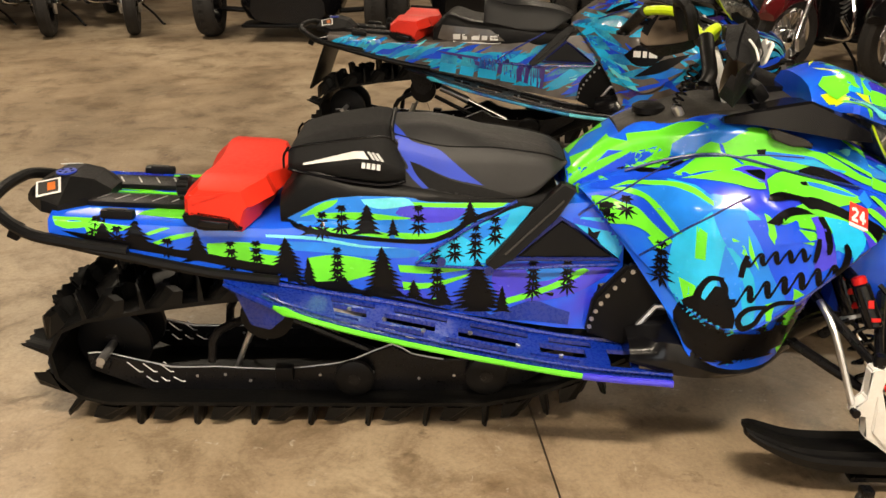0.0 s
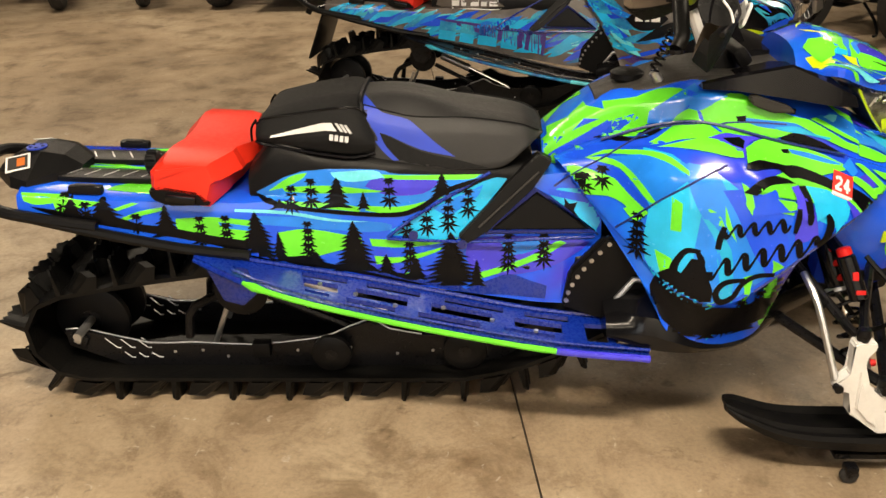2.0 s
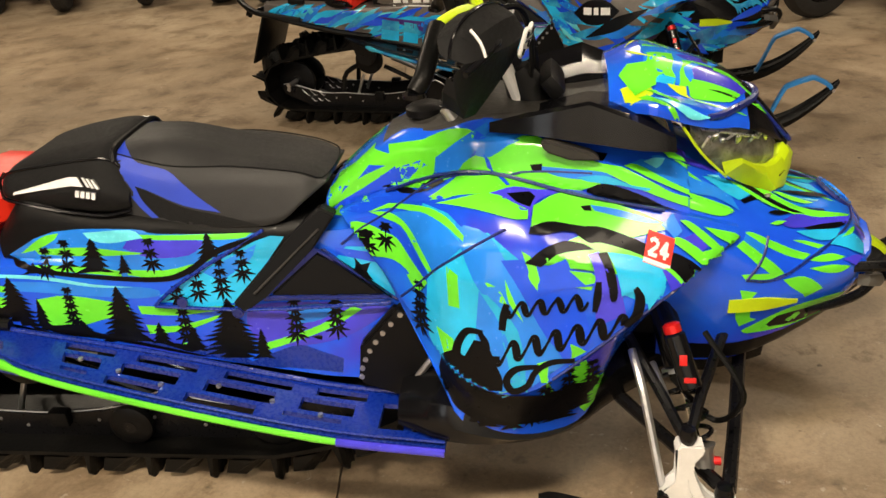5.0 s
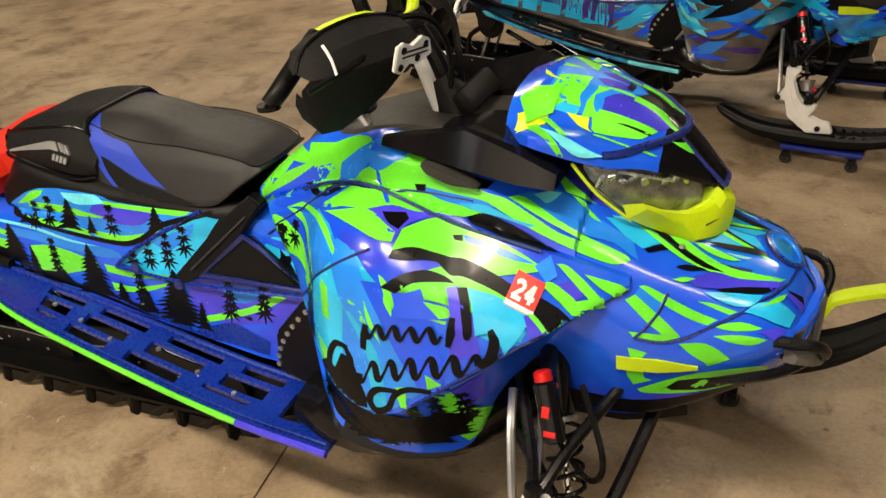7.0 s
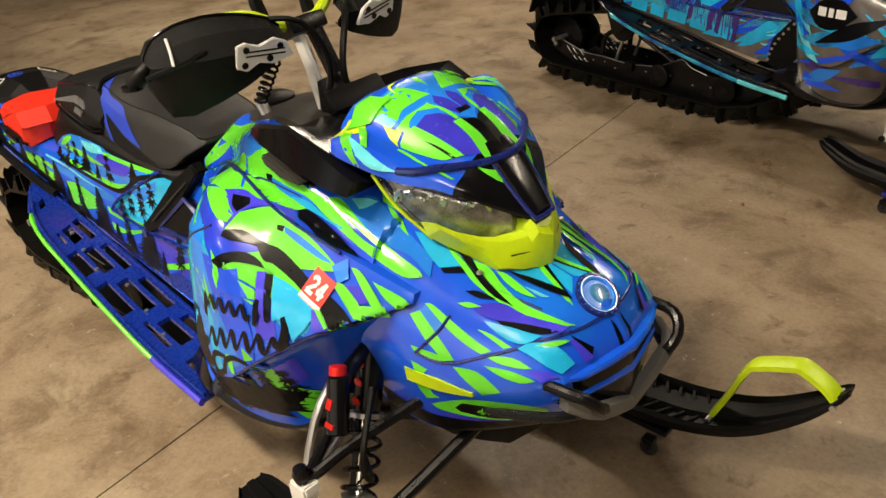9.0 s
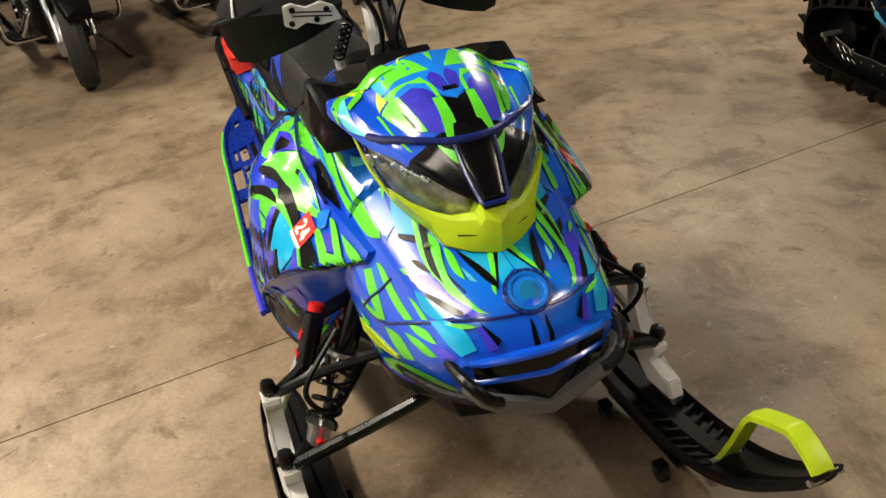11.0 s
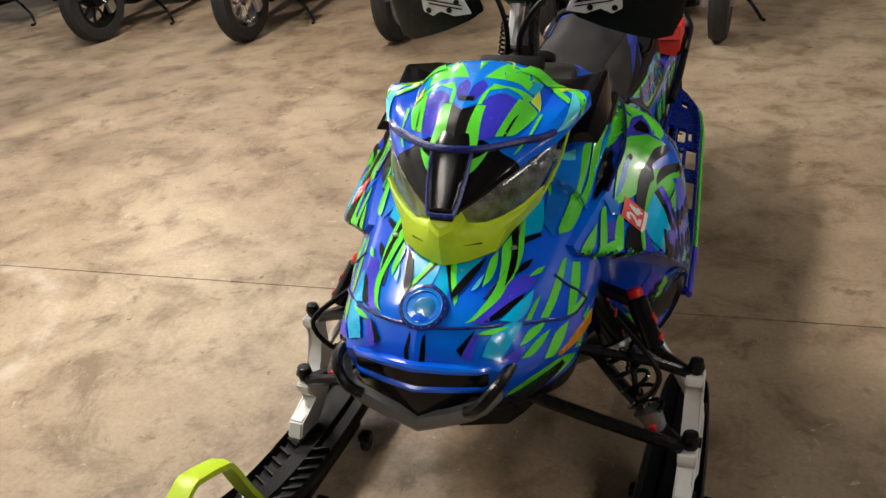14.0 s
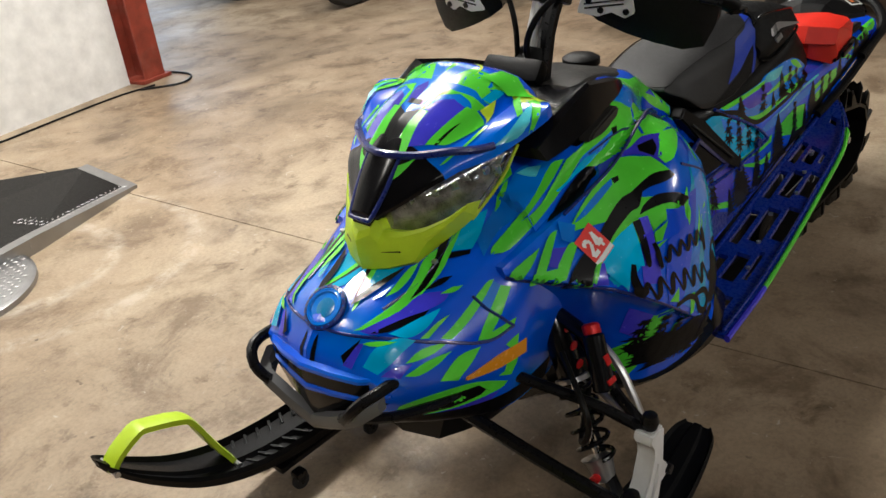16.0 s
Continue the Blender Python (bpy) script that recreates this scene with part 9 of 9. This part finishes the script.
    part("headlight", lathe([(0.001, 0.02), (0.07, 0.015), (0.09, 0.0), (0.08, -0.06), (0.001, -0.09)], (-0.08, 0, 0.92), "x", 20), chrome, bike, "chrome headlight")
    part("handlebar", tube([(-0.62, -0.42, 1.10), (-0.40, -0.3, 1.16), (-0.32, 0, 1.02), (-0.40, 0.3, 1.16), (-0.62, 0.42, 1.10)], 0.016, 8, 4), chrome, bike)
    part("kickstand", tube([(-0.62, 0.18, 0.22), (-0.60, 0.30, 0.10), (-0.55, 0.36, 0.012), (-0.48, 0.37, 0.010)], 0.012, 8, 2), black_metal, bike, "black kickstand")
    return bike


BIKES = [(wrap_black, "black touring motorcycle with alloy wheels", 10, alloy, None), (gloss_black, "black cruiser motorcycle with black wheels", 9, black_metal, None), (red_paint, "red touring motorcycle with chrome engine", 10, chrome, None), (gloss_black, "black touring motorcycle with alloy wheels", 9, alloy, None), (gloss_black, "black touring motorcycle with a dark fairing", 9, black_metal, None), (maroon, "maroon touring motorcycle with chrome trim", 10, chrome, None)]
BIKE_SPOTS = [(-2.65, -5.89), (-2.78, -4.485), (-2.88, -3.18), (-2.98, -1.97), (-3.07, -0.845), (-3.15, 0.21)]
for (bx, by), (paint, label, spokes, rim, flash) in zip(BIKE_SPOTS, BIKES):
    motorcycle(pose(bx, by, 0, 0, 0, 12), paint, label, spokes, rim, flash=flash)
for bx, by in ((-3.81, 6.0), (-3.04, 6.13), (-4.55, 6.03)):
    motorcycle(pose(bx, by, 0, 0, 0, -62), gloss_black, "black motorcycle with black alloy wheels by the back wall", 6, black_metal)
motorcycle(pose(2.61, 4.43, 0, 0, 0, -140), maroon, "maroon cruiser motorcycle with chrome spoked wheels", 28, chrome)
for bx, by in ((3.35, 4.26), (4.15, 4.1)):
    motorcycle(pose(bx, by, 0, 0, 0, -140), gloss_black, "black cruiser motorcycle with chrome spoked wheels", 28, chrome)


def roadster(m):
    """A low three-wheeler that points along +x, its nose at the origin."""
    r = thing("three_wheeler", "low black three-wheeled roadster with wide front tyres", "three-wheeler", "parked roadsters", m)
    for s in (-1, 1):
        road_wheel("front_wheel", -0.32, s * 0.80, 0.31, 0.31, 0.2, r, 8, black_metal)
        part("front_arm", tube([(-0.32, s * 0.68, 0.26), (-0.30, s * 0.3, 0.24)], 0.025, 8), black_metal, r)
        part("front_arm", tube([(-0.40, s * 0.68, 0.36), (-0.5, s * 0.3, 0.40)], 0.02, 8), black_metal, r)
        part("fender", loft([(-0.70, [(0.70, 0.44), (0.80, 0.46), (0.90, 0.44)]), (-0.5, [(0.70, 0.63), (0.80, 0.65), (0.90, 0.63)]), (-0.2, [(0.70, 0.65), (0.80, 0.67), (0.90, 0.65)]), (0.02, [(0.71, 0.48), (0.80, 0.50), (0.89, 0.48)])], side=s, sub=4, psub=2, inner=0.72), gloss_black, r, "gloss black wheel fender")
    part("nose", loft([(-1.1, [(0, 0.85), (0.25, 0.82), (0.42, 0.62), (0.40, 0.3), (0, 0.2)]), (-0.6, [(0, 0.80), (0.3, 0.76), (0.50, 0.55), (0.46, 0.24), (0, 0.16)]), (-0.2, [(0, 0.66), (0.30, 0.62), (0.46, 0.45), (0.42, 0.20), (0, 0.14)]), (0.0, [(0, 0.48), (0.22, 0.46), (0.34, 0.36), (0.30, 0.20), (0, 0.16)])], sub=3, psub=2), gloss_black, r, "gloss black nose")
    part("splitter", box((-0.10, 0, 0.15), (0.30, 0.86, 0.03), (0, 0, 0), 0.01), black_plastic, r)
    part("body", loft([(-2.3, [(0, 0.85), (0.2, 0.8), (0.25, 0.6), (0.2, 0.35), (0, 0.3)]), (-1.6, [(0, 0.80), (0.25, 0.76), (0.32, 0.55), (0.28, 0.28), (0, 0.22)]), (-0.9, [(0, 0.85), (0.28, 0.8), (0.40, 0.55), (0.38, 0.28), (0, 0.2)])], sub=3, psub=2), gloss_black, r, "gloss black body")
    road_wheel("rear_wheel", -2.1, 0, 0.31, 0.31, 0.22, r, 6, black_metal)
    return r


first = roadster(pose(-1.47, 5.78, 0, 0, 0, -90))
copy_thing(first, pose(0.33, 5.9, 0, 0, 0, -90))
copy_thing(first, pose(2.17, 6.0, 0, 0, 0, -90))

# ---- the shop ----


def plain(name, c, size, mat, label, category, bevel=0.0, rot=(0, 0, 0)):
    return tagged(part(name, box(c, size, rot, bevel=bevel), mat, smooth=0), label, category, kind="structure")


# the floor in two slabs with an open saw joint between them
JX, JA = 0.256, 0.108
for name, side in (("floor", -1), ("floor_2", 1)):
    bm = bmesh.new()
    ring = []
    for y in (-11, 13):
        ring.append((JX - JA * y + side * 0.0026, y))
    for y in (13, -11):
        ring.append((side * 11, y))
    skin(bm, [[Vector((x, y, z)) for x, y in ring] for z in (-0.12, 0.0)])
    tagged(part(name, bm, concrete_mat, smooth=0), "stained bare concrete floor slab", "floor", kind="structure")
plain("floor_joint", (JX, 0, -0.016), (0.05, 24, 0.008), tyre_rubber, "dark filled saw joint in the floor", "floor", rot=(0, 0, math.degrees(math.atan(JA))))
plain("wall_north", (0, 10.4, 2.0), (20, 0.2, 4.0), wall_paint, "plain painted shop wall", "wall")
plain("baseboard", (0, 10.28, 0.06), (19.6, 0.03, 0.12), black_plastic, "dark baseboard along the shop wall", "baseboard")
plain("wall_south", (0, -10.1, 2.0), (20, 0.2, 4.0), wall_paint, "plain painted shop wall", "wall")
plain("wall_west", (-9.9, 0.1, 2.0), (0.2, 20.2, 4.0), wall_paint, "plain painted shop wall", "wall")
plain("wall_east", (9.9, 0.1, 2.0), (0.2, 20.2, 4.0), wall_paint, "plain painted shop wall", "wall")
# Unseen ceiling, added to close the room and kept dark against bounce light.
tagged(part("ceiling", box((0, 0.1, 4.05), (19.6, 20.2, 0.1), bevel=0), ceiling_mat, smooth=0), "unseen shop ceiling, dark against bounce light", "ceiling", kind="structure")

# unseen ceiling lamps: added trays with glowing covers at the light positions
for lx, ly, pw, sx, sy in LAMPS:
    lamp = thing("ceiling_light", "unseen added ceiling light, long, in a white tray", "ceiling light", "ceiling lights", pose(lx, ly, 3.9))
    part("tray", box((0, 0, 0.05), (sx + 0.1, sy + 0.1, 0.06), bevel=0.01), white_paint, lamp)
    part("tube_cover", box((0, 0, 0.0), (sx, sy, 0.04), bevel=0.01), lamp_glow, lamp, "glowing diffuser")

# white partition with a red steel column at its end
pw_len, ang = 4.6, math.degrees(math.atan2(0.281, 1.387))
plain("wall_partition", (-0.502 + math.cos(radians(ang)) * pw_len / 2 + 0.014, -4.289 + math.sin(radians(ang)) * pw_len / 2, 1.6), (pw_len, 0.12, 3.2), white_wall, "white panelled partition wall", "wall", rot=(0, 0, ang))
col = thing("steel_column", "rust red painted steel column on a base plate", "column", at=pose(-0.631, -4.245, 0, 0, 0, ang), kind="structure")
part("web", box((0, 0, 2.0), (0.014, 0.16, 4.0), bevel=0), steel_red, col, smooth=0)
for y in (-0.088, 0.088):
    part("flange", box((0, y, 2.0), (0.17, 0.016, 4.0), bevel=0), steel_red, col, smooth=0)
part("base_plate", box((0, 0, 0.012), (0.24, 0.24, 0.024), bevel=0.003), steel_red, col)
cable = tagged(part("floor_cable", tube([(-0.45, -4.01, 0.008), (-0.67, -3.87, 0.008), (-0.822, -4.01, 0.008), (-0.77, -4.31, 0.008)], 0.007, 6, 8), rubber), "black cable lying on the concrete floor", "cable")
cable = tagged(part("floor_cable", tube([(-0.56, -4.02, 0.007), (-0.23, -4.03, 0.007), (0.444, -3.905, 0.007), (1.6, -3.68, 0.007)], 0.006, 6, 6), rubber), "black cable lying along the white partition", "cable")

# low lift ramp and turntable of diamond plate
ramp_ob = thing("lift_ramp", "low black rubber lift deck with diamond plate edges", "ramp")
deck = [(0.466, -2.518, 0.006), (0.504, -2.895, 0.05), (0.98, -3.22, 0.06), (2.75, -2.85, 0.06), (2.75, -1.83, 0.06), (1.042, -2.286, 0.06)]
bm = bmesh.new()
skin(bm, [[Vector((x, y, 0.0)) for x, y, z in deck], [Vector((x, y, z)) for x, y, z in deck]])
part("deck", bm, rubber, ramp_ob, "black rubber deck", 0)
for a, b in ((deck[0], deck[5]), (deck[5], deck[4]), (deck[0], deck[1])):
    a, b = Vector(a), Vector(b)
    d = (b - a).normalized()
    n = Vector((-d.y, d.x, 0)) if a.y < -2.3 or True else d
    bm = bmesh.new()
    inn = Vector((d.y, -d.x, 0)) * 0.05 if Vector((d.y, -d.x)).dot(Vector((1.6 - a.x, -2.6 - a.y))) > 0 else Vector((-d.y, d.x, 0)) * 0.05
    up = Vector((0, 0, 0.004))
    skin(bm, [[a + up, a + inn + up, a + inn + up * 2, a - inn * 0.1 + up * 2, a - inn * 0.1 - Vector((0, 0, a.z)), a - Vector((0, 0, a.z))], [b + up, b + inn + up, b + inn + up * 2, b - inn * 0.1 + up * 2, b - inn * 0.1 - Vector((0, 0, b.z)), b - Vector((0, 0, b.z))]])
    part("edge_plate", bm, tread_plate, ramp_ob, "bright diamond plate edge", 0)
table = thing("turntable", "round diamond plate motorcycle turntable on the floor", "turntable")
part("disc", lathe([(0.001, 0.0), (0.36, 0.0), (0.36, 0.02), (0.34, 0.03), (0.001, 0.032)], (1.475, -2.234, 0.0), "z", 48), tread_plate, table)


def tread_bars(name, spots, z, m, parent, label):
    """Raised bars of tread plate, in one piece."""
    bm = bmesh.new()
    for k, (u, v) in enumerate(spots):
        a = radians(40 if k % 2 else -40)
        d, n = Vector((math.cos(a), math.sin(a), 0)), Vector((-math.sin(a), math.cos(a), 0))
        c = Vector((u, v, z))
        low = [bm.verts.new(m @ (c + d * 0.014 * i + n * 0.0045 * j)) for i, j in ((-1, 0), (0, -1), (1, 0), (0, 1))]
        top = bm.verts.new(m @ (c + Vector((0, 0, 0.0025))))
        for i in range(4):
            bm.faces.new((low[i], low[(i + 1) % 4], top))
    ob = part(name, bm, alloy, parent, label, 0)
    ob["kind"] = "stuff"


grid = [(i * 0.03, j * 0.03) for i in range(-12, 13) for j in range(-12, 13)]
tread_bars("tread_pattern", [(u, v) for u, v in grid if math.hypot(u, v) < 0.335], 0.0322, Matrix.Translation((1.475, -2.234, 0)), table, "raised bars of the tread plate")
a, b = Vector(deck[0]), Vector(deck[5])
d = (b - a).normalized()
side = Matrix((( d.x, -d.y, 0, a.x), (d.y, d.x, 0, a.y), (d.z, 0, 1, a.z), (0, 0, 0, 1)))
tread_bars("tread_pattern", [(0.04 + 0.03 * i, -0.035 - 0.03 * j) for i in range(17) for j in range(2 + i // 3)], 0.0095, side, ramp_ob, "raised bars of the tread plate")
